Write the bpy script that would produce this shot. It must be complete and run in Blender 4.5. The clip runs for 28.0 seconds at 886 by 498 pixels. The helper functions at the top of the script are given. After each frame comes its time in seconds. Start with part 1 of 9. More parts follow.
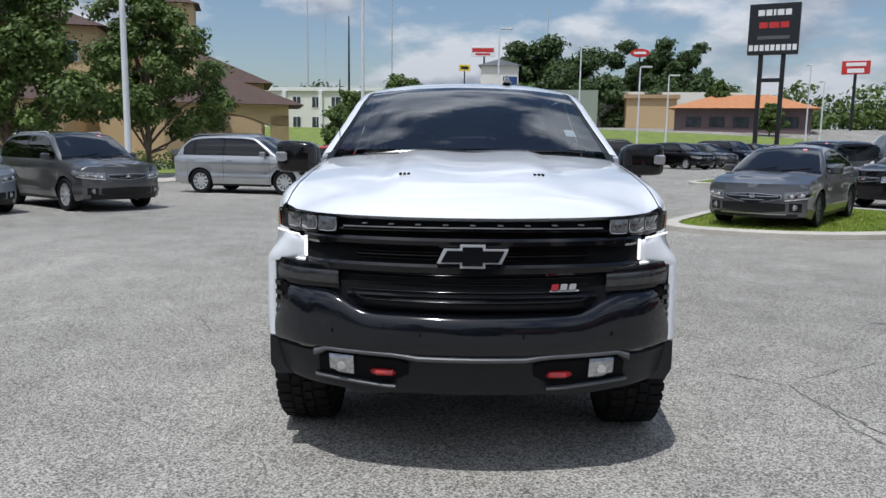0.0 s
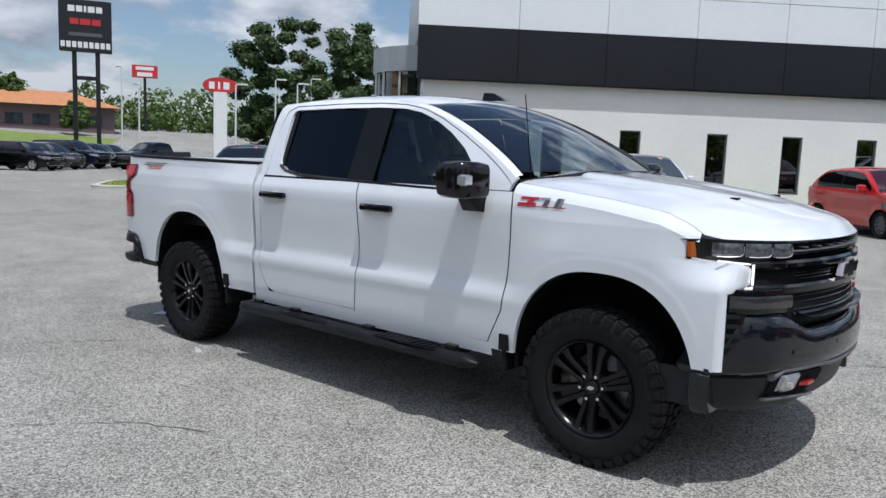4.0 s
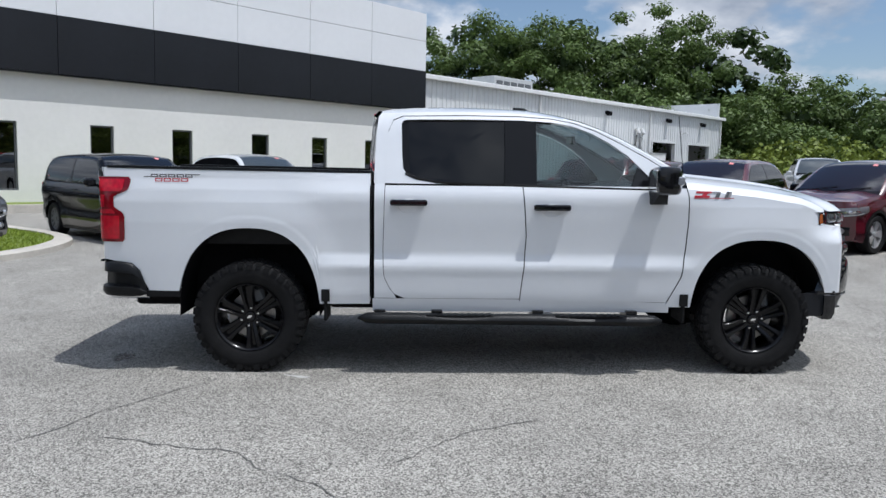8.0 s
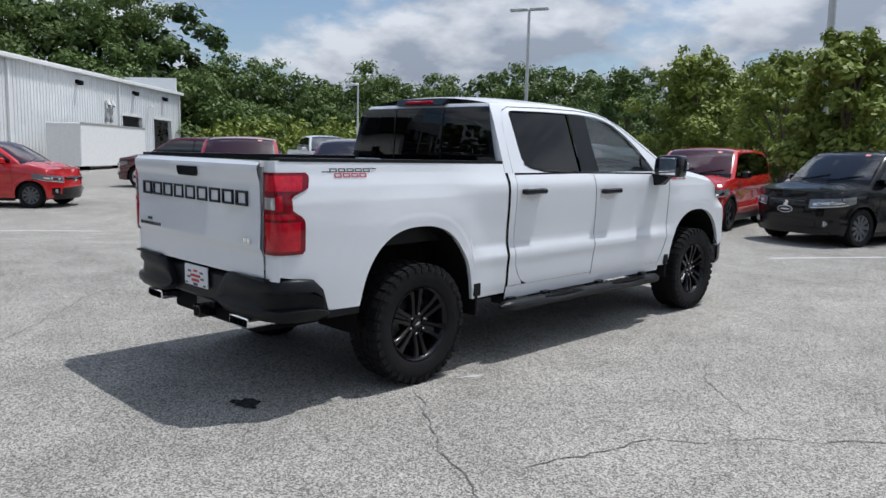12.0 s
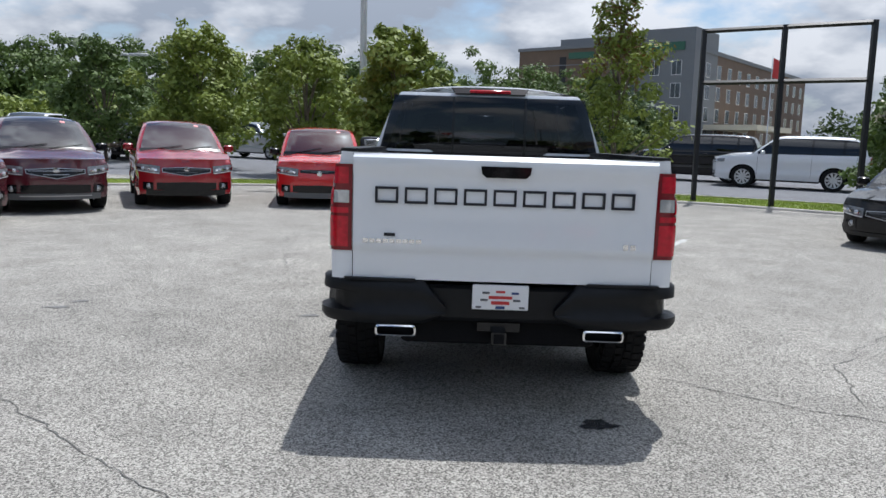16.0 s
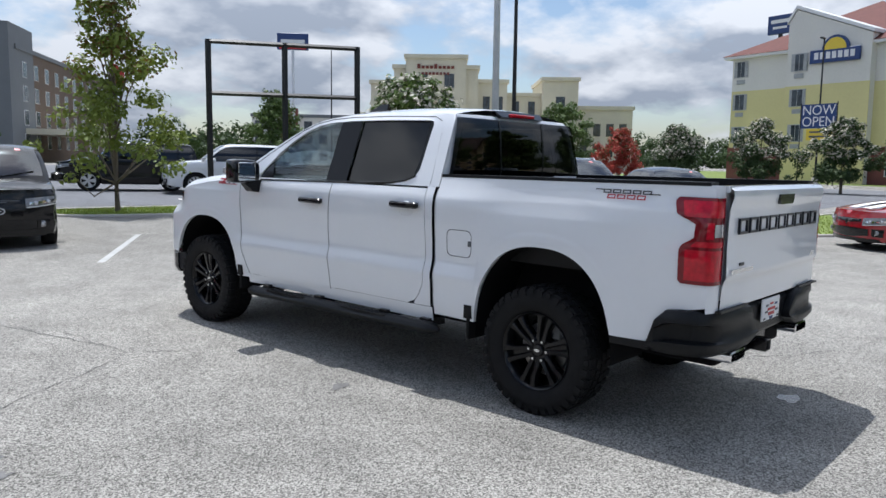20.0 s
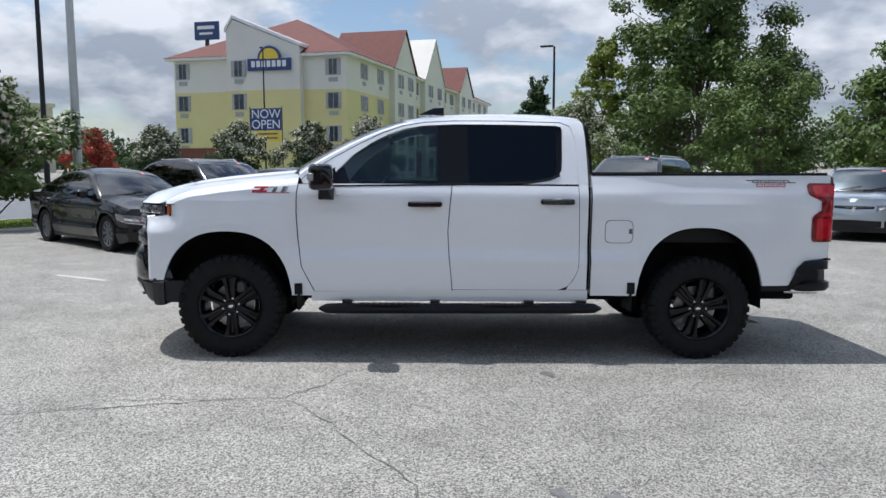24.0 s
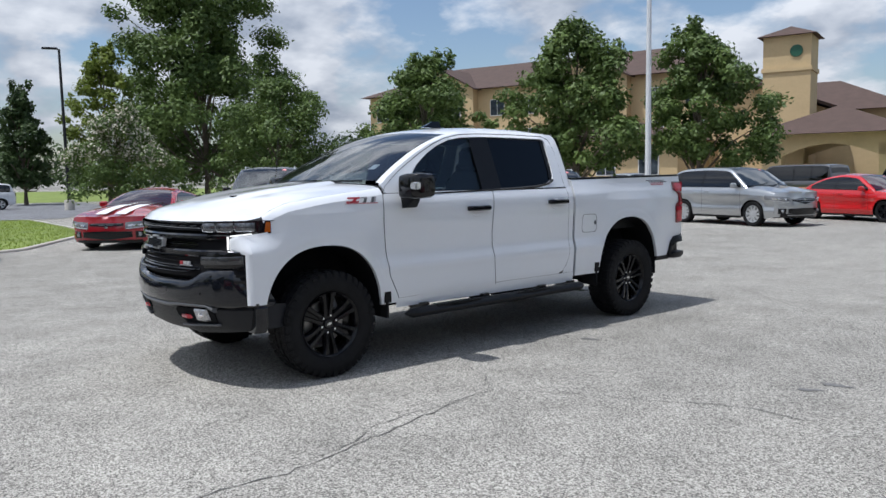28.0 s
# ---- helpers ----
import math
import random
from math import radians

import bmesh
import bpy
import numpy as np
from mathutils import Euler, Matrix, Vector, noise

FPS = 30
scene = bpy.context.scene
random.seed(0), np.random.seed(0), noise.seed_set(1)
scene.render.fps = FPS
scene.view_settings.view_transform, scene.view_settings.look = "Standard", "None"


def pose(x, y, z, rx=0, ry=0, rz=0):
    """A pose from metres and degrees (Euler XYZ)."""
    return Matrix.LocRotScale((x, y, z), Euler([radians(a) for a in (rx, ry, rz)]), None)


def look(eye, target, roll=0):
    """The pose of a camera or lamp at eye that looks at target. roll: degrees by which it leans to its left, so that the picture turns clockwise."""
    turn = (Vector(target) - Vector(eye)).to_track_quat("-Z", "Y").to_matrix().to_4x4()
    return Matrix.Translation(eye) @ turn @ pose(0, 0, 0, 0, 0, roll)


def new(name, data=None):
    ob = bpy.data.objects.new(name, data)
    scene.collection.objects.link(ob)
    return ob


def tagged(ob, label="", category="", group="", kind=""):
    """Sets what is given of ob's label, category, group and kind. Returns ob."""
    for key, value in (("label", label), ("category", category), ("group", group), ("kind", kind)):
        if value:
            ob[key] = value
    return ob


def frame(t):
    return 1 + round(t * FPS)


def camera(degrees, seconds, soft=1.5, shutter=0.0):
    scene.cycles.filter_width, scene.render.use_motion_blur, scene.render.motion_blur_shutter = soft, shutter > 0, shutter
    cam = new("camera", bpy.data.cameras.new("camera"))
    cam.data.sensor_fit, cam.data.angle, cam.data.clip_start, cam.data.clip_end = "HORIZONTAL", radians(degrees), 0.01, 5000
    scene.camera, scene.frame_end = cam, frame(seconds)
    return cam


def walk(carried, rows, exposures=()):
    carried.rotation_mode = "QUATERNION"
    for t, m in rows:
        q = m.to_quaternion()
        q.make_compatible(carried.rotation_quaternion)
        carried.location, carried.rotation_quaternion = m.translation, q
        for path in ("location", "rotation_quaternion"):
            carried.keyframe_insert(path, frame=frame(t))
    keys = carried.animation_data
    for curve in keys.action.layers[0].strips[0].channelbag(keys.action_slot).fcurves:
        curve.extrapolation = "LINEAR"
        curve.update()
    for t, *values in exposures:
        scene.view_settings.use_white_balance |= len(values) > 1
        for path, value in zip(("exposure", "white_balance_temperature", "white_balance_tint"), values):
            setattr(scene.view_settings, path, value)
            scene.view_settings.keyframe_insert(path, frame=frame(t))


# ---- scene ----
cam = camera(59.9, 28.0)
PATH = [
    (0, (-0.070, -6.097, 1.604), (-0.1100, -4.1194, 1.3091), 0.89),
    (0.5, (-0.707, -6.020, 1.606), (-0.5080, -4.0522, 1.3105), 0.67),
    (1, (-1.328, -5.832, 1.596), (-0.8828, -3.9062, 1.2922), 0.44),
    (1.5, (-1.938, -5.586, 1.594), (-1.2527, -3.7322, 1.2887), 0.61),
    (2, (-2.512, -5.260, 1.634), (-1.6035, -3.5047, 1.3278), 0.86),
    (2.5, (-3.067, -4.951, 1.625), (-1.9661, -3.3057, 1.3399), 1.10),
    (3, (-3.611, -4.670, 1.603), (-2.3662, -3.1279, 1.3341), 1.43),
    (3.5, (-4.039, -4.237, 1.604), (-2.6573, -2.8148, 1.3435), 1.95),
    (5.5, (-5.347, -2.197, 1.541), (-3.5196, -1.4120, 1.3306), 1.36),
    (6, (-5.691, -1.664, 1.543), (-3.7987, -1.0477, 1.3445), 1.05),
    (6.5, (-5.969, -1.128, 1.524), (-4.0311, -0.6717, 1.3296), 0.73),
    (7, (-6.251, -0.545, 1.523), (-4.2814, -0.2558, 1.3271), 0.50),
    (7.5, (-6.481, 0.037, 1.509), (-4.4945, 0.1530, 1.3050), 0.68),
    (8, (-6.583, 0.650, 1.505), (-4.5948, 0.5859, 1.2945), 1.34),
    (8.5, (-6.602, 1.249, 1.495), (-4.6291, 1.0017, 1.2764), 2.00),
    (9, (-6.491, 1.872, 1.484), (-4.5487, 1.4468, 1.2640), 2.45),
    (9.5, (-6.337, 2.481, 1.499), (-4.4406, 1.8846, 1.2787), 2.50),
    (10, (-6.085, 3.078, 1.507), (-4.2495, 2.3131, 1.2893), 2.25),
    (10.5, (-5.876, 3.715, 1.504), (-4.1156, 2.7916, 1.2806), 1.69),
    (11, (-5.499, 4.247, 1.500), (-3.8345, 3.1624, 1.2654), 1.33),
    (11.5, (-5.120, 4.768, 1.504), (-3.5711, 3.5257, 1.2612), 1.26),
    (13.5, (-2.917, 6.769, 1.538), (-2.0178, 5.0042, 1.2612), 0.64),
    (14, (-2.307, 6.999, 1.588), (-1.5651, 5.1697, 1.2645), 0.27),
    (14.5, (-1.663, 7.165, 1.591), (-1.0739, 5.2842, 1.2496), 0.71),
    (15, (-1.028, 7.234, 1.597), (-0.5939, 5.3102, 1.2626), 1.35),
    (15.5, (-0.353, 7.233, 1.512), (-0.1147, 5.2680, 1.2225), 1.58),
    (16, (0.298, 7.124, 1.522), (0.3071, 5.1427, 1.2479), 1.40),
    (16.5, (0.952, 6.955, 1.527), (0.7220, 4.9845, 1.2717), 1.02),
    (17, (1.573, 6.763, 1.541), (1.1287, 4.8272, 1.3053), 0.46),
    (17.5, (2.168, 6.467, 1.555), (1.5386, 4.5822, 1.3279), 0.11),
    (18, (2.793, 6.214, 1.574), (1.9894, 4.3965, 1.3491), 0.07),
    (18.5, (3.344, 5.854, 1.591), (2.3615, 4.1277, 1.3588), 0.23),
    (19, (3.915, 5.484, 1.599), (2.7490, 3.8761, 1.3653), 0.49),
    (19.5, (4.413, 5.039, 1.595), (3.0755, 3.5706, 1.3611), 0.66),
    (20, (4.921, 4.561, 1.583), (3.4287, 3.2495, 1.3522), 0.74),
    (20.5, (5.326, 4.045, 1.579), (3.7017, 2.8996, 1.3561), 0.73),
    (21, (5.728, 3.508, 1.578), (3.9922, 2.5369, 1.3683), 0.63),
    (21.5, (6.002, 2.961, 1.590), (4.1766, 2.1679, 1.3927), 0.34),
    (23.5, (6.943, 0.386, 1.565), (4.9572, 0.2702, 1.3596), 0.02),
    (24, (7.042, -0.287, 1.567), (5.0548, -0.2520, 1.3453), -0.15),
    (24.5, (7.084, -0.903, 1.582), (5.1061, -0.6694, 1.4014), -0.70),
    (25, (7.079, -1.551, 1.568), (5.1238, -1.1757, 1.3802), -0.57),
    (25.5, (7.049, -2.148, 1.563), (5.1304, -1.6198, 1.3653), -0.52),
    (26, (6.879, -2.743, 1.574), (5.0075, -2.0660, 1.3776), -0.48),
    (26.5, (6.755, -3.360, 1.597), (4.9409, -2.5412, 1.4034), -0.63),
    (27, (6.526, -3.913, 1.589), (4.7905, -2.9386, 1.3969), -0.87),
    (27.5, (6.285, -4.467, 1.583), (4.6485, -3.3347, 1.3834), -1.21),
    (28, (5.931, -4.939, 1.590), (4.4133, -3.6525, 1.3843), -1.14),
]
EXPOSURES = [(0.0, -0.33, 6100, 10), (3.0, -0.31, 6050, 10), (6.0, -0.18, 6000, 10), (9.5, -0.22, 6050, 10), (15.0, -0.02, 6150, 10), (18.0, 0.06, 6050, 10), (21.5, 0.04, 6050, 10), (25.0, -0.03, 6100, 10), (28.0, -0.1, 6100, 10)]
walk(cam, [(t, look(e, g, r)) for t, e, g, r in PATH], EXPOSURES)
# ---- world, sun, exposure ----
SUN = Vector((-0.145, -0.325, 1.0)).normalized()
GX, GY = 0.00698, -0.01134


def gz(x, y):
    """Height of the ground: a lot with a slight fall, level further out, and a rise to the north-east."""
    cx, cy = max(-60, min(60, x)), max(-60, min(60, y))
    z = GX * cx + GY * cy
    if y > 55:
        k = min(1.0, (y - 55) / 60.0)
        z += 3.6 * k * k * (3 - 2 * k)
    return z


world = bpy.data.worlds.new("world")
scene.world = world
world.use_nodes = True
wn, wl = world.node_tree.nodes, world.node_tree.links
wn.clear()
w_out = wn.new("ShaderNodeOutputWorld")
w_bg = wn.new("ShaderNodeBackground")
w_bg.inputs["Strength"].default_value = 0.119
sky = wn.new("ShaderNodeTexSky")
sky.sky_type = "NISHITA"
sky.sun_disc = False
sky.sun_elevation = math.asin(SUN.z)
sky.sun_rotation = math.atan2(SUN.x, SUN.y)
sky.air_density, sky.dust_density, sky.ozone_density = 1.0, 1.2, 1.5
# cumulus: noise on a shallow dome overhead, denser towards the sun's side; tops are bright, bases grey
w_tc = wn.new("ShaderNodeTexCoord")
w_sep = wn.new("ShaderNodeSeparateXYZ")
wl.new(w_tc.outputs["Generated"], w_sep.inputs[0])


def w_math(op, a, b):
    q = wn.new("ShaderNodeMath")
    q.operation = op
    for k, v in enumerate((a, b)):
        if isinstance(v, (int, float)):
            q.inputs[k].default_value = v
        else:
            wl.new(v, q.inputs[k])
    return q.outputs[0]


def w_noise(vec, size, detail, rough):
    q = wn.new("ShaderNodeTexNoise")
    q.inputs["Scale"].default_value, q.inputs["Detail"].default_value, q.inputs["Roughness"].default_value = size, detail, rough
    wl.new(vec, q.inputs["Vector"])
    return q.outputs["Fac"]


w_h = w_math("MAXIMUM", w_math("ADD", w_sep.outputs["Z"], 0.40), 0.2)
w_cmb = wn.new("ShaderNodeCombineXYZ")
for k in range(3):
    wl.new(w_h, w_cmb.inputs[k])
w_div = wn.new("ShaderNodeVectorMath")
w_div.operation = "DIVIDE"
wl.new(w_tc.outputs["Generated"], w_div.inputs[0])
wl.new(w_cmb.outputs[0], w_div.inputs[1])
w_above = wn.new("ShaderNodeVectorMath")
w_above.operation = "SCALE"
w_above.inputs["Scale"].default_value = 0.945
wl.new(w_div.outputs[0], w_above.inputs[0])
w_d0 = w_noise(w_div.outputs[0], 2.35, 10, 0.54)
w_d1 = w_noise(w_above.outputs[0], 2.35, 5, 0.5)
w_cover = w_math("SUBTRACT", w_math("ADD", w_d0, w_math("MULTIPLY", w_sep.outputs["Y"], -0.045)), w_math("MULTIPLY", w_sep.outputs["Z"], 0.05))
w_ramp = wn.new("ShaderNodeValToRGB")
w_ramp.color_ramp.elements[0].position, w_ramp.color_ramp.elements[1].position = 0.42, 0.515
wl.new(w_cover, w_ramp.inputs[0])
w_shade = w_math("ADD", w_math("MULTIPLY", w_math("SUBTRACT", w_d0, w_d1), 3.4), w_math("SUBTRACT", 1.04, w_cover))
w_cc = wn.new("ShaderNodeValToRGB")
w_cc.color_ramp.elements[0].position, w_cc.color_ramp.elements[1].position = 0.30, 0.74
w_cc.color_ramp.elements[0].color = (3.5, 3.9, 4.6, 1)
w_cc.color_ramp.elements[1].color = (7.5, 7.65, 7.95, 1)
wl.new(w_shade, w_cc.inputs[0])
# clouds high up, near the sun, are brighter than those low over the horizon
w_gain = wn.new("ShaderNodeVectorMath")
w_gain.operation = "SCALE"
wl.new(w_cc.outputs[0], w_gain.inputs[0])
wl.new(w_math("ADD", w_math("ADD", 0.70, w_math("MULTIPLY", w_sep.outputs["Y"], 0.04)), w_math("MULTIPLY", w_math("MAXIMUM", w_sep.outputs["Z"], 0.0), 1.5)), w_gain.inputs["Scale"])
w_mix = wn.new("ShaderNodeMix")
w_mix.data_type = "RGBA"
wl.new(w_ramp.outputs[0], w_mix.inputs["Factor"])
wl.new(sky.outputs[0], w_mix.inputs["A"])
wl.new(w_gain.outputs[0], w_mix.inputs["B"])
wl.new(w_mix.outputs["Result"], w_bg.inputs[0])
wl.new(w_bg.outputs[0], w_out.inputs[0])
sun_data = bpy.data.lights.new("sun", "SUN")
sun_data.energy, sun_data.angle, sun_data.color = 4.15, radians(0.6), (1.0, 0.972, 0.93)
sun = new("sun", sun_data)
sun.matrix_world = look(SUN * 60, (0, 0, 0))

# ---- materials ----
MATS = {}


def mat(name, col, rough=0.5, metal=0.0, var=0.12, scale=6.0, bump=0.0, bscale=60.0, coat=0.0, spec=0.5, coords="Object"):
    """A principled material with two scales of tone and, if asked, fine relief."""
    if name in MATS:
        return MATS[name]
    m = bpy.data.materials.new(name)
    m.use_nodes = True
    n, l = m.node_tree.nodes, m.node_tree.links
    b = n["Principled BSDF"]
    b.inputs["Roughness"].default_value, b.inputs["Metallic"].default_value = rough, metal
    b.inputs["Coat Weight"].default_value = coat
    b.inputs["Coat Roughness"].default_value = 0.03
    b.inputs["Specular IOR Level"].default_value = spec
    if var > 0:
        tc = n.new("ShaderNodeTexCoord")
        n1, n2 = n.new("ShaderNodeTexNoise"), n.new("ShaderNodeTexNoise")
        n1.inputs["Scale"].default_value, n2.inputs["Scale"].default_value = scale, scale * 11
        n1.inputs["Detail"].default_value, n2.inputs["Detail"].default_value = 4, 5
        l.new(tc.outputs[coords], n1.inputs["Vector"])
        l.new(tc.outputs[coords], n2.inputs["Vector"])
        add = n.new("ShaderNodeMath")
        add.operation = "MULTIPLY_ADD"
        l.new(n1.outputs["Fac"], add.inputs[0])
        add.inputs[1].default_value = 0.6
        mul = n.new("ShaderNodeMath")
        mul.operation = "MULTIPLY"
        mul.inputs[1].default_value = 0.4
        l.new(n2.outputs["Fac"], mul.inputs[0])
        l.new(mul.outputs[0], add.inputs[2])
        rp = n.new("ShaderNodeValToRGB")
        rp.color_ramp.elements[0].position, rp.color_ramp.elements[1].position = 0.32, 0.68
        rp.color_ramp.elements[0].color = (*[c * (1 - var) for c in col], 1)
        rp.color_ramp.elements[1].color = (*[min(1, c * (1 + var)) for c in col], 1)
        l.new(add.outputs[0], rp.inputs[0])
        l.new(rp.outputs[0], b.inputs["Base Color"])
        if bump > 0:
            nb, bp = n.new("ShaderNodeTexNoise"), n.new("ShaderNodeBump")
            nb.inputs["Scale"].default_value = bscale
            nb.inputs["Detail"].default_value = 4
            bp.inputs["Strength"].default_value = bump
            bp.inputs["Distance"].default_value = 0.02
            l.new(tc.outputs[coords], nb.inputs["Vector"])
            l.new(nb.outputs["Fac"], bp.inputs["Height"])
            l.new(bp.outputs[0], b.inputs["Normal"])
    else:
        b.inputs["Base Color"].default_value = (*col, 1)
    MATS[name] = m
    return m


def glass(name, tint, rough=0.0, gloss=0.075):
    """A thin pane: clear tint behind a Fresnel gloss."""
    m = bpy.data.materials.new(name)
    m.use_nodes = True
    n, l = m.node_tree.nodes, m.node_tree.links
    n.clear()
    out, mix = n.new("ShaderNodeOutputMaterial"), n.new("ShaderNodeMixShader")
    tr, gl, fr = n.new("ShaderNodeBsdfTransparent"), n.new("ShaderNodeBsdfGlossy"), n.new("ShaderNodeLayerWeight")
    pw, ma = n.new("ShaderNodeMath"), n.new("ShaderNodeMath")
    pw.operation, ma.operation = "POWER", "MULTIPLY_ADD"
    pw.inputs[1].default_value, ma.inputs[1].default_value, ma.inputs[2].default_value = 4.0, 0.85, gloss
    fr.inputs[0].default_value = 0.5
    tr.inputs[0].default_value = (*tint, 1)
    gl.inputs["Roughness"].default_value = rough
    l.new(fr.outputs["Facing"], pw.inputs[0])
    l.new(pw.outputs[0], ma.inputs[0])
    l.new(ma.outputs[0], mix.inputs[0])
    l.new(tr.outputs[0], mix.inputs[1])
    l.new(gl.outputs[0], mix.inputs[2])
    l.new(mix.outputs[0], out.inputs[0])
    MATS[name] = m
    return m


def lit(name, col, strength):
    m = bpy.data.materials.new(name)
    m.use_nodes = True
    b = m.node_tree.nodes["Principled BSDF"]
    b.inputs["Base Color"].default_value = (*col, 1)
    b.inputs["Emission Color"].default_value = (*col, 1)
    b.inputs["Emission Strength"].default_value = strength
    return m


def asphalt(name, col, speck, tone=0.16):
    """Worn asphalt: stones of different tones in a binder, with stains and patches."""
    m = bpy.data.materials.new(name)
    m.use_nodes = True
    n, l = m.node_tree.nodes, m.node_tree.links
    b = n["Principled BSDF"]
    tc = n.new("ShaderNodeTexCoord")
    vo = n.new("ShaderNodeTexVoronoi")
    vo.inputs["Scale"].default_value = 132
    l.new(tc.outputs["Object"], vo.inputs["Vector"])
    sp = n.new("ShaderNodeSeparateColor")
    l.new(vo.outputs["Color"], sp.inputs[0])
    chips = n.new("ShaderNodeTexVoronoi")
    chips.inputs["Scale"].default_value = 82
    l.new(tc.outputs["Object"], chips.inputs["Vector"])
    csep, cmix = n.new("ShaderNodeSeparateColor"), n.new("ShaderNodeMath")
    l.new(chips.outputs["Color"], csep.inputs[0])
    cmix.operation = "MULTIPLY_ADD"
    cmix.inputs[1].default_value = 0.25
    half_ = n.new("ShaderNodeMath")
    half_.operation = "MULTIPLY"
    half_.inputs[1].default_value = 0.78
    l.new(sp.outputs[0], half_.inputs[0])
    l.new(csep.outputs[1], cmix.inputs[0])
    l.new(half_.outputs[0], cmix.inputs[2])
    r1 = n.new("ShaderNodeValToRGB")
    r1.color_ramp.elements[0].color = (*[c * (1 - speck) for c in col], 1)
    r1.color_ramp.elements[1].color = (*[c * (1 + speck * 1.15) for c in col], 1)
    r1.color_ramp.elements[0].position, r1.color_ramp.elements[1].position = 0.2, 0.86
    l.new(cmix.outputs[0], r1.inputs[0])
    big, mid = n.new("ShaderNodeTexNoise"), n.new("ShaderNodeTexNoise")
    big.inputs["Scale"].default_value, big.inputs["Detail"].default_value = 0.16, 6
    mid.inputs["Scale"].default_value, mid.inputs["Detail"].default_value = 1.7, 6
    for q in (big, mid):
        l.new(tc.outputs["Object"], q.inputs["Vector"])
    sm = n.new("ShaderNodeMath")
    sm.operation = "ADD"
    l.new(big.outputs["Fac"], sm.inputs[0])
    l.new(mid.outputs["Fac"], sm.inputs[1])
    r2 = n.new("ShaderNodeMapRange")
    r2.inputs["From Min"].default_value, r2.inputs["From Max"].default_value = 0.7, 1.3
    r2.inputs["To Min"].default_value, r2.inputs["To Max"].default_value = 1 - tone, 1 + tone
    l.new(sm.outputs[0], r2.inputs["Value"])
    mx = n.new("ShaderNodeVectorMath")
    mx.operation = "SCALE"
    l.new(r1.outputs[0], mx.inputs[0])
    l.new(r2.outputs[0], mx.inputs["Scale"])
    l.new(mx.outputs[0], b.inputs["Base Color"])
    b.inputs["Roughness"].default_value = 0.9
    b.inputs["Specular IOR Level"].default_value = 0.25
    bp = n.new("ShaderNodeBump")
    bp.inputs["Strength"].default_value, bp.inputs["Distance"].default_value = 0.45, 0.006
    l.new(vo.outputs["Distance"], bp.inputs["Height"])
    l.new(bp.outputs[0], b.inputs["Normal"])
    return m


def leafmat(name, a, c):
    """Leaves: tone differs from leaf to leaf and from bough to bough, with some light coming through."""
    m = bpy.data.materials.new(name)
    m.use_nodes = True
    n, l = m.node_tree.nodes, m.node_tree.links
    b = n["Principled BSDF"]
    geo, tc, nz = n.new("ShaderNodeNewGeometry"), n.new("ShaderNodeTexCoord"), n.new("ShaderNodeTexNoise")
    nz.inputs["Scale"].default_value, nz.inputs["Detail"].default_value = 0.9, 3
    l.new(tc.outputs["Object"], nz.inputs["Vector"])
    ad, ml = n.new("ShaderNodeMath"), n.new("ShaderNodeMath")
    ad.operation = ml.operation = "MULTIPLY_ADD"
    l.new(nz.outputs["Fac"], ml.inputs[0])
    ml.inputs[1].default_value, ml.inputs[2].default_value = 1.5, -0.48
    l.new(geo.outputs["Random Per Island"], ad.inputs[0])
    ad.inputs[1].default_value = 0.45
    l.new(ml.outputs[0], ad.inputs[2])
    rp = n.new("ShaderNodeValToRGB")
    rp.color_ramp.elements[0].color, rp.color_ramp.elements[1].color = (*a, 1), (*c, 1)
    l.new(ad.outputs[0], rp.inputs[0])
    l.new(rp.outputs[0], b.inputs["Base Color"])
    b.inputs["Roughness"].default_value = 0.55
    b.inputs["Specular IOR Level"].default_value = 0.3
    out = n["Material Output"]
    trn, mix = n.new("ShaderNodeBsdfTranslucent"), n.new("ShaderNodeMixShader")
    mix.inputs[0].default_value = 0.22
    l.new(rp.outputs[0], trn.inputs[0])
    l.new(b.outputs[0], mix.inputs[1])
    l.new(trn.outputs[0], mix.inputs[2])
    l.new(mix.outputs[0], out.inputs[0])
    return m


ASPHALT = asphalt("lot_asphalt", (0.262, 0.250, 0.225), 0.64, 0.22)
ASPHALT2 = asphalt("far_lot_asphalt", (0.165, 0.168, 0.178), 0.4)
GRASSM = mat("grass_soil", (0.16, 0.21, 0.04), 0.9, var=0.35, scale=0.8, bump=0.6, bscale=40)
CONC = mat("concrete", (0.47, 0.44, 0.39), 0.85, var=0.16, scale=1.5, bump=0.25)
STUCCO = mat("stucco_white", (0.74, 0.73, 0.7), 0.85, var=0.05, scale=0.5, bump=0.15, bscale=120)
PANELW = mat("panel_white", (0.78, 0.79, 0.8), 0.35, var=0.03, scale=0.4)
PANELB = mat("panel_black", (0.007, 0.0075, 0.010), 0.3, var=0.35, scale=0.5)
METALW = mat("ribbed_metal", (0.68, 0.69, 0.69), 0.45, 0.0, var=0.06, scale=0.6)
WHITE = mat("painted_white", (0.75, 0.75, 0.74), 0.5, var=0.06)
POLE = mat("pole_grey", (0.5, 0.51, 0.5), 0.45, 0.3, var=0.08)
DARKPOLE = mat("pole_dark", (0.012, 0.0125, 0.015), 0.45, 0.2, var=0.2)
LINE = mat("road_paint", (0.44, 0.44, 0.42), 0.8, var=0.2, scale=8)
CRACK = mat("crack_fill", (0.10, 0.097, 0.09), 0.95, var=0.3, scale=20)
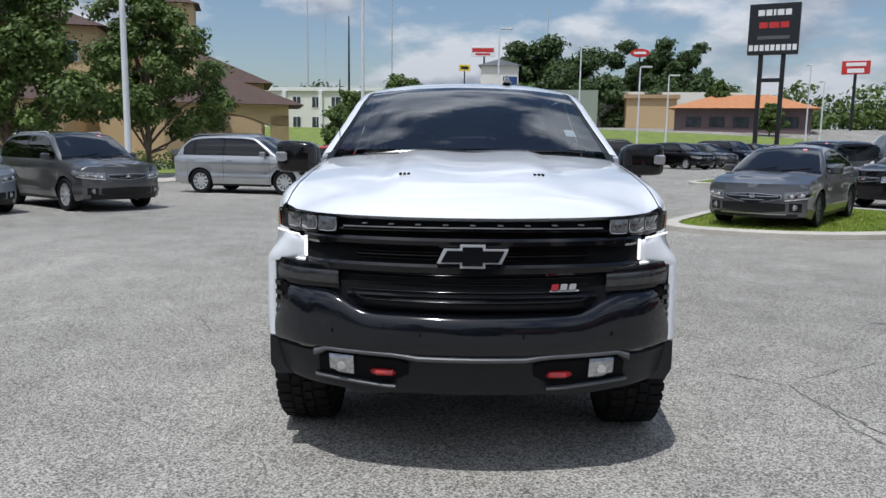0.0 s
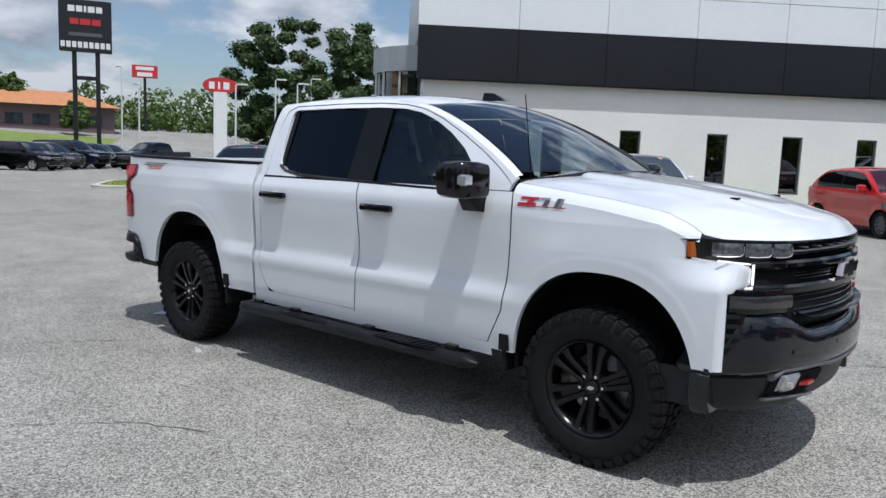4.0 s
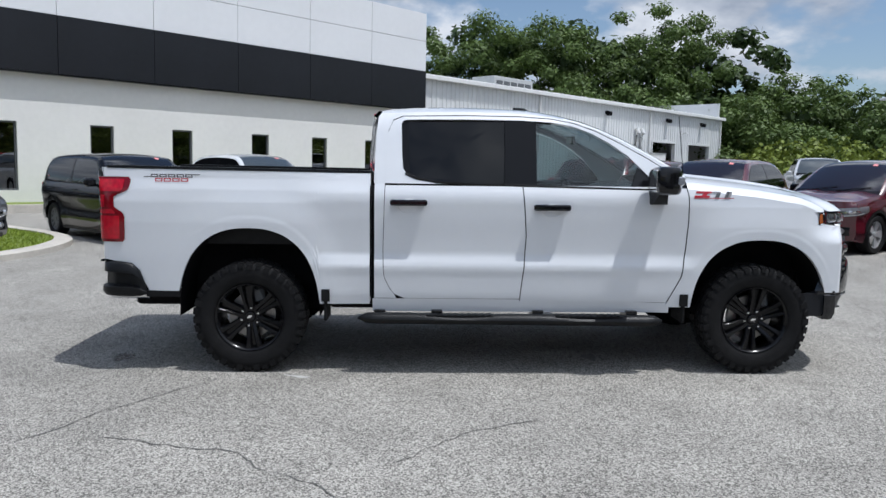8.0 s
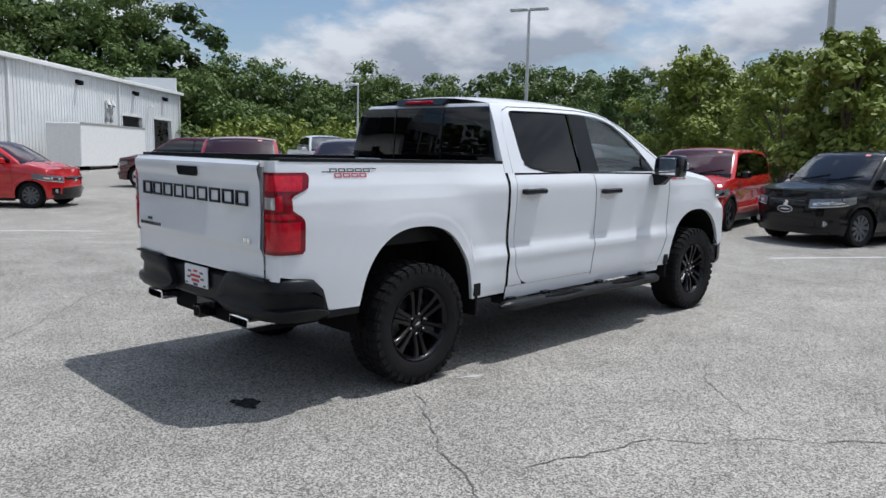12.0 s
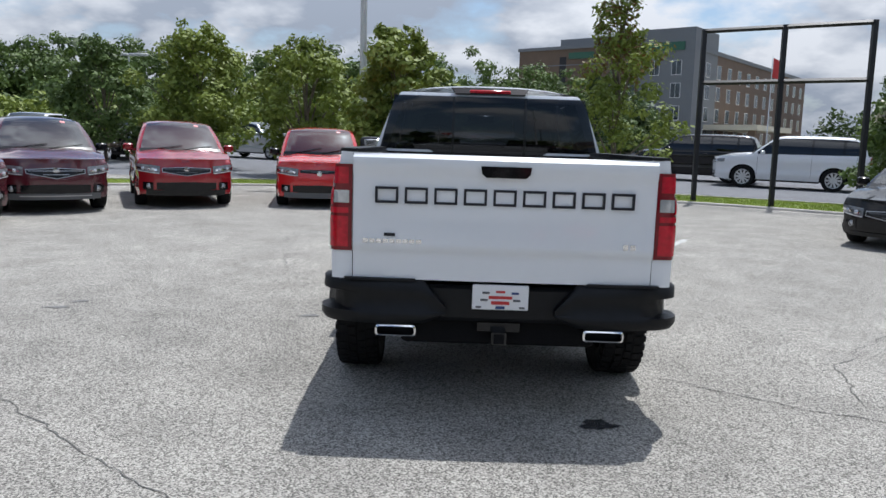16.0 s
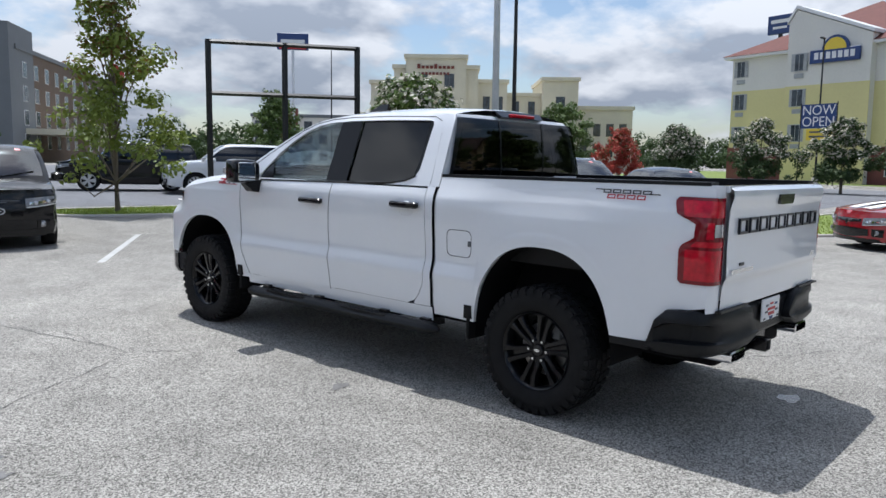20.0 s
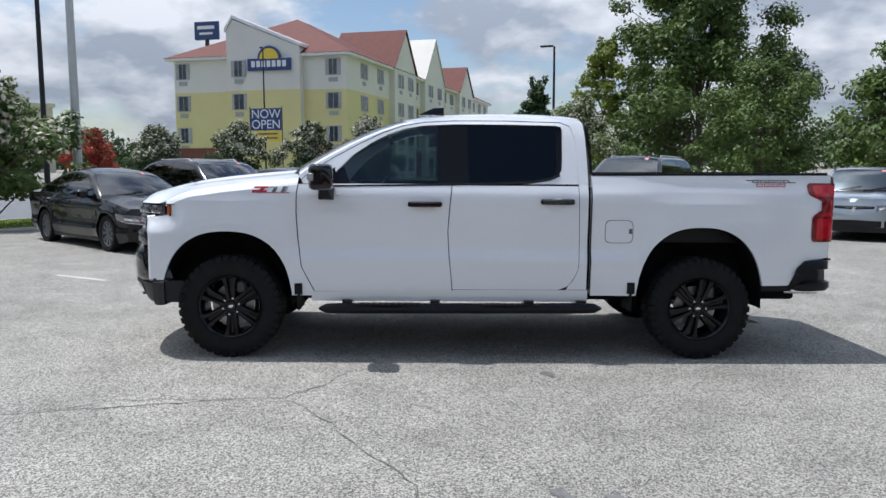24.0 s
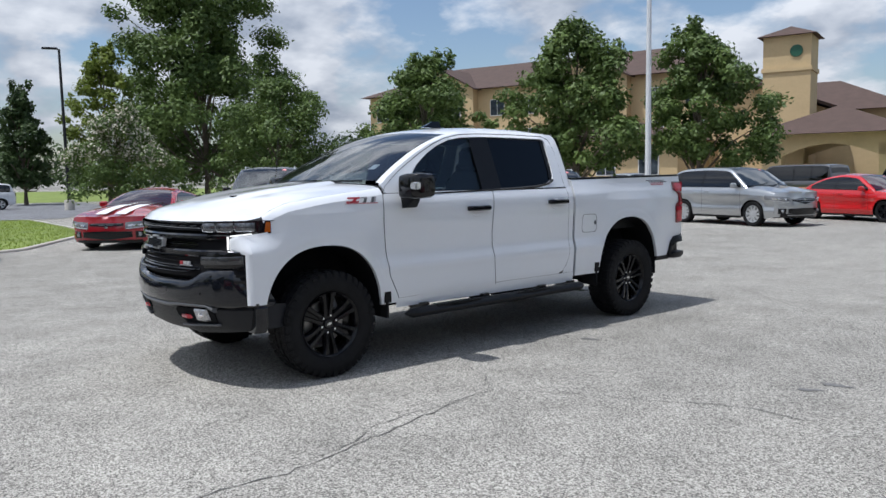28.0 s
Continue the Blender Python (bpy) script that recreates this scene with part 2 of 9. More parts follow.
RUBBER = mat("rubber", (0.008, 0.008, 0.0085), 0.7, spec=0.2, var=0.35, scale=14, bump=0.3, bscale=150)
BLACKPL = mat("black_plastic", (0.0075, 0.008, 0.009), 0.38, spec=0.22, var=0.25, scale=18, bump=0.12, bscale=260)
GLOSSB = mat("gloss_black", (0.004, 0.004, 0.005), 0.1, var=0.0, coat=0.35, spec=0.3)
SATINB = mat("satin_black", (0.005, 0.0055, 0.007), 0.2, var=0.15, coat=0.25, spec=0.25)
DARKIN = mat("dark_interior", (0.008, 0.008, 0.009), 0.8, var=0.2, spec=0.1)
CHROME = mat("chrome", (0.8, 0.8, 0.81), 0.08, 1.0, var=0.0)
ALLOY = mat("alloy", (0.58, 0.59, 0.60), 0.32, 0.55, var=0.05)
TRUCKW = mat("truck_white", (0.73, 0.748, 0.772), 0.28, var=0.012, scale=2, coat=1.0)
REDLAMP = mat("red_lamp", (0.46, 0.004, 0.018), 0.12, var=0.35, scale=30, coat=0.4, spec=0.3)
CLEARL = mat("lamp_clear", (0.5, 0.51, 0.53), 0.08, 0.6, var=0.25, scale=30, coat=1.0)
AMBER = mat("amber_lamp", (0.38, 0.085, 0.006), 0.1, var=0.1, scale=30, coat=1.0)
REDPAINT = mat("red_paint", (0.55, 0.012, 0.012), 0.3, var=0.05, coat=1.0)
GREYM = mat("grey_trim", (0.095, 0.10, 0.105), 0.45, var=0.1)
DRL = lit("daytime_lamp", (1.0, 0.97, 0.93), 1.0)
G_DARK = glass("glass_dark", (0.05, 0.056, 0.07), 0.0, 0.042)
G_MID = glass("glass_mid", (0.62, 0.69, 0.695), 0.0, 0.05)
G_WS = glass("glass_windscreen", (0.50, 0.56, 0.59), 0.0, 0.15)
G_CAR = glass("glass_car", (0.12, 0.13, 0.14))
G_BLDG = glass("glass_building", (0.10, 0.12, 0.12), 0.0, 0.22)
LEAF1 = leafmat("leaves_green", (0.05, 0.088, 0.022), (0.15, 0.215, 0.055))
LEAF2 = leafmat("leaves_light", (0.10, 0.145, 0.022), (0.27, 0.32, 0.06))
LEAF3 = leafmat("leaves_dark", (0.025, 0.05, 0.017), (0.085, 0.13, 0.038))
LEAFR = leafmat("leaves_tipped", (0.10, 0.09, 0.02), (0.20, 0.10, 0.03))
BLOOMW = leafmat("blossom_white", (0.5, 0.45, 0.36), (0.75, 0.7, 0.6))
BLOOMR = leafmat("blossom_red", (0.35, 0.04, 0.03), (0.5, 0.1, 0.06))
GRASSL = leafmat("grass_blades", (0.15, 0.22, 0.025), (0.34, 0.42, 0.07))
BARK = mat("bark", (0.15, 0.12, 0.09), 0.9, var=0.35, scale=4, bump=0.5, bscale=25)


# ---- mesh tools ----
class Shape:
    """Gathers vertices and faces of one mesh."""

    def __init__(self):
        self.v, self.f = [], []

    def add(self, vs, fs):
        o = len(self.v)
        self.v += [tuple(p) for p in vs]
        self.f += [tuple(i + o for i in q) for q in fs]
        return self

    def box(self, x0, x1, y0, y1, z0, z1, c=0.0):
        """A box; c: a chamfer on its upright and level edges."""
        if c <= 0:
            vs = [(x, y, z) for z in (z0, z1) for y in (y0, y1) for x in (x0, x1)]
            return self.add(vs, [(0, 2, 3, 1), (4, 5, 7, 6), (0, 1, 5, 4), (2, 6, 7, 3), (0, 4, 6, 2), (1, 3, 7, 5)])
        def loop(i, z):
            a = i
            return [(x0 + c + a, y0 + a, z), (x1 - c - a, y0 + a, z), (x1 - a, y0 + c + a, z), (x1 - a, y1 - c - a, z),
                    (x1 - c - a, y1 - a, z), (x0 + c + a, y1 - a, z), (x0 + a, y1 - c - a, z), (x0 + a, y0 + c + a, z)]
        h = c * 0.7
        return self.loft([loop(h, z0), loop(0, z0 + h), loop(0, z1 - h), loop(h, z1)], cap=True)

    def loft(self, loops, close=True, cap=False):
        n = len(loops[0])
        vs = [p for lp in loops for p in lp]
        fs = []
        for i in range(len(loops) - 1):
            for j in range(n if close else n - 1):
                k = (j + 1) % n
                fs.append((i * n + j, i * n + k, (i + 1) * n + k, (i + 1) * n + j))
        if cap:
            fs += [tuple(range(n))[::-1], tuple((len(loops) - 1) * n + j for j in range(n))]
        return self.add(vs, fs)

    def surf(self, fn, nu, nv):
        """A sheet from fn(u, v), with u and v from 0 to 1."""
        vs = [fn(i / nu, j / nv) for j in range(nv + 1) for i in range(nu + 1)]
        return self.add(vs, [(j * (nu + 1) + i, j * (nu + 1) + i + 1, (j + 1) * (nu + 1) + i + 1, (j + 1) * (nu + 1) + i)
                             for j in range(nv) for i in range(nu)])

    def tube(self, pts, r, n=8, cap=True, sx=1.0):
        """A round bar along points; r: one radius or one a point."""
        pts = [Vector(p) for p in pts]
        rs = r if isinstance(r, (list, tuple)) else [r] * len(pts)
        loops = []
        for i, p in enumerate(pts):
            d = (pts[min(i + 1, len(pts) - 1)] - pts[max(i - 1, 0)]).normalized()
            a = d.cross(Vector((0, 0, 1)))
            a = a.normalized() if a.length > 1e-3 else Vector((1, 0, 0))
            b = a.cross(d)
            loops.append([p + rs[i] * (sx * math.cos(2 * math.pi * k / n) * a + math.sin(2 * math.pi * k / n) * b) for k in range(n)])
        return self.loft(loops, cap=cap)

    def lathe(self, prof, n=24, axis="x", c=(0, 0, 0)):
        """Turns (radius, along) pairs round an axis through c."""
        loops = []
        for r, a in prof:
            lp = []
            for k in range(n):
                t = 2 * math.pi * k / n
                p = (a, r * math.cos(t), r * math.sin(t)) if axis == "x" else ((r * math.cos(t), a, r * math.sin(t)) if axis == "y" else (r * math.cos(t), r * math.sin(t), a))
                lp.append((p[0] + c[0], p[1] + c[1], p[2] + c[2]))
            loops.append(lp)
        return self.loft(loops)

    def slab(self, poly, d):
        """A flat polygon of 3D points, made solid by the offset d."""
        n = len(poly)
        d = Vector(d)
        vs = [Vector(p) for p in poly] + [Vector(p) + d for p in poly]
        return self.add(vs, [tuple(range(n)), tuple(range(2 * n - 1, n - 1, -1))] + [(j, j + n, (j + 1) % n + n, (j + 1) % n) for j in range(n)])

    def mapped(self, fn, start=0):
        self.v[start:] = [tuple(fn(*p)) for p in self.v[start:]]
        return self

    def mirrored(self):
        """The same with x turned round."""
        s = Shape()
        s.v = [(-x, y, z) for x, y, z in self.v]
        s.f = [q[::-1] for q in self.f]
        return s

    def mesh(self, name, m, smooth=35):
        me = bpy.data.meshes.new(name)
        me.from_pydata(self.v, [], self.f)
        me.validate()
        if m:
            me.materials.append(m)
        if smooth:
            for p in me.polygons:
                p.use_smooth = True
            me.set_sharp_from_angle(angle=radians(smooth))
        return me


def part(name, s, m, parent=None, label="", smooth=35, fix=False):
    """One mesh object from a Shape, under a thing or a part."""
    me = s.mesh(name, m, smooth) if isinstance(s, Shape) else s
    if fix:
        bm = bmesh.new()
        bm.from_mesh(me)
        bmesh.ops.remove_doubles(bm, verts=bm.verts, dist=0.0005)
        bmesh.ops.recalc_face_normals(bm, faces=bm.faces)
        bm.to_mesh(me)
        bm.free()
    ob = new(name, me)
    if parent:
        ob.parent = parent
    if label:
        tagged(ob, label)
    return ob


def thing(name, m=None, label="", category="", group="", kind=""):
    ob = new(name)
    ob.empty_display_size = 0.2
    if m is not None:
        ob.matrix_world = m
    return tagged(ob, label, category, group, kind)


def lerp(a, b, t):
    return a + (b - a) * t


def tab(x, pts):
    """Reads a table of (x, y) pairs, straight between them."""
    if x <= pts[0][0]:
        return pts[0][1]
    for (a, p), (b, q) in zip(pts, pts[1:]):
        if x <= b:
            return p + (q - p) * (x - a) / (b - a)
    return pts[-1][1]


def smooth(t):
    t = max(0.0, min(1.0, t))
    return t * t * (3 - 2 * t)


def stand(x, y, heading, lift=0.0):
    """A pose on the ground whose -Y side looks along the heading (degrees from +x)."""
    n = Vector((-GX, -GY, 1)).normalized()
    f = Vector((math.cos(radians(heading)), math.sin(radians(heading)), 0))
    f = (f - n * f.dot(n)).normalized()
    m = Matrix((f.cross(n) * -1, -f, n)).transposed()
    if m.determinant() < 0:
        m = Matrix((f.cross(n), -f, n)).transposed()
    return Matrix.Translation((x, y, gz(x, y) + lift)) @ m.to_4x4()

SIGNB, SIGNR = mat("sign_black", (0.012, 0.013, 0.016), 0.3, var=0.1), mat("sign_red", (0.5, 0.03, 0.03), 0.4, var=0.05)
SIGNW, SIGNBLUE, SIGNY = mat("sign_white", (0.75, 0.75, 0.75), 0.4, var=0.03), mat("sign_blue", (0.02, 0.05, 0.17), 0.4, var=0.05), mat("sign_yellow", (0.75, 0.55, 0.05), 0.4, var=0.05)


def rounded(poly, r, n=6):
    """Rounds the corners of a plan."""
    out = []
    for i, p in enumerate(poly):
        a, b, c = Vector(poly[i - 1]), Vector(p), Vector(poly[(i + 1) % len(poly)])
        q0, q1 = b + (a - b).normalized() * min(r, (a - b).length / 2.1), b + (c - b).normalized() * min(r, (c - b).length / 2.1)
        for k in range(n + 1):
            t = k / n
            out.append(tuple((1 - t) ** 2 * q0 + 2 * t * (1 - t) * b + t * t * q1))
    return out


# ---- ground, kerbs, grass ----
def ground_sheet():
    ax = sorted(set([-1500, -900, -500, -300, -220, -160, -120] + list(range(-100, 101, 5)) + [120, 160, 220, 300, 500, 900, 1500]))
    vs = [(x, y, gz(x, y)) for y in ax for x in ax]
    n = len(ax)
    me = bpy.data.meshes.new("ground")
    me.from_pydata(vs, [], [(j * n + i, j * n + i + 1, (j + 1) * n + i + 1, (j + 1) * n + i) for j in range(n - 1) for i in range(n - 1)])
    me.materials.append(ASPHALT)
    for p in me.polygons:
        p.use_smooth = True
    tagged(new("ground", me), "pale worn asphalt of a car dealer's lot", "ground", kind="structure")


ground_sheet()


def sheet(name, poly, m, lift, label, category, step=0.0):
    """A flat area laid over the ground, cut into fans that follow it."""
    bm = bmesh.new()
    vs = [bm.verts.new((x, y, 0)) for x, y in poly]
    bm.faces.new(vs)
    if step:
        bmesh.ops.triangulate(bm, faces=bm.faces)
        for _ in range(12):
            es = [e for e in bm.edges if e.calc_length() > step]
            if not es:
                break
            bmesh.ops.subdivide_edges(bm, edges=es, cuts=1)
            bmesh.ops.triangulate(bm, faces=bm.faces)
    for v in bm.verts:
        v.co.z = gz(v.co.x, v.co.y) + lift
    bmesh.ops.recalc_face_normals(bm, faces=bm.faces)
    if bm.faces and sum(f.normal.z for f in bm.faces) < 0:
        bmesh.ops.reverse_faces(bm, faces=bm.faces)
    me = bpy.data.meshes.new(name)
    bm.to_mesh(me)
    bm.free()
    me.materials.append(m)
    return tagged(new(name, me), label, category, kind="structure")


def kerbed(name, poly, w, h, label):
    """A grass bed inside a concrete kerb."""
    cx, cy_ = sum(p[0] for p in poly) / len(poly), sum(p[1] for p in poly) / len(poly)
    n = len(poly)
    inner = []
    for i, p in enumerate(poly):
        a, c = Vector(poly[i - 1]), Vector(poly[(i + 1) % n])
        d = (c - a).normalized()
        nn = Vector((-d.y, d.x))
        if nn.dot(Vector((cx, cy_)) - Vector(p)) < 0:
            nn = -nn
        inner.append(tuple(Vector(p) + nn * w))
    s = Shape()
    lo = [(x, y, gz(x, y) - 0.02) for x, y in poly]
    up = [(x, y, gz(x, y) + h - 0.02) for x, y in poly]
    mid_ = [(lerp(x, q[0], 0.2), lerp(y, q[1], 0.2), gz(x, y) + h) for (x, y), q in zip(poly, inner)]
    inn = [(x, y, gz(x, y) + h) for x, y in inner]
    ind = [(x, y, gz(x, y) + 0.01) for x, y in inner]
    s.loft([lo, up, mid_, inn, ind])
    me = s.mesh("kerb", CONC, 50)
    k = tagged(new("kerb", me), "pale concrete kerb round a grass bed", "kerb", kind="structure")
    sheet(name, inner, GRASSM, h - 0.03, label, "grass", 2.0)
    return inner


def inside(x, y, poly):
    c = False
    for i in range(len(poly)):
        (x0, y0), (x1, y1) = poly[i - 1], poly[i]
        if (y0 > y) != (y1 > y) and x < (x1 - x0) * (y - y0) / (y1 - y0) + x0:
            c = not c
    return c


def blades(name, poly, count, lift, label, hgt=0.06):
    rng = random.Random(5)
    xs, ys_ = [p[0] for p in poly], [p[1] for p in poly]
    v, f = [], []
    k = 0
    while k < count:
        x, y = rng.uniform(min(xs), max(xs)), rng.uniform(min(ys_), max(ys_))
        if not inside(x, y, poly):
            count -= 0.3
            continue
        a, h, w = rng.uniform(0, 6.28), hgt * rng.uniform(0.5, 1.2), 0.012
        z = gz(x, y) + lift
        dx, dy = math.cos(a) * w, math.sin(a) * w
        lx, ly = rng.uniform(-0.03, 0.03), rng.uniform(-0.03, 0.03)
        o = len(v)
        v += [(x - dx, y - dy, z), (x + dx, y + dy, z), (x + lx, y + ly, z + h)]
        f.append((o, o + 1, o + 2))
        k += 1
    me = bpy.data.meshes.new(name)
    me.from_pydata(v, [], f)
    me.materials.append(GRASSL)
    tagged(new(name, me), label, "grass", kind="stuff")


ISL_A = rounded([(3.3, 7.9), (5.4, 6.55), (8.0, 6.9), (10.8, 10.2), (9.0, 13.2), (5.8, 11.8)], 1.4)
ISL_B = rounded([(8.6, 24.6), (11.5, 22.5), (15.5, 24.5), (17, 28), (12, 29.5)], 1.5)
SOUTH = rounded([(-2.6, -13.6), (-6.2, -12.8), (-9.6, -10.6), (-14.5, -7.8), (-16.5, -10.0), (-11.0, -13.6), (-6.5, -15.6), (-2.0, -16.0)], 1.0)
EASTS = rounded([(1.5, -14.6), (5.5, -14.4), (11.5, -11.8), (12.5, -13.6), (6.0, -16.6), (1.0, -16.6)], 0.8)
WEST = rounded([(-13.2, -1.2), (-19.0, 2.2), (-31, 3.0), (-31, -2.0), (-18.0, -3.4), (-14.6, -3.2)], 1.0)
for nm, pl, cnt in (("grass_island", ISL_A, 16000), ("grass_island", ISL_B, 4000), ("grass_strip", SOUTH, 22000), ("grass_strip", EASTS, 9000), ("grass_strip", WEST, 9000)):
    inn = kerbed(nm, pl, 0.11 if nm == "grass_strip" else 0.3, 0.11 if nm == "grass_island" else 0.06, "mown green grass bed with dry patches")
    blades("grass_blades", inn, cnt, 0.07 if nm == "grass_island" else 0.025, "short green grass blades")

# the next lot, roads and lawns further out
sheet("road_south", [(60, -18.0), (14, -17.2), (-2, -17.3), (-7, -16.6), (-17.2, -10.6), (-17.5, -3.6), (-60, -6), (-60, -30), (-70, -80), (60, -80)][::-1], ASPHALT2, 0.006, "darker asphalt of the neighbouring lot", "road", 6)
sheet("lawn_north", [(-30, 62), (25, 62), (42, 88), (-30, 130)], GRASSM, 0.02, "green lawn on the rise", "lawn", 6)
sheet("lawn_hotel", [(-70, -6.5), (-62, 24), (-95, 60), (-130, 60), (-130, -60), (-75, -40)], GRASSM, 0.02, "green lawn round the hotel", "lawn", 8)
sheet("pavement", [(-12.6, 17.9), (-12.0, 19.3), (-2.5, 52.0), (-5.5, 53.5), (-16.5, 20.4), (-30, 8), (-28, 6.4)], CONC, 0.03, "pale concrete pavement along the lot", "pavement", 4)
sheet("lawn_verge", [(-16.8, 20.6), (-6.0, 53.8), (-9, 55), (-22, 24), (-33, 11), (-31, 8.4)], GRASSM, 0.02, "grass verge with hedge planting", "lawn", 4)

sheet("road_west", [(-31.4, -4.5), (-66, -6.2), (-63, 14), (-44, 11), (-36, 6.5), (-31.4, 4.5)], ASPHALT2, 0.012, "dark asphalt drive before the yellow hotel", "road", 6)

# cracks and marks in the asphalt
def crack(pts, w, seed):
    rng = random.Random(seed)
    line = [Vector((*p, 0)) for p in pts]
    fine = []
    for a, b in zip(line, line[1:]):
        n = max(2, int((b - a).length / 0.07))
        for i in range(n):
            fine.append(a.lerp(b, i / n))
    off = 0
    s = Shape()
    lo, hi = [], []
    for i, p in enumerate(fine):
        d = (fine[min(i + 1, len(fine) - 1)] - fine[max(0, i - 1)]).normalized()
        n = Vector((-d.y, d.x, 0))
        off = off * 0.8 + rng.uniform(-0.028, 0.028)
        ww = w * rng.uniform(0.25, 1.3) * min(1, i / 4, (len(fine) - 1 - i) / 4)
        for arr, q in ((lo, -ww), (hi, ww)):
            c = p + n * (off + q)
            arr.append((c.x, c.y, gz(c.x, c.y) + 0.004))
    s.loft([lo, hi], close=False)
    tagged(part("crack", s, CRACK, smooth=0), "thin dark crack in the asphalt", "crack", kind="structure")


def blot(x, y, rx, ry, a, m, label, seed, lift=0.004):
    rng = random.Random(seed)
    n = 26
    pts = []
    ph = [rng.uniform(0, 6.28) for _ in range(4)]
    for k in range(n):
        t = 2 * math.pi * k / n
        q = 1 + 0.18 * math.sin(3 * t + ph[0]) + 0.13 * math.sin(5 * t + ph[1]) + 0.1 * math.sin(9 * t + ph[2])
        u, v = rx * q * math.cos(t), ry * q * math.sin(t)
        px, py = x + u * math.cos(a) - v * math.sin(a), y + u * math.sin(a) + v * math.cos(a)
        pts.append((px, py, gz(px, py) + lift))
    s = Shape().add(pts, [tuple(range(n))])
    tagged(part("stain", s, m, smooth=0), label, "stain", kind="structure")


def paint_line(x0, y0, x1, y1, w=0.10):
    d = Vector((x1 - x0, y1 - y0)).normalized()
    n = Vector((-d.y, d.x)) * w / 2
    q = [(x0 - n.x, y0 - n.y), (x1 - n.x, y1 - n.y), (x1 + n.x, y1 + n.y), (x0 + n.x, y0 + n.y)]
    s = Shape().add([(x, y, gz(x, y) + 0.004) for x, y in q], [(0, 1, 2, 3)])
    tagged(part("parking_line", s, LINE, smooth=0), "worn white parking line on asphalt", "road marking", "parking lines", "structure")


crack([(1.30, -0.86), (1.75, -1.02), (2.08, -1.25), (2.16, -1.6), (2.24, -2.2), (2.42, -2.75), (2.5, -3.1), (2.43, -3.45), (2.7, -4.3), (2.6, -5.2)], 0.0055, 1)
crack([(2.08, -1.25), (2.55, -0.95), (3.03, -0.63), (3.5, -0.4), (4.2, -0.35)], 0.0042, 2)
crack([(5.6, 0.2), (4.7, 1.2), (3.3, 2.5), (2.2, 3.4), (1.3, 4.15), (0.65, 4.67), (0.2, 5.6)], 0.0052, 3)
crack([(-1.05, 1.95), (-1.40, 2.2), (-1.9, 2.62), (-2.5, 2.9), (-3.2, 2.95), (-4.6, 3.4)], 0.0055, 4)
crack([(-4.3, -0.1), (-3.4, 0.75), (-2.62, 1.6), (-2.3, 2.7)], 0.0042, 5)
crack([(-2.0, -0.27), (-2.3, 0.4), (-2.9, 0.9)], 0.0045, 6)
crack([(2.43, -3.1), (2.1, -2.05), (2.16, -1.3)], 0.0045, 7)
OIL = mat("oil_stain", (0.14, 0.136, 0.13), 0.6, var=0.4, scale=30)
PALE = mat("pale_scuff", (0.42, 0.41, 0.39), 0.9, var=0.2, scale=30)
# wet patch, dark and smooth so that it mirrors the sky
PUDDLE = mat('wet_stain', (0.05, 0.05, 0.05), 0.12, var=0.4, scale=30, spec=0.8)
blot(1.47, 0.59, 0.085, 0.045, 0.3, OIL, "small dark stain on the asphalt", 1)
blot(-0.58, 2.95, 0.10, 0.075, 0.1, PUDDLE, "small dark puddle behind the truck", 2)
blot(3.60, 0.33, 0.08, 0.035, 0.6, OIL, "small dark stain on the asphalt", 3)
blot(3.68, 0.58, 0.10, 0.04, 0.2, OIL, "small dark stain on the asphalt", 4)
blot(-0.52, -0.75, 0.10, 0.06, 0.0, OIL, "dark stain below the truck", 5)
blot(-1.12, 1.5, 0.10, 0.022, 1.2, PALE, "pale scratch on the asphalt", 7)
for a in ((0.0, -6.23, -2.19, -9.41), (-3.13, -4.58, -3.63, -5.47), (10.07, 1.63, 8.9, 0.2), (10.32, 4.67, 8.6, 3.2)):
    paint_line(*a)

# ---- trees ----
def leaf_mesh(name, clumps, count, size, m, seed, flat=0.55, shell=0.5):
    """Small leaves scattered through clumps (centre and radii)."""
    rs = np.random.RandomState(seed)
    c = np.array(clumps, float)
    w = (c[:, 3] * c[:, 4] * c[:, 5]) ** 0.66
    pick = rs.choice(len(c), count, p=w / w.sum())
    d = rs.normal(size=(count, 3))
    d /= np.linalg.norm(d, axis=1)[:, None]
    rad = (shell + (1 - shell) * rs.rand(count) ** 0.6) * (1 + 0.18 * rs.normal(size=count))
    p = c[pick, :3] + d * c[pick, 3:6] * rad[:, None]
    nrm = d * 0.9 + rs.normal(size=(count, 3)) * 0.5 + np.array([0, 0, flat])
    nrm /= np.linalg.norm(nrm, axis=1)[:, None]
    a = np.cross(nrm, rs.normal(size=(count, 3)))
    a /= np.linalg.norm(a, axis=1)[:, None]
    b = np.cross(nrm, a)
    s = size * (0.6 + 0.8 * rs.rand(count))[:, None]
    q = np.stack([p - a * s, p - b * s * 0.55, p + a * s, p + b * s * 0.55], 1).reshape(-1, 3)
    me = bpy.data.meshes.new(name)
    me.vertices.add(count * 4)
    me.vertices.foreach_set("co", q.ravel())
    me.loops.add(count * 4)
    me.loops.foreach_set("vertex_index", np.arange(count * 4))
    me.polygons.add(count)
    me.polygons.foreach_set("loop_start", np.arange(count) * 4)
    me.update(calc_edges=True)
    me.materials.append(m)
    return me


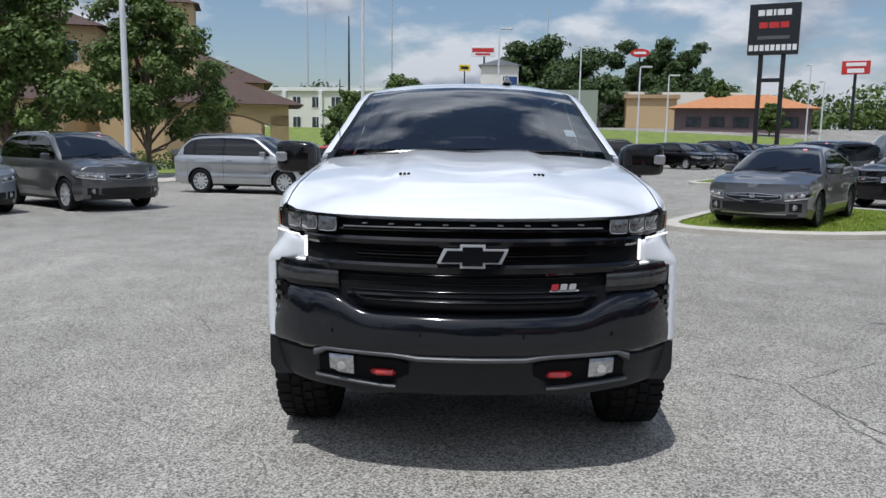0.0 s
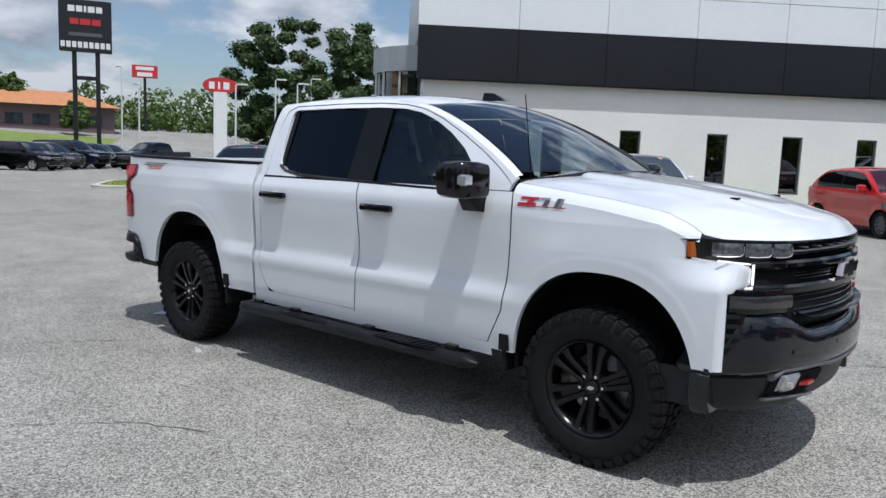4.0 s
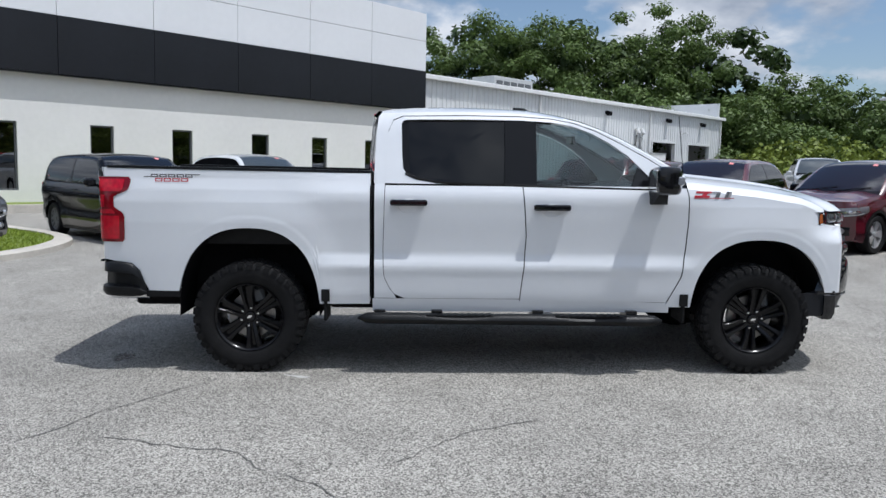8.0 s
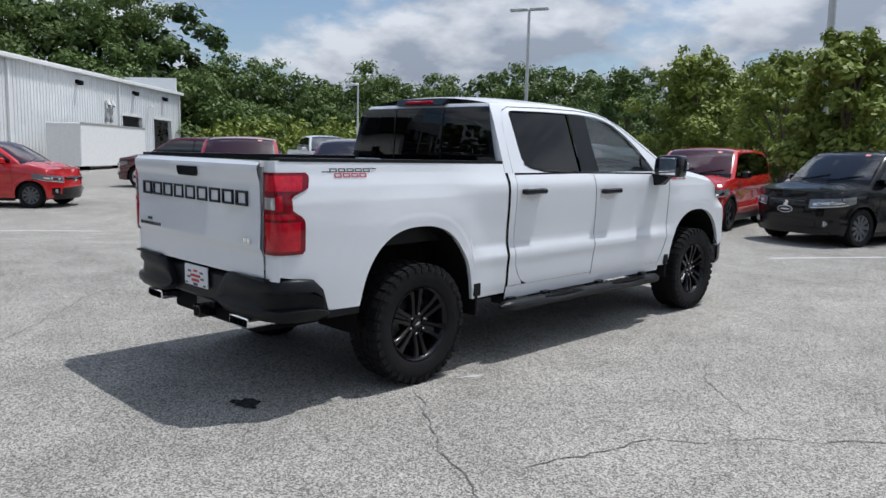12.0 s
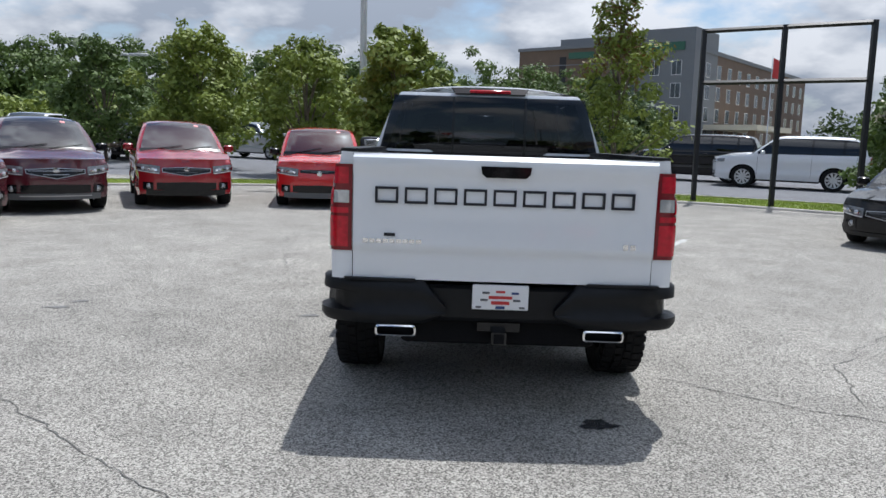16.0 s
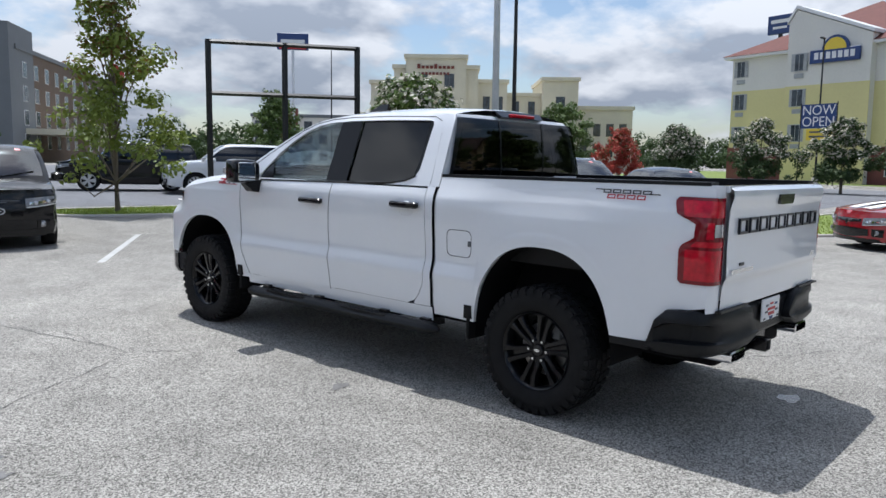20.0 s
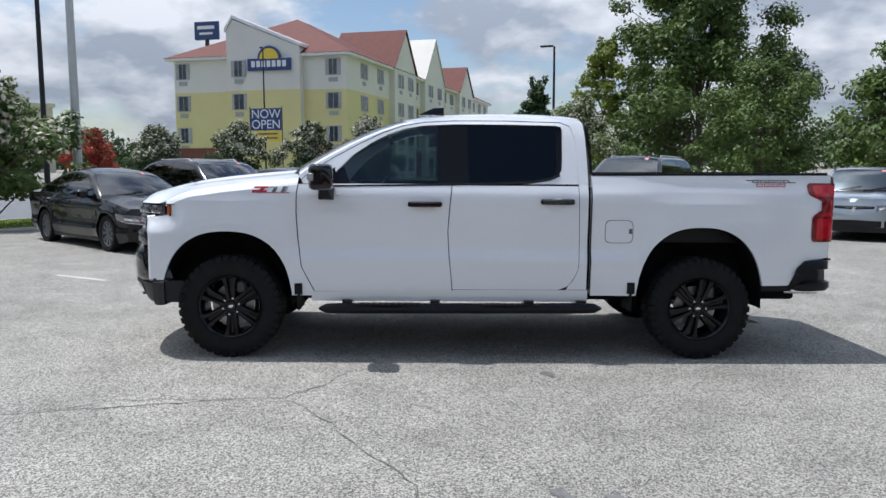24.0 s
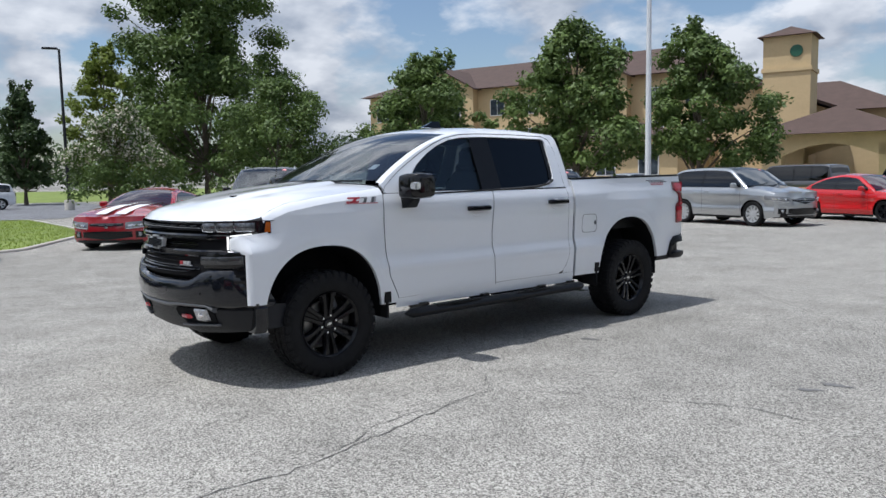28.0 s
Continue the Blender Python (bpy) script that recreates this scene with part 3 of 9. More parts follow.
def tree(x, y, h, r, base, m, label, seed, count=5200, size=0.085, trunk=0.11, m2=None, z0=None, conic=0.0, stems=1):
    """A tapered trunk that forks into limbs, and a crown of leaf clumps with gaps."""
    rng = random.Random(seed)
    th = thing("tree", Matrix.Translation((x, y, (gz(x, y) if z0 is None else z0) + 0.0)), label, "tree")
    wood, clumps = Shape(), []
    topz = h * 0.72
    for k in range(stems):
        ox = (k - (stems - 1) / 2) * 0.18
        pts = [(ox, 0, -0.1), (ox * 1.2 + 0.03, 0.02, h * 0.2), (ox * 1.6 - 0.04, 0.05, h * 0.42), (ox * 2 + 0.05, -0.03, topz)]
        wood.tube(pts, [trunk, trunk * 0.8, trunk * 0.55, trunk * 0.2], 9)
    part("trunk", wood, BARK, th)
    n = int(24 + r * 12 + h * 2)
    ph = [rng.uniform(0, 6.28) for _ in range(3)]
    for i in range(n):
        t = (i + 0.5) / n
        zc = lerp(base + (h - base) * 0.08, h * 0.95, t)
        a = i * 2.4 + rng.uniform(-0.5, 0.5)
        q = (zc - base) / (h - base)
        env = math.sin(math.pi * min(0.96, 0.14 + 0.86 * q ** 0.75)) ** 0.7 * (1 - conic * q)
        lobe = 1 + 0.2 * math.sin(2 * a + ph[0] + 3 * q) + 0.16 * math.sin(3 * a + ph[1] - 5 * q) + 0.1 * math.sin(5 * a + ph[2] + 7 * q)
        d = r * env * lobe * rng.uniform(0.3, 0.92)
        zc += rng.uniform(-0.1, 0.1) * r
        c = (d * math.cos(a), d * math.sin(a), zc)
        s = r * rng.uniform(0.13, 0.27) * (0.75 + 0.25 * env)
        clumps.append((*c, s, s, s * rng.uniform(0.55, 0.8)))
        if i % 3 == 0:
            lb = Shape().tube([(0.02, 0, max(h * 0.12, zc - r * 0.8)), (c[0] * 0.5, c[1] * 0.5, zc - r * 0.25), (c[0] * 0.98, c[1] * 0.98, zc + 0.1)], [trunk * 0.35, trunk * 0.2, trunk * 0.05], 5)
            part("limb", lb, BARK, th)
            # a loose shoot that breaks the outline
            k = rng.uniform(1.0, 1.1)
            clumps.append((c[0] * k, c[1] * k, zc + rng.uniform(-0.05, 0.2) * r, s * 0.42, s * 0.42, s * rng.uniform(0.3, 0.6)))
    for k in range(5):
        clumps.append((rng.uniform(-0.3, 0.3) * r, rng.uniform(-0.3, 0.3) * r, h * rng.uniform(0.93, 1.02), r * 0.09, r * 0.09, h * 0.045))
    count, size = int(count * 1.7), size * 0.74
    part("crown", leaf_mesh("crown", clumps, count, size, m, seed), None, th)
    if m2:
        part("blossom" if m2 in (BLOOMW, BLOOMR) else "tip_leaves", leaf_mesh("tips", [q for q in clumps if q[2] > base + (h - base) * 0.45] or clumps, count // (4 if m2 in (BLOOMW, BLOOMR) else 7), size * 0.9, m2, seed + 1, shell=0.85), None, th)
    return th


tree(-4.35, -14.7, 6.3, 2.0, 0.6, LEAF2, "slender young maple with thin reddish top, on the grass strip", 3, 3300, 0.10, 0.085, LEAFR, conic=0.45)
tree(1.7, -14.4, 4.3, 2.0, 0.5, LEAF2, "leafy light green tree at the lot edge", 7, 8200, 0.115, 0.12)
tree(5.2, -19.5, 4.6, 2.3, 0.8, LEAF2, "light green tree behind the parked cars", 8, 6000, 0.115, 0.11)
tree(10.0, -23.0, 5.2, 2.8, 0.6, LEAF2, "broad light green tree by the wood", 9, 7000, 0.13, 0.12)
tree(15.0, -26.0, 5.0, 2.6, 0.4, LEAF1, "broad green tree by the wood", 10, 6000, 0.13, 0.12)
tree(-11.9, -11.5, 3.9, 2.3, 0.4, LEAF1, "dense green tree beyond the saloon", 11, 7500, 0.115, 0.12, BLOOMW)
tree(-17.0, 22.5, 8.3, 3.5, 1.6, LEAF1, "tall dark green shade tree beside the hotel", 21, 15000, 0.14, 0.2)
tree(-13.5, 27.0, 8.4, 3.0, 1.6, LEAF1, "round dark green shade tree beside the hotel", 22, 13000, 0.14, 0.18)
tree(-24.0, 19.4, 7.6, 3.2, 1.0, LEAF1, "round green tree in front of the hotel", 23, 12000, 0.14, 0.18)
tree(-40.0, 20.0, 8.4, 4.4, 0.4, LEAF1, "dense green tree behind the verge", 24, 12000, 0.15, 0.18)
tree(-54.0, 21.0, 23.0, 8.0, 1.0, LEAF1, "very tall dense tree with layered crown", 25, 42000, 0.22, 0.3, conic=0.15)
tree(-55.3, 13.8, 12.0, 3.2, 0.8, LEAF2, "lighter green tree beside the tall one", 26, 8000, 0.18, 0.2)
tree(-34.0, 27.0, 8.6, 3.2, 0.6, LEAF1, "green tree in the row before the hotel", 29, 9000, 0.15, 0.15)
tree(-31.6, 7.0, 5.0, 2.6, 0.6, LEAF1, "white-flowering crape myrtle by the road", 27, 8000, 0.10, 0.06, BLOOMW, stems=3)
tree(-60, 9.0, 9.0, 3.0, 1.0, LEAF3, "dark conifer behind the road", 28, 6000, 0.2, 0.2, conic=0.5)
for i, (x, y, h) in enumerate(((-47.5, -8.6, 4.6), (-47.0, -13.4, 4.5), (-48.0, -4.4, 5.0), (-46.0, -19.0, 4.2))):
    tree(x, y, h, 2.3, 0.5, LEAF3, "crape myrtle with pale blossom before the hotel", 40 + i, 5500, 0.12, 0.05, BLOOMW, stems=3)
tree(-46.5, -23.5, 4.0, 2.0, 0.5, BLOOMR, "crape myrtle with red blossom before the hotel", 47, 4000, 0.12, 0.05, LEAF3, stems=3)
tree(-49, -30, 6.2, 3.0, 0.8, LEAF1, "round green street tree", 48, 6000, 0.16, 0.15)
tree(-22.0, -32.0, 5.0, 2.4, 0.4, LEAF1, "green tree in the next lot", 49, 5000, 0.14, 0.12, conic=0.4)
tree(-8.0, -38.0, 5.2, 1.7, 0.2, LEAF3, "cone-shaped evergreen before the brown hotel", 50, 5000, 0.13, 0.12, conic=0.75)
tree(-2.0, -36.0, 4.2, 2.2, 0.3, LEAF1, "green tree at the far lot", 51, 5000, 0.14, 0.12)
for i, (x, y, h, r) in enumerate(((-5.0, 60.0, 7.0, 4.0), (0.5, 66.0, 6.2, 3.6), (6.0, 68.0, 6.4, 3.8), (-10.0, 64.0, 5.6, 3.4))):
    tree(x, y, h, r, 0.3, LEAF1, "broad green tree beyond the display row", 60 + i, 9000, 0.2, 0.2)
tree(36.0, 104, 6.5, 1.7, 3.8, LEAF1, "palm-like tree by the restaurant", 70, 2500, 0.3, 0.2)
tree(38.5, 92, 4.0, 2.0, 0.6, LEAF1, "rounded tree by the restaurant", 71, 2500, 0.25, 0.15)


def woods(name, pts, count, size, m, label, seed, h0, h1, depth, rr):
    """A band of far trees with an uneven top, one mass of leaves."""
    rng = random.Random(seed)
    clumps = []
    for (x0, y0), (x1, y1) in zip(pts, pts[1:]):
        L_ = math.hypot(x1 - x0, y1 - y0)
        n = max(2, int(L_ / (rr * 0.85)))
        for i in range(n):
            for row in range(3):
                t = (i + rng.random()) / n
                nx, ny = -(y1 - y0) / L_, (x1 - x0) / L_
                o = (row - 1) * depth * 0.4 + rng.uniform(-1, 1) * depth * 0.15
                x, y = lerp(x0, x1, t) + nx * o, lerp(y0, y1, t) + ny * o
                inward = -1 if (nx * x + ny * y) > 0 else 1
                near = (o * inward) > depth * 0.2
                h = rng.uniform(h0, h1) * (0.55 if near else 1.0)
                g_ = gz(x, y)
                R = rr * rng.uniform(0.6, 1.15)
                for k in range(9):
                    f_ = (k + rng.random() * 0.8) / 9
                    zz = g_ + h * (0.10 + 0.86 * f_)
                    q = R * math.sin(math.pi * min(0.93, 0.3 + 0.66 * f_)) ** 0.7
                    a = k * 2.4 + rng.uniform(-0.6, 0.6)
                    cr = R * rng.uniform(0.34, 0.54)
                    clumps.append((x + math.cos(a) * q * 0.75, y + math.sin(a) * q * 0.75, zz, cr, cr, cr * 0.62))
    tagged(new(name, leaf_mesh(name, clumps, int(count * 1.35), size * 0.82, m, seed, shell=0.35)), label, "woods", kind="stuff")


woods("wood_edge", [(68, 16), (64, -6), (58, -26)], 115000, 0.205, LEAF1, "dense mixed wood behind the workshop", 80, 12.0, 16.0, 9, 3.4)
woods("wood_edge", [(58, -26), (50, -40), (34, -52), (20, -62)], 90000, 0.20, LEAF1, "dense mixed wood behind the back lot", 79, 6.8, 9.8, 8, 3.0)
woods("wood_edge", [(20, -62), (2, -74), (-24, -94)], 38000, 0.27, LEAF1, "mixed wood beyond the next lot", 78, 8.0, 11.5, 8, 3.2)
# darker leaf masses fill the gaps; the wood's inner shade is put into their colour
woods("wood_shade", [(72, 16), (68, -8), (62, -30)], 26000, 0.5, LEAF3, "darker leaves behind the wood edge, coloured as its inner shade", 81, 12.0, 15.5, 6, 4.0)
woods("wood_shade", [(62, -30), (53, -44), (36, -57), (22, -66), (2, -79), (-26, -99)], 26000, 0.55, LEAF3, "darker leaves behind the low wood, coloured as its inner shade", 77, 6.4, 8.8, 6, 4.0)
woods("wood_bushes", [(50, -24), (42, -34), (32, -42), (18, -48), (6, -58)], 24000, 0.24, LEAF2, "light green bushes and vines along the wood", 82, 2.2, 3.8, 4, 2.2)
woods("pine_grove", [(40.7, 57.5), (46.5, 58.3), (46.1, 51.0)], 62000, 0.23, LEAF3, "dark pines beside the showroom", 83, 11.5, 16.0, 8, 2.6)
woods("hill_wood", [(8, 128), (26, 132), (46, 136)], 64000, 0.42, LEAF3, "dark wooded hill beyond the road", 84, 11, 17, 14, 5.0)
woods("far_trees", [(46, 128), (75, 118), (110, 90), (130, 50)], 20000, 0.5, LEAF1, "low far trees along the skyline", 85, 4, 8, 8, 4.0)
woods("far_trees", [(-70, -135), (-120, -150), (-170, -120), (-190, -60)], 22000, 0.6, LEAF3, "far treeline between the hotels", 86, 6, 10, 10, 5.0)
woods("far_trees", [(-190, -60), (-190, 20), (-150, 90), (-90, 140), (-20, 150)], 30000, 0.6, LEAF3, "far treeline behind the hotels", 87, 6, 10, 10, 5.0)
woods("hedge", [(-34, 9.5), (-22.5, 22.5), (-14, 40)], 9000, 0.10, LEAF1, "clipped hedge along the hotel verge", 88, 0.8, 1.1, 0.8, 0.9)


# ---- buildings ----
def wall_with_holes(s, x0, x1, y0, y1, z0, z1, holes):
    """A wall along x with rectangular openings (x, x, z, z) that do not overlap."""
    holes = sorted(holes)
    x = x0
    for a, b, c, d in holes:
        s.box(x, a, y0, y1, z0, z1)
        s.box(a, b, y0, y1, z0, c)
        s.box(a, b, y0, y1, d, z1)
        x = b
    s.box(x, x1, y0, y1, z0, z1)
    return s


def window_part(th, a, b, c, d, y, frame_m, pane_m, mull=(), depth=0.12, fw=0.05, trans=()):
    w = Shape()
    for q in ((a, a + fw, c, d), (b - fw, b, c, d), (a + fw, b - fw, c, c + fw), (a + fw, b - fw, d - fw, d)):
        w.box(q[0], q[1], y - 0.02, y + 0.06, q[2], q[3])
    for m_ in mull:
        w.box(m_ - fw / 2, m_ + fw / 2, y - 0.01, y + 0.05, c + fw, d - fw)
    for z in trans:
        w.box(a + fw, b - fw, y - 0.008, y + 0.045, z - fw / 2, z + fw / 2)
    wn_ = part("window", w, frame_m, th, smooth=0)
    part("pane", Shape().box(a + 0.01, b - 0.01, y + 0.025, y + 0.035, c + 0.01, d - 0.01), pane_m, wn_, smooth=0)
    return wn_


show = thing("showroom_building", pose(28.23, 0.7, 0.05, 0, 0, -45), "white car showroom with a black band and panel parapet", "building", kind="structure")
holes = [(a, a + 0.74, 0.5, 2.52) for a in (-17.35, -14.5, -11.78, -8.68, -5.95, -3.2)]
part("wall", wall_with_holes(Shape(), -18.6, 0, 0, 0.3, -0.4, 3.95, holes), STUCCO, show, smooth=0)
part("side_wall", Shape().box(-18.6, -18.3, 0.3, 9, -0.4, 3.95), STUCCO, show, smooth=0)
part("end_wall", Shape().box(-0.3, 0, 0.3, 14, -0.4, 7.9), STUCCO, show, smooth=0)
part("back_wall", Shape().box(-18.3, 0, 14, 14.3, -0.4, 7.6), STUCCO, show, smooth=0)
part("roof", Shape().box(-18.6, 0, 0.3, 14, 7.3, 7.5), GREYM, show, smooth=0)
# near-black floor and an added sheet put the room's shade into colour
part("shaded_room_floor", Shape().box(-18.3, -0.3, 0.3, 14, 0.0, 0.05), DARKIN, show, smooth=0)
part("room_shade_sheet", Shape().box(-18.2, -0.4, 3.0, 3.1, 0.05, 3.9), DARKIN, show, smooth=0)
for a, b, c, d in holes:
    window_part(show, a, b, c, d, 0.08, GREYM, G_BLDG)
xs = [-18.85, -15.5, -12.5, -9.4, -6.25, -3.12, 0.06]
for a, b in zip(xs, xs[1:]):
    part("black_panel", Shape().box(a + 0.008, b - 0.008, -0.28, 0.0, 3.97, 5.66), PANELB, show, smooth=0)
    for z0, z1 in ((5.68, 6.95), (6.97, 8.15)):
        part("white_panel", Shape().box(a + 0.008, b - 0.008, -0.25, 0.0, z0, z1), PANELW, show, smooth=0)
part("panel_backing", Shape().box(-18.6, 0.0, -0.2, 0.28, 3.96, 8.1), GREYM, show, smooth=0)
part("fascia_soffit", Shape().box(-18.8, 0.0, -0.26, 0.0, 3.92, 3.965), SATINB, show, smooth=0)
# curved glazed entrance at the corner
def drum(s, r, z0, z1, a0, a1, cx, cy_, n=18, t=0.12):
    for k in range(n):
        t0, t1 = lerp(a0, a1, k / n), lerp(a0, a1, (k + 1) / n)
        q = [(cx + rr * math.cos(tt), cy_ + rr * math.sin(tt), 0) for rr, tt in ((r, t0), (r, t1), (r - t, t1), (r - t, t0))]
        s.slab([(x, y, z0) for x, y, _ in q], (0, 0, z1 - z0))
    return s
DC = (-17.9, 4.6)
METALG = mat("metal_panel", (0.46, 0.47, 0.48), 0.3, 0.6, var=0.06, scale=0.8)
part("drum_parapet", drum(Shape(), 2.45, 4.45, 5.35, radians(120), radians(300), *DC), METALG, show, smooth=20, fix=True)
part("drum_cap", Shape().lathe([(0.001, 5.3), (2.4, 5.3)], 24, "z", (*DC, 0)), METALG, show)
part("drum_band", drum(Shape(), 2.4, -0.2, 0.35, radians(120), radians(300), *DC), METALG, show, smooth=20, fix=True)
for k in range(9):
    a = lerp(radians(122), radians(298), k / 8)
    x, y = DC[0] + 2.36 * math.cos(a), DC[1] + 2.36 * math.sin(a)
    part("mullion", Shape().box(x - 0.04, x + 0.04, y - 0.04, y + 0.04, 0.35, 4.45), ALLOY, show, smooth=0)
for z in (1.3, 2.3, 3.4):
    part("transom", drum(Shape(), 2.38, z - 0.035, z + 0.035, radians(120), radians(300), *DC, t=0.06), ALLOY, show, smooth=20, fix=True)
part("glazing", drum(Shape(), 2.33, 0.35, 4.45, radians(120), radians(300), *DC, t=0.02), G_BLDG, show, smooth=20)
part("side_metal", Shape().box(-18.80, -18.58, 0.0, 12.0, 5.4, 8.15), METALG, show, smooth=0)
part("planting_kerb", Shape().box(-18.5, 0.5, -1.55, -1.35, -0.2, 0.16), CONC, show, smooth=0)
part("planting_bed", Shape().box(-18.5, 0.5, -1.35, 0.0, -0.2, 0.15), GRASSM, show, smooth=0)

shop = thing("workshop_building", pose(28.23, 0.7, 0.1, 0, 0, -45), "white ribbed metal workshop with service doors", "building", kind="structure")
ZS = 5.5
def ribbed(s, x0, x1, y, z0, z1, pitch=0.3):
    n = int((x1 - x0) / pitch)
    lo, hi = [], []
    for i in range(n):
        for dx, dy in ((0, 0), (0.19, 0), (0.215, -0.035), (0.275, -0.035)):
            lo.append((min(x1, x0 + i * pitch + dx), y + dy, z0))
    lo.append((x1, y, z0))
    s.loft([lo, [(x, yy, z1) for x, yy, _ in lo]], close=False)
    s.box(x0, x1, y + 0.02, y + 0.2, z0, z1)
    return s
gates = [(22.1, 25.5, 0.0, 3.55), (27.3, 30.9, 0.0, 3.55)]
wins = [(1.03, 1.74, 0.85, 2.62), (3.56, 4.2, 0.85, 2.62)]
segs = [(0.02, 1.03, -0.3, ZS)] + [(1.74, 3.56, -0.3, ZS), (4.2, 22.1, -0.3, ZS), (25.5, 27.3, -0.3, ZS), (30.9, 32.8, -0.3, ZS)]
for a, b, c, d in segs:
    part("ribbed_wall", ribbed(Shape(), a, b, 0.5, c, d), METALW, shop, smooth=0)
for a, b, c, d in gates + wins:
    part("ribbed_wall", ribbed(Shape(), a, b, 0.5, d, ZS), METALW, shop, smooth=0)
    if c > 0.2:
        part("ribbed_wall", ribbed(Shape(), a, b, 0.5, -0.3, c), METALW, shop, smooth=0)
        window_part(shop, a, b, c, d, 0.52, SATINB, G_BLDG)
    else:
        g_ = Shape()
        for q in ((a, a + 0.12), (b - 0.12, b)):
            g_.box(q[0], q[1], 0.44, 0.7, -0.3, d)
        g_.box(a + 0.12, b - 0.12, 0.44, 0.7, d - 0.14, d)
        part("door_frame", g_, METALW, shop, smooth=0)
# added near-black sheet and floor stand in for shade inside the open bays
part("bay_shade_sheet", Shape().box(0.3, 32.5, 9.0, 9.2, 0, ZS), DARKIN, shop, smooth=0)
part("shaded_room_floor", Shape().box(0.3, 32.5, 0.75, 9, -0.02, 0.02), DARKIN, shop, smooth=0)
part("end_wall", Shape().box(32.6, 32.8, 0.7, 18, -0.3, ZS + 1.2), METALW, shop, smooth=0)
rf = Shape()
rf.slab([(0, 0.35, ZS + 0.02), (32.95, 0.35, ZS + 0.02), (32.95, 18, ZS + 1.4), (0, 18, ZS + 1.4)], (0, 0, 0.08))
part("roof", rf, METALW, shop, smooth=0)
part("gutter", Shape().box(0, 33.0, 0.22, 0.40, ZS - 0.1, ZS + 0.12, 0.03), WHITE, shop)
for x in (0.3, 9.56, 21.7, 32.5):
    part("downpipe", Shape().box(x - 0.06, x + 0.06, 0.36, 0.47, -0.2, ZS - 0.1), WHITE, shop)
for x in (16.3, 24.0, 29.2):
    lp = Shape().box(x - 0.16, x + 0.16, 0.10, 0.36, 4.75, 5.0, 0.04)
    lp.box(x - 0.04, x + 0.04, 0.3, 0.5, 4.85, 5.05)
    part("wall_lamp", lp, DARKIN, shop)
for x, z in ((6.5, 3.9), (26.4, 4.1)):
    lp = Shape().tube([(x, 0.48, z), (x, 0.2, z + 0.15), (x, 0.05, z)], 0.04, 6)
    part("wall_lamp", lp, WHITE, shop)
for x in (19.9, 20.5):
    part("vent_pipe", Shape().tube([(x, 0.4, 2.9), (x, 0.4, 3.6), (x + 0.05, 0.25, 3.9), (x, 0.4, 4.2)], 0.13, 8), WHITE, shop)
box = thing("storage_trailer", pose(28.23 + 0.7071 * 14.8, 0.7 - 0.7071 * 14.8, 0.2, 0, 0, -45), "plain white box trailer before the workshop", "trailer")
part("trailer_box", Shape().box(-4.0, 4.0, -2.3, -0.6, 0.35, 2.45, 0.03), WHITE, box)
part("trailer_trim", Shape().box(-4.02, 4.02, -2.32, -2.28, 2.38, 2.47), ALLOY, box)
for x in (-2.5, 2.5):
    part("support_leg", Shape().box(x - 0.06, x + 0.06, -2.0, -1.0, -0.02, 0.36), DARKIN, box)
ac = thing("roof_unit", pose(42.0, -4.4, 6.3, 0, 0, -45), "grey air-conditioning unit on the workshop roof", "roof unit")
part("unit_case", Shape().box(-1.9, 1.9, -0.9, 0.9, -0.4, 0.75, 0.03), POLE, ac)
for i in range(5):
    part("unit_vent", Shape().box(-1.7 + i * 0.7, -1.15 + i * 0.7, -0.93, -0.9, 0.15, 0.5), GREYM, ac)


def lamp_post(x, y, h, m, label, arms=((1, 0),), r=0.09, base=True, z0=None, head=0.55):
    """A street lamp: foot, tapered pole and flat heads."""
    th = thing("street_lamp", Matrix.Translation((x, y, gz(x, y) if z0 is None else z0)), label, "street lamp", "lot lamps")
    if base:
        part("foot", Shape().lathe([(0.001, 0.62), (0.26, 0.62), (0.28, 0.58), (0.28, -0.1)], 14, "z"), CONC, th)
    part("pole", Shape().tube([(0, 0, 0.1), (0, 0, h)], [r, r * 0.6], 10), m, th)
    for dx, dy in arms:
        hd = Shape().box(0.05, head + 0.35, -0.14, 0.14, h - 0.02, h + 0.09, 0.03)
        a = math.atan2(dy, dx)
        hd.mapped(lambda px, py, pz: (px * math.cos(a) - py * math.sin(a), px * math.sin(a) + py * math.cos(a), pz))
        part("lamp_head", hd, m, th)
    return th


WPOLE = mat("pole_white", (0.68, 0.69, 0.7), 0.4, 0.1, var=0.05)
lamp_post(-11.3, 19.9, 11.0, WPOLE, "tall white lamp post on a concrete foot", ((1, -0.3), (-1, 0.3)), 0.12)
lamp_post(-5.7, 38.6, 12.0, WPOLE, "tall white lamp post behind the display row", ((1, 0),), 0.12)
lamp_post(2.5, 48.8, 9.4, WPOLE, "white lamp post with one flat head", ((1, 0),))
lamp_post(10.2, 62.2, 9.6, WPOLE, "white lamp post with one flat head", ((1, 0),))
lamp_post(14.0, 56.2, 7.6, WPOLE, "white lamp post with one flat head", ((1, 0),))
lamp_post(17.7, 61.6, 7.3, WPOLE, "white lamp post with one flat head", ((1, 0),))
lamp_post(34.1, 71.7, 8.6, WPOLE, "white lamp post on the far road", ((0, 1),))
lamp_post(33.2, 66.6, 7.0, WPOLE, "white lamp post on the far road", ((0, 1),))
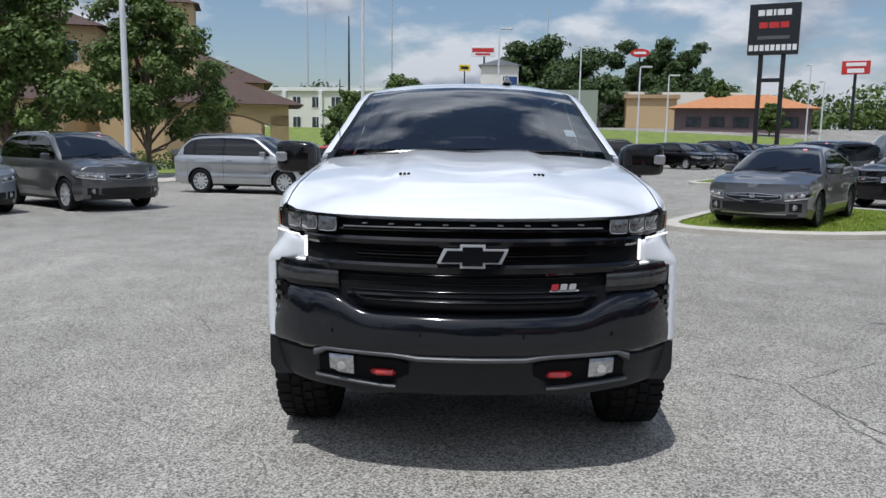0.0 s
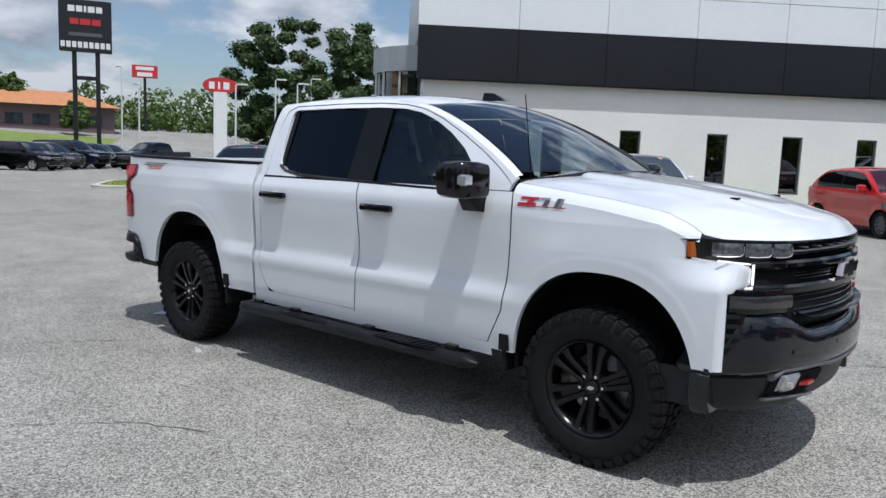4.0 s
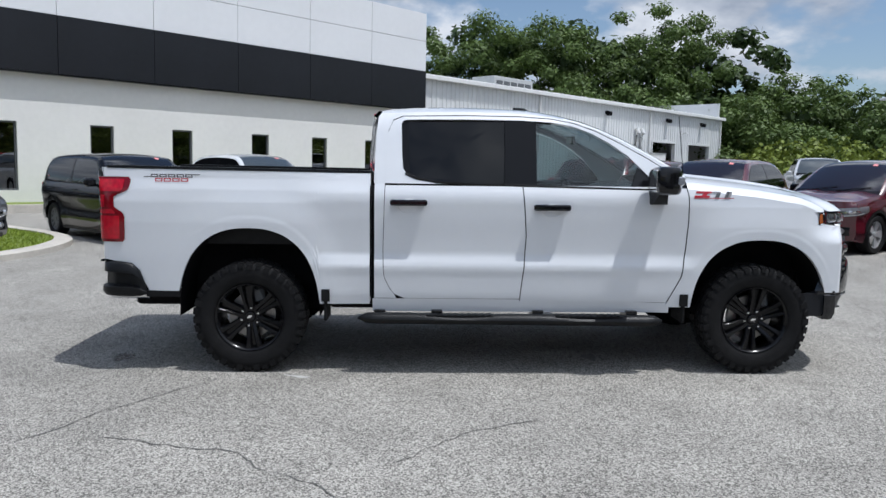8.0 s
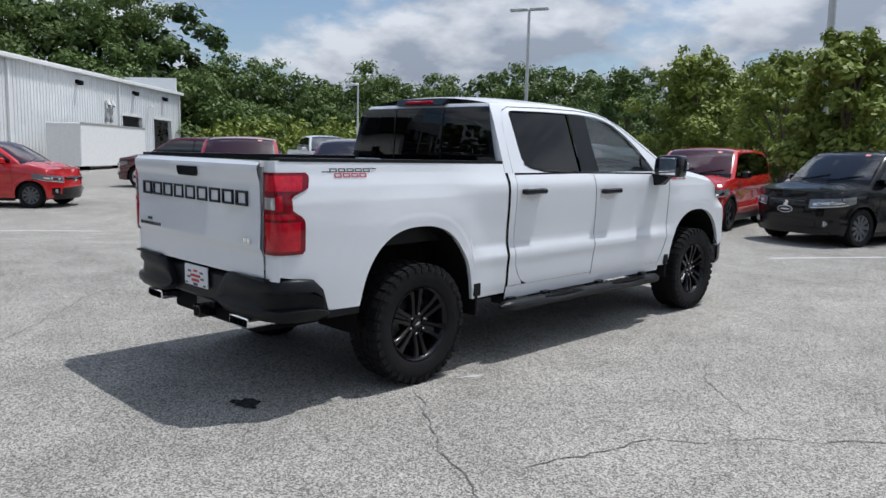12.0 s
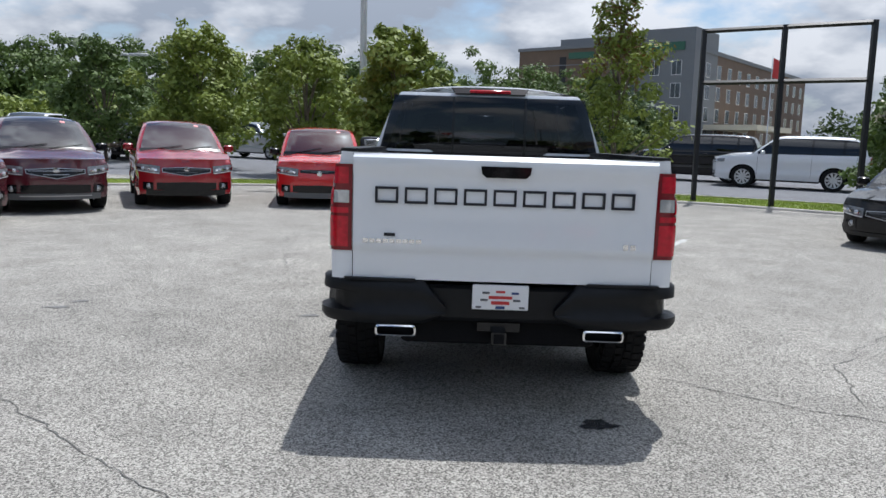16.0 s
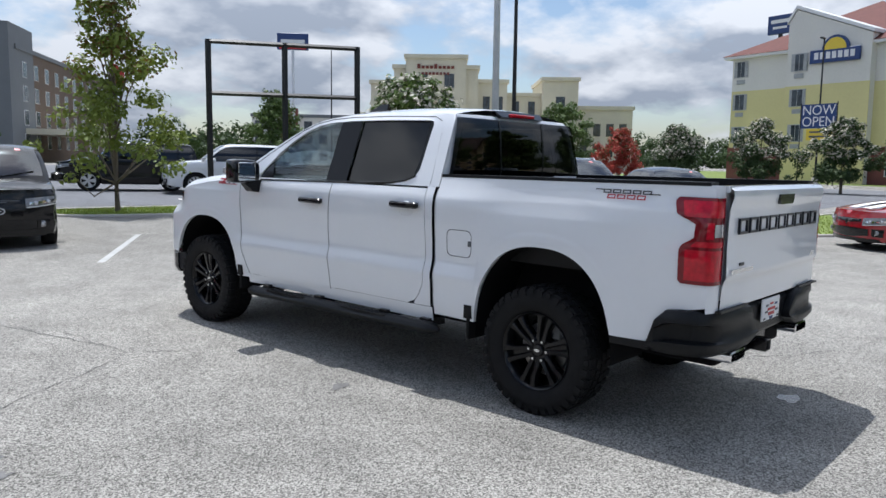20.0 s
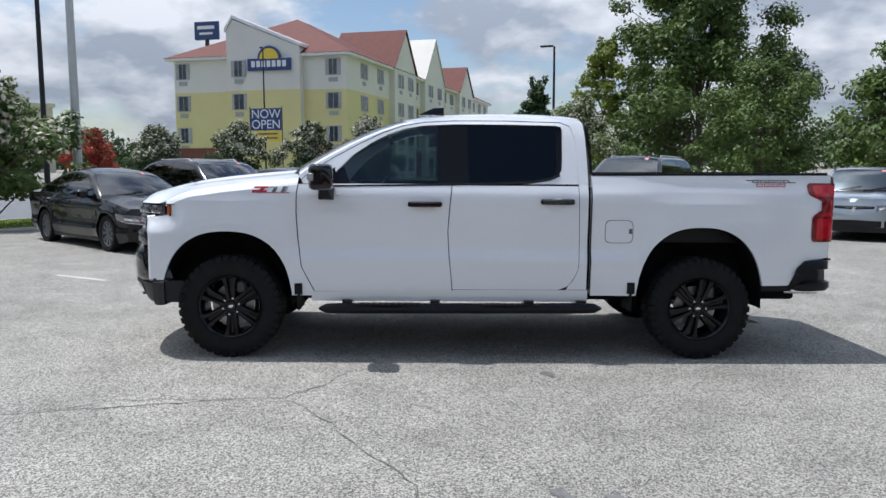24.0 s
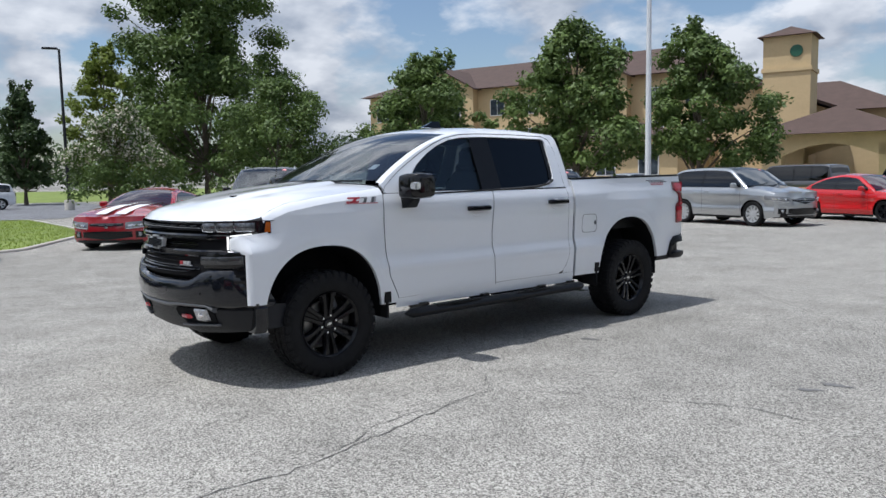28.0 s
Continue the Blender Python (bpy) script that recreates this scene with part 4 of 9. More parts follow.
for i, (x, y, h) in enumerate(((30.5, 47, 6.4), (34, 44, 6.6), (36.5, 50, 7.4), (39, 41, 6.0), (42, 52, 8.0))):
    lamp_post(x, y, h, WPOLE, "white lamp post beside the pine grove", ((1, -0.6),))
lamp_post(18.4, -22.8, 7.75, POLE, "grey lamp post with two heads in the back lot", ((1, 0.4), (-1, -0.4)), 0.1)
lamp_post(28.6, -21.0, 4.7, WPOLE, "low lamp post before the wood", ((1, 0),), 0.06)
lamp_post(2.9, -16.2, 11.5, POLE, "tall grey lamp post beside the light green tree", ((1, 0), (-1, 0)), 0.12)
lamp_post(15.5, -29.9, 4.8, POLE, "grey lamp post at the wood edge", ((-1, 0), (1, 0)), 0.07)
lamp_post(-13.2, -9.4, 11.5, POLE, "tall grey lamp post behind the saloon", ((1, 0), (-1, 0)), 0.12)
lamp_post(-19.3, -13.2, 9.5, DARKPOLE, "dark lamp post by the road", ((1, 0.4),), 0.1)
lamp_post(-43.4, 7.8, 9.4, DARKPOLE, "dark lamp post with one head over the road", ((-0.3, -1),), 0.11)
lamp_post(-70.6, -16.6, 13.0, DARKPOLE, "dark lamp post before the pale yellow hotel", ((1, 0),), 0.1)

# open sign frame on the grass
fr = thing("sign_frame", None, "empty black steel sign frame on three posts", "sign frame")
pl, pr = Vector((-6.22, -13.35, 0)), Vector((-9.5, -11.3, 0))
for t in (0.0, 0.5, 1.0):
    p = pl.lerp(pr, t)
    g0 = gz(p.x, p.y)
    part("post", Shape().box(p.x - 0.055, p.x + 0.055, p.y - 0.055, p.y + 0.055, g0 + 0.0, 4.58), DARKPOLE, fr, smooth=0)
for z in (3.22, 4.53):
    s = Shape().tube([(pl.x, pl.y, z), (pr.x, pr.y, z)], 0.06, 4)
    part("rail", s, DARKPOLE, fr, smooth=0)


def sign_board(x, y, z0, z1, w, yaw, legs, leg_z, board_m, label, bars, leg_m=DARKPOLE, leg_w=0.2, oval=False, depth=0.5):
    """A raised sign: legs, a case and plain bars on its face (x, z, width, height, material)."""
    th = thing("pole_sign", pose(x, y, 0, 0, 0, yaw), label, "sign")
    for lx in legs:
        part("sign_leg", Shape().box(lx - leg_w, lx + leg_w, -leg_w, leg_w, leg_z, z0 + 0.1), leg_m, th, smooth=0)
    if len(legs) > 1:
        part("cross_bar", Shape().box(legs[0], legs[-1], -leg_w * 0.7, leg_w * 0.7, lerp(leg_z, z0, 0.72), lerp(leg_z, z0, 0.76)), leg_m, th, smooth=0)
    if oval:
        s = Shape()
        cz_, n = (z0 + z1) / 2, 28
        s.slab([(w / 2 * math.cos(2 * math.pi * k / n), -depth / 2, cz_ + (z1 - z0) / 2 * math.sin(2 * math.pi * k / n)) for k in range(n)], (0, depth, 0))
        part("sign_case", s, board_m, th)
    else:
        part("sign_case", Shape().box(-w / 2, w / 2, -depth / 2, depth / 2, z0, z1, 0.05), board_m, th)
    for bx, bz_, bw, bh, bm_ in bars:
        part("sign_bar", Shape().box(bx - bw / 2, bx + bw / 2, -depth / 2 - 0.03, -depth / 2 - 0.002, bz_ - bh / 2, bz_ + bh / 2), bm_, th, smooth=0)
    return th


SIGNG, SIGNO = mat("sign_green", (0.02, 0.10, 0.06), 0.4, var=0.05), mat("roof_orange", (0.46, 0.20, 0.085), 0.7, var=0.2, scale=2)
bars = []
for z, ws_, m_ in ((12.95, (0.55, 0.5, 0.2, 0.55, 0.5), SIGNW), (11.85, (0.7, 0.85, 0.7), SIGNR), (10.75, (2.7,), GREYM), (9.85, (0.34,) * 9, SIGNW)):
    tot = sum(ws_) + 0.12 * (len(ws_) - 1)
    x = -tot / 2
    for q in ws_:
        bars.append((x + q / 2, z, q, 0.52 if m_ is not GREYM else 0.3, m_))
        x += q + 0.12
sign_board(28.25, 66.6, 9.25, 13.75, 4.3, -27, (-0.95, 0.95), 0.5, SIGNB, "tall black dealer sign on two legs with pale bars", bars, DARKPOLE, 0.19, depth=0.7)
sign_board(4.7, 174, 19.3, 21.5, 5.6, -3, (0.3,), 0, SIGNW, "white restaurant sign with red bars on a pole", [(0, 20.7, 4.9, 0.9, SIGNR), (0, 19.8, 3.4, 0.4, SIGNR)], DARKPOLE, 0.2)
sign_board(0.6, 176, 16.2, 17.6, 2.6, 0, (0.0,), 0, SIGNY, "small yellow roadside sign on a pole", [(0, 16.9, 1.8, 0.6, DARKPOLE)], DARKPOLE, 0.15)
sign_board(57.4, 110, 11.2, 13.1, 3.7, -30, (0.0,), 3, SIGNR, "red diner sign on a pole", [(0, 12.6, 2.6, 0.5, SIGNW), (0, 11.7, 2.2, 0.6, SIGNW)], DARKPOLE, 0.2)
sign_board(34.1, 54.5, 5.85, 7.2, 2.9, -32, (0.0,), 0, SIGNR, "red oval car-maker sign on a white pylon", [(-0.7, 6.5, 0.45, 0.6, SIGNW), (-0.1, 6.5, 0.16, 0.6, SIGNW), (0.5, 6.5, 0.5, 0.6, SIGNW)], WHITE, 0.55, oval=True)
sign_board(-101.0, -30.5, 18.4, 20.8, 3.6, 74, (0.0,), 0, SIGNBLUE, "dark blue sign board behind the yellow hotel", [(0, 20.0, 2.6, 0.45, SIGNW), (0, 19.2, 2.0, 0.3, SIGNW)], DARKPOLE, 0.2)
sign_board(-62.0, -82.0, 16.2, 18.4, 4.2, 140, (0.0,), 0, SIGNBLUE, "blue arched hotel sign on a tall white pole", [(0, 17.3, 3.2, 0.5, SIGNW), (0, 16.45, 3.6, 0.35, SIGNR)], WPOLE, 0.2)
sign_board(30.0, 128, 15.0, 16.4, 3.2, -10, (0.0,), 5, SIGNR, "dark red oval sign among the trees", [(0, 15.7, 2.0, 0.4, SIGNW)], DARKPOLE, 0.12, oval=True)

WALLT, WALLY, WALLC = mat("render_tan", (0.56, 0.42, 0.235), 0.85, var=0.07, scale=0.5, bump=0.1), mat("render_yellow", (0.66, 0.60, 0.29), 0.85, var=0.05, scale=0.4), mat("render_cream", (0.70, 0.68, 0.62), 0.85, var=0.05, scale=0.4)
ROOFR, ROOFB = mat("roof_red", (0.13, 0.036, 0.026), 0.8, var=0.18, scale=1.5, bump=0.3, bscale=12), mat("roof_brown", (0.075, 0.045, 0.035), 0.8, var=0.2, scale=1.5, bump=0.3, bscale=12)
BRICKB, BRICKR, BEIGE, GREYW = mat("brick_brown", (0.135, 0.095, 0.068), 0.85, var=0.12, scale=0.7), mat("brick_red", (0.17, 0.06, 0.05), 0.85, var=0.15, scale=0.7), mat("render_beige", (0.60, 0.56, 0.44), 0.85, var=0.06, scale=0.4), mat("render_grey", (0.17, 0.18, 0.19), 0.85, var=0.06, scale=0.4)
PANEFAR = mat("window_far", (0.05, 0.062, 0.075), 0.1, var=0.75, scale=1.6)
HOTELF = mat("window_frame_pale", (0.42, 0.43, 0.42), 0.6, var=0.08)
CURT = mat("curtain", (0.35, 0.36, 0.36), 0.8, var=0.2, scale=3)


def face_windows(th, x0, x1, zs, n, w, h, y, m_frame, ac=None, pairs=False, skip=()):
    """Rows of windows on a front that looks to -y, each a part with its pane."""
    for i in range(n):
        if i in skip:
            continue
        xc = lerp(x0, x1, (i + 0.5) / n)
        for z in zs:
            for o in ((-w * 0.62, w * 0.62) if pairs else (0,)):
                s = Shape()
                a, b = xc + o - w / 2, xc + o + w / 2
                s.box(a - 0.07, b + 0.07, y - 0.07, y - 0.001, z - 0.07, z + h + 0.07)
                wn_ = part("window", s, m_frame, th, smooth=0)
                p = Shape().box(a, xc + o - 0.03, y - 0.085, y - 0.071, z, z + h)
                p.box(xc + o + 0.03, b, y - 0.085, y - 0.071, z, z + h)
                part("pane", p, PANEFAR, wn_, smooth=0)
                if ac:
                    k = 0.16 + 0.14 * ((i * 7 + int(z * 3)) % 3)
                    for x0_, x1_ in ((a, a + (b - a) * k * 0.5), (b - (b - a) * k * 0.5, b)):
                        part("curtain", Shape().box(x0_, x1_, y - 0.090, y - 0.086, z, z + h), CURT, wn_, smooth=0)
            if ac:
                part("wall_vent", Shape().box(xc - 0.5, xc + 0.5, y - 0.06, y - 0.002, z - 0.75, z - 0.3), ac, th, smooth=0)


def hip(s, x0, x1, y0, y1, z, h, ov=0.5, along="x"):
    x0, x1, y0, y1 = x0 - ov, x1 + ov, y0 - ov, y1 + ov
    if along == "x":
        r = min((y1 - y0) / 2, (x1 - x0) / 2)
        a, b = (x0 + r, (y0 + y1) / 2, z + h), (x1 - r, (y0 + y1) / 2, z + h)
    else:
        r = min((y1 - y0) / 2, (x1 - x0) / 2)
        a, b = ((x0 + x1) / 2, y0 + r, z + h), ((x0 + x1) / 2, y1 - r, z + h)
    v = [(x0, y0, z), (x1, y0, z), (x1, y1, z), (x0, y1, z), a, b]
    if along == "x":
        f = [(0, 1, 5, 4), (1, 2, 5), (2, 3, 4, 5), (3, 0, 4), (3, 2, 1, 0)]
    else:
        f = [(0, 1, 4), (1, 2, 5, 4), (2, 3, 5), (3, 0, 4, 5), (3, 2, 1, 0)]
    return s.add(v, f)


# pale yellow and white hotel: local -y looks to the lot, x to the north along the front, depth runs west
inn = thing("yellow_hotel", pose(-75.2, -8.9, 0, 0, 0, 74.3), "four-storey hotel, cream above and yellow below, red roof", "hotel")
EZ, SPLIT = 13.1, 9.4
S1, S2, S3, S4 = 0.6, 3.9, 7.4, 10.9
part("wall_lower", Shape().box(-20.5, 0, 0, 24, -1, SPLIT), WALLY, inn, smooth=0)
part("wall_upper", Shape().box(-20.5, 0, 0, 24, SPLIT, EZ), WALLC, inn, smooth=0)
part("wall_base", Shape().box(-20.6, 0.1, -0.1, 24.1, -1, 3.3), BRICKR, inn, smooth=0)
part("gable_bay", Shape().slab([(-13.4, -0.9, -1), (-4.9, -0.9, -1), (-4.9, -0.9, EZ + 0.7), (-12.6, -0.9, EZ + 3.8), (-13.4, -0.9, EZ + 2.6)], (0, 3.0, 0)), WALLC, inn, smooth=0)
part("gable_lower", Shape().box(-13.45, -4.85, -0.96, -0.9, -0.9, SPLIT), WALLY, inn, smooth=0)
part("gable_trim", Shape().slab([(-4.7, -1.05, EZ + 0.7), (-12.6, -1.05, EZ + 3.9), (-13.55, -1.05, EZ + 2.5), (-13.55, -1.05, EZ + 2.9), (-12.6, -1.05, EZ + 4.25), (-4.7, -1.05, EZ + 1.05)], (0, 3.2, 0)), WHITE, inn, smooth=0)
part("roof_edge", Shape().box(-21.2, 0.7, -0.7, 24.6, EZ - 0.25, EZ + 0.02), WHITE, inn, smooth=0)
part("roof", hip(Shape(), -20.5, 0, 0, 24, EZ + 0.03, 5.6, 0.8, "y"), ROOFR, inn, smooth=0)
for x0, x1, y in ((-20.2, -18.6, 0.0), (-12.8, -11.2, -0.96), (-2.3, -0.7, 0.0)):
    face_windows(inn, x0, x1, (S2, S3, S4), 1, 1.6, 1.6, y, HOTELF, CURT)
face_windows(inn, -4.5, -0.4, (S1,), 1, 1.6, 1.3, -0.1, WHITE)
bd = part("name_board", Shape().box(-10.8, -5.8, -1.25, -0.98, 11.4, 12.65, 0.05), SIGNBLUE, inn)
for i in range(7):
    part("board_bar", Shape().box(-10.3 + i * 0.6, -9.88 + i * 0.6, -1.29, -1.255, 11.75, 12.4), SIGNW, bd, smooth=0)
s = Shape()
s.slab([(-8.25 + 1.35 * math.cos(math.pi * k / 14), -1.2, 12.6 + 1.35 * math.sin(math.pi * k / 14)) for k in range(15)], (0, 0.2, 0))
part("sun_arch", s, SIGNBLUE, inn)
s = Shape()
s.slab([(-8.25 + 1.1 * math.cos(math.pi * k / 14), -1.26, 12.6 + 1.1 * math.sin(math.pi * k / 14)) for k in range(15)], (0, 0.05, 0))
part("sun_disc", s, SIGNY, inn)
# long wing running west
wing = thing("yellow_hotel_wing", pose(-75.2, -8.9, 0, 0, 0, 164.3), "long four-storey wing of the hotel with gables", "hotel")
part("wall_lower", Shape().box(0.01, 75, 0.02, 16, -1, SPLIT), WALLY, wing, smooth=0)
part("wall_upper", Shape().box(0.01, 75, 0.02, 16, SPLIT, EZ - 0.3), WALLC, wing, smooth=0)
part("wall_base", Shape().box(0.01, 75.1, -0.08, 16, -1, 3.2), BRICKR, wing, smooth=0)
part("roof_edge", Shape().box(0.72, 75.6, -0.6, 16, EZ - 0.28, EZ), WHITE, wing, smooth=0)
part("roof", hip(Shape(), 14.0, 75, 0, 16, EZ, 4.2, 0.7), ROOFR, wing, smooth=0)
for x0, x1, h_ in ((14, 23, 5.0), (27.5, 38, 6.0), (48, 58, 4.4)):
    xm = (x0 + x1) / 2
    part("gable", Shape().slab([(x0, -0.7, -1), (x1, -0.7, -1), (x1, -0.7, EZ), (xm, -0.7, EZ + h_), (x0, -0.7, EZ)], (0, 0.75, 0)), WALLC, wing, smooth=0)
    rf = Shape().slab([(x0 - 0.4, -0.9, EZ - 0.1), (xm, -0.9, EZ + h_ + 0.1), (xm, 8, EZ + h_ + 0.1), (x0 - 0.4, 8, EZ - 0.1)], (0, 0, 0.15))
    rf.slab([(x1 + 0.4, -0.9, EZ - 0.1), (x1 + 0.4, 8, EZ - 0.1), (xm, 8, EZ + h_ + 0.1), (xm, -0.9, EZ + h_ + 0.1)], (0, 0, 0.15))
    part("gable_roof", rf, ROOFR if h_ < 5.5 else WALLC, wing, smooth=0)
    face_windows(wing, x0 + 0.4, x1 - 0.4, (S1, S2, S3, S4), 2, 0.95, 1.6, -0.7, HOTELF, CURT, True)
face_windows(wing, 2.5, 13.5, (S1, S2, S3, S4), 2, 0.95, 1.6, 0.02, HOTELF, CURT, True)
face_windows(wing, 23.5, 27.2, (S1, S2, S3, S4), 1, 0.95, 1.6, 0.02, HOTELF, CURT, True)
face_windows(wing, 38.5, 47.5, (S1, S2, S3, S4), 2, 0.95, 1.6, 0.02, HOTELF, CURT, True)
face_windows(wing, 59, 74.5, (S1, S2, S3, S4), 3, 0.95, 1.6, 0.02, HOTELF, None, True)
for x in (30.4, 37.6):
    for y in (-6.6, -2.0):
        part("porch_pier", Shape().box(x - 0.45, x + 0.45, y - 0.45, y + 0.45, -1, 1.6), BRICKR, wing, smooth=0)
        part("porch_column", Shape().box(x - 0.3, x + 0.3, y - 0.3, y + 0.3, 1.6, 3.3), WHITE, wing, smooth=0)
part("porch_beam", Shape().box(29.7, 38.3, -7.2, -0.75, 3.3, 3.9), WHITE, wing, smooth=0)
pg = Shape().slab([(29.4, -7.5, 3.9), (34, -7.5, 6.9), (34, -0.75, 6.9), (29.4, -0.75, 3.9)], (0, 0, 0.18))
pg.slab([(38.6, -7.5, 3.9), (38.6, -0.75, 3.9), (34, -0.75, 6.9), (34, -7.5, 6.9)], (0, 0, 0.18))
part("porch_roof", pg, ROOFR, wing, smooth=0)
part("porch_gable", Shape().slab([(29.9, -7.1, 3.9), (38.1, -7.1, 3.9), (34, -7.1, 6.6)], (0, 0.2, 0)), WALLC, wing, smooth=0)
ban = thing("opening_banner", pose(-68.2, -15.9, 0, 0, 0, 72), "dark blue banner with white words on two poles", "banner")
part("cloth", Shape().box(-1.65, 1.65, -0.16, -0.12, 4.75, 6.85), SIGNBLUE, ban)
part("lower_cloth", Shape().box(-1.1, 1.5, -0.14, -0.10, 3.7, 4.7), SIGNY, ban, "faded yellow strip")
for i in range(2):
    part("cloth_bar", Shape().box(-0.8, 1.2, -0.165, -0.142, 4.35 - i * 0.4, 4.5 - i * 0.4), GREYM, ban, smooth=0)
for x in (-1.72, 1.72):
    part("banner_pole", Shape().tube([(x, -0.14, -0.6), (x, -0.14, 7.0)], 0.05, 6), DARKPOLE, ban)


def lettering(text, size, m, parent, x, y, z, name="lettering"):
    cu = bpy.data.curves.new(name, "FONT")
    cu.body, cu.size, cu.extrude, cu.align_x = text, size, 0.005, "CENTER"
    tmp = bpy.data.objects.new(name, cu)
    scene.collection.objects.link(tmp)
    bpy.context.view_layer.update()
    me = bpy.data.meshes.new_from_object(tmp.evaluated_get(bpy.context.evaluated_depsgraph_get()))
    bpy.data.objects.remove(tmp)
    bpy.data.curves.remove(cu)
    me.materials.clear()
    me.materials.append(m)
    ob = new(name, me)
    ob.parent = parent
    ob.matrix_local = pose(x, y, z, 90, 0, 0)
    return ob


lettering("NOW", 1.2, SIGNW, ban, 0, -0.17, 5.92)
lettering("OPEN", 1.2, SIGNW, ban, 0, -0.17, 4.93)

# tan hotel with brown roofs and a lantern tower; local x runs along its front to the north-east
tan = thing("tan_hotel", pose(-24.5, 55.0, 0, 0, 0, 16), "tan three-storey hotel with brown hipped roofs and a lantern tower", "hotel")
part("wall", Shape().box(-42, -4, 2, 16, -1, 9.6), WALLT, tan, smooth=0)
part("roof", hip(Shape(), -42, -4, 2, 16, 9.6, 3.2, 0.8), ROOFB, tan, smooth=0)
part("lobby_wall", Shape().slab([(-4, 1.0, -1), (8.5, 1.0, -1), (8.5, 1.0, 4.0), (-0.5, 1.0, 7.6), (-4, 1.0, 7.6)], (0, 12, 0)), WALLT, tan, smooth=0)
part("lobby_roof", Shape().slab([(-4.3, 0.4, 7.75), (-0.4, 0.4, 7.75), (9.2, 0.4, 3.9), (9.2, 13, 3.9), (-0.4, 13, 7.75), (-4.3, 13, 7.75)], (0, 0, 0.25)), ROOFB, tan, smooth=0)
part("side_wing", Shape().box(-4, 9, 9, 20, -1, 6.0), WALLT, tan, smooth=0)
part("side_roof", hip(Shape(), -4, 9, 9, 20, 6.0, 3.0, 0.8), ROOFB, tan, smooth=0)
part("front_wing", Shape().box(-20, -5, -7, 2, -1, 3.6), WALLT, tan, smooth=0)
part("front_wing_roof", hip(Shape(), -20, -5, -7, 2, 3.6, 1.6, 0.6), ROOFB, tan, smooth=0)
for x0 in (-36, -20):
    part("gable_bay", Shape().slab([(x0, 1.0, -1), (x0 + 8, 1.0, -1), (x0 + 8, 1.0, 9.6), (x0 + 4, 1.0, 11.6), (x0, 1.0, 9.6)], (0, 1.05, 0)), WALLT, tan, smooth=0)
    g_ = Shape().slab([(x0 - 0.4, 0.6, 9.45), (x0 + 4, 0.6, 11.85), (x0 + 4, 9, 11.85), (x0 - 0.4, 9, 9.45)], (0, 0, 0.14))
    g_.slab([(x0 + 8.4, 0.6, 9.45), (x0 + 8.4, 9, 9.45), (x0 + 4, 9, 11.85), (x0 + 4, 0.6, 11.85)], (0, 0, 0.14))
    part("gable_roof", g_, ROOFB, tan, smooth=0)
    face_windows(tan, x0 + 0.6, x0 + 7.4, (0.9, 3.9, 6.9), 2, 1.5, 1.5, 1.0, WHITE)
face_windows(tan, -41.5, -36.5, (0.9, 3.9, 6.9), 2, 1.5, 1.5, 2.0, WHITE)
face_windows(tan, -27.5, -20.5, (0.9, 3.9, 6.9), 2, 1.5, 1.5, 2.0, WHITE)
face_windows(tan, -11.5, -4.5, (3.9, 6.9), 2, 1.5, 1.5, 2.0, WHITE)
face_windows(tan, -19.5, -5.5, (0.9,), 4, 1.5, 1.6, -7.0, WHITE)
part("tower", Shape().box(0.3, 3.6, -3.6, -0.3, -1, 10.9), WALLT, tan, smooth=0)
part("tower_band", Shape().box(0.2, 3.7, -3.7, -0.2, 8.3, 8.6), WALLT, tan, smooth=0)
part("tower_roof", hip(Shape(), 0.3, 3.6, -3.6, -0.3, 10.9, 0.9, 0.4), ROOFB, tan, smooth=0)
part("tower_emblem", Shape().lathe([(0.001, -3.68), (0.42, -3.68), (0.45, -3.6)], 16, "y", (2.6, 0, 9.75)), SIGNG, tan)
pc = thing("porch", pose(-16.6, 49.5, 0, 0, 0, 14), "tan arched drive-through porch with brown roof", "porch")
for x, y in ((-3.4, -3.5), (3.4, -3.5), (-3.4, 3.5), (3.4, 3.5)):
    part("pier", Shape().box(x - 0.6, x + 0.6, y - 0.6, y + 0.6, -1, 2.7), WALLT, pc, smooth=0)
n = 12
for y in (-4.1, 3.6):
    pts = [(-2.8 + 5.6 * k / n, y, 2.0 + 0.75 * math.sin(math.pi * k / n)) for k in range(n + 1)]
    part("arch", Shape().slab([(-4.0, y, 3.4), (-4.0, y, 2.0)] + pts + [(4.0, y, 2.0), (4.0, y, 3.4)], (0, 0.5, 0)), WALLT, pc, smooth=0)
for x in (-4.0, 3.5):
    part("beam", Shape().box(x, x + 0.5, -3.6, 3.6, 2.5, 3.4), WALLT, pc, smooth=0)
part("roof", hip(Shape(), -4.1, 4.1, -4.2, 4.2, 3.4, 2.0, 0.9), ROOFB, pc, smooth=0)

# brown hotel with grey corner tower
bh = thing("brown_hotel", pose(-28.7, -113.1, 0, 0, 0, 142.4), "brown brick hotel with a grey corner tower", "hotel")
part("wall", Shape().box(-22, 0, 0, 18, -1, 17.0), BRICKB, bh, smooth=0)
part("parapet", Shape().box(-22.2, 0.2, -0.2, 18, 17.0, 17.5), GREYW, bh, smooth=0)
for z in (5.0, 8.2, 11.4, 14.4):
    part("brick_band", Shape().box(-22.05, -7.0, -0.06, 0.0, z, z + 0.15), GREYW, bh, smooth=0)
# raised near-black strip paints the shade of a tall recess on the flat wall
part("recess_shade_strip", Shape().box(-14.2, -13.0, -0.05, 0.0, 1, 15.8), DARKPOLE, bh, smooth=0)
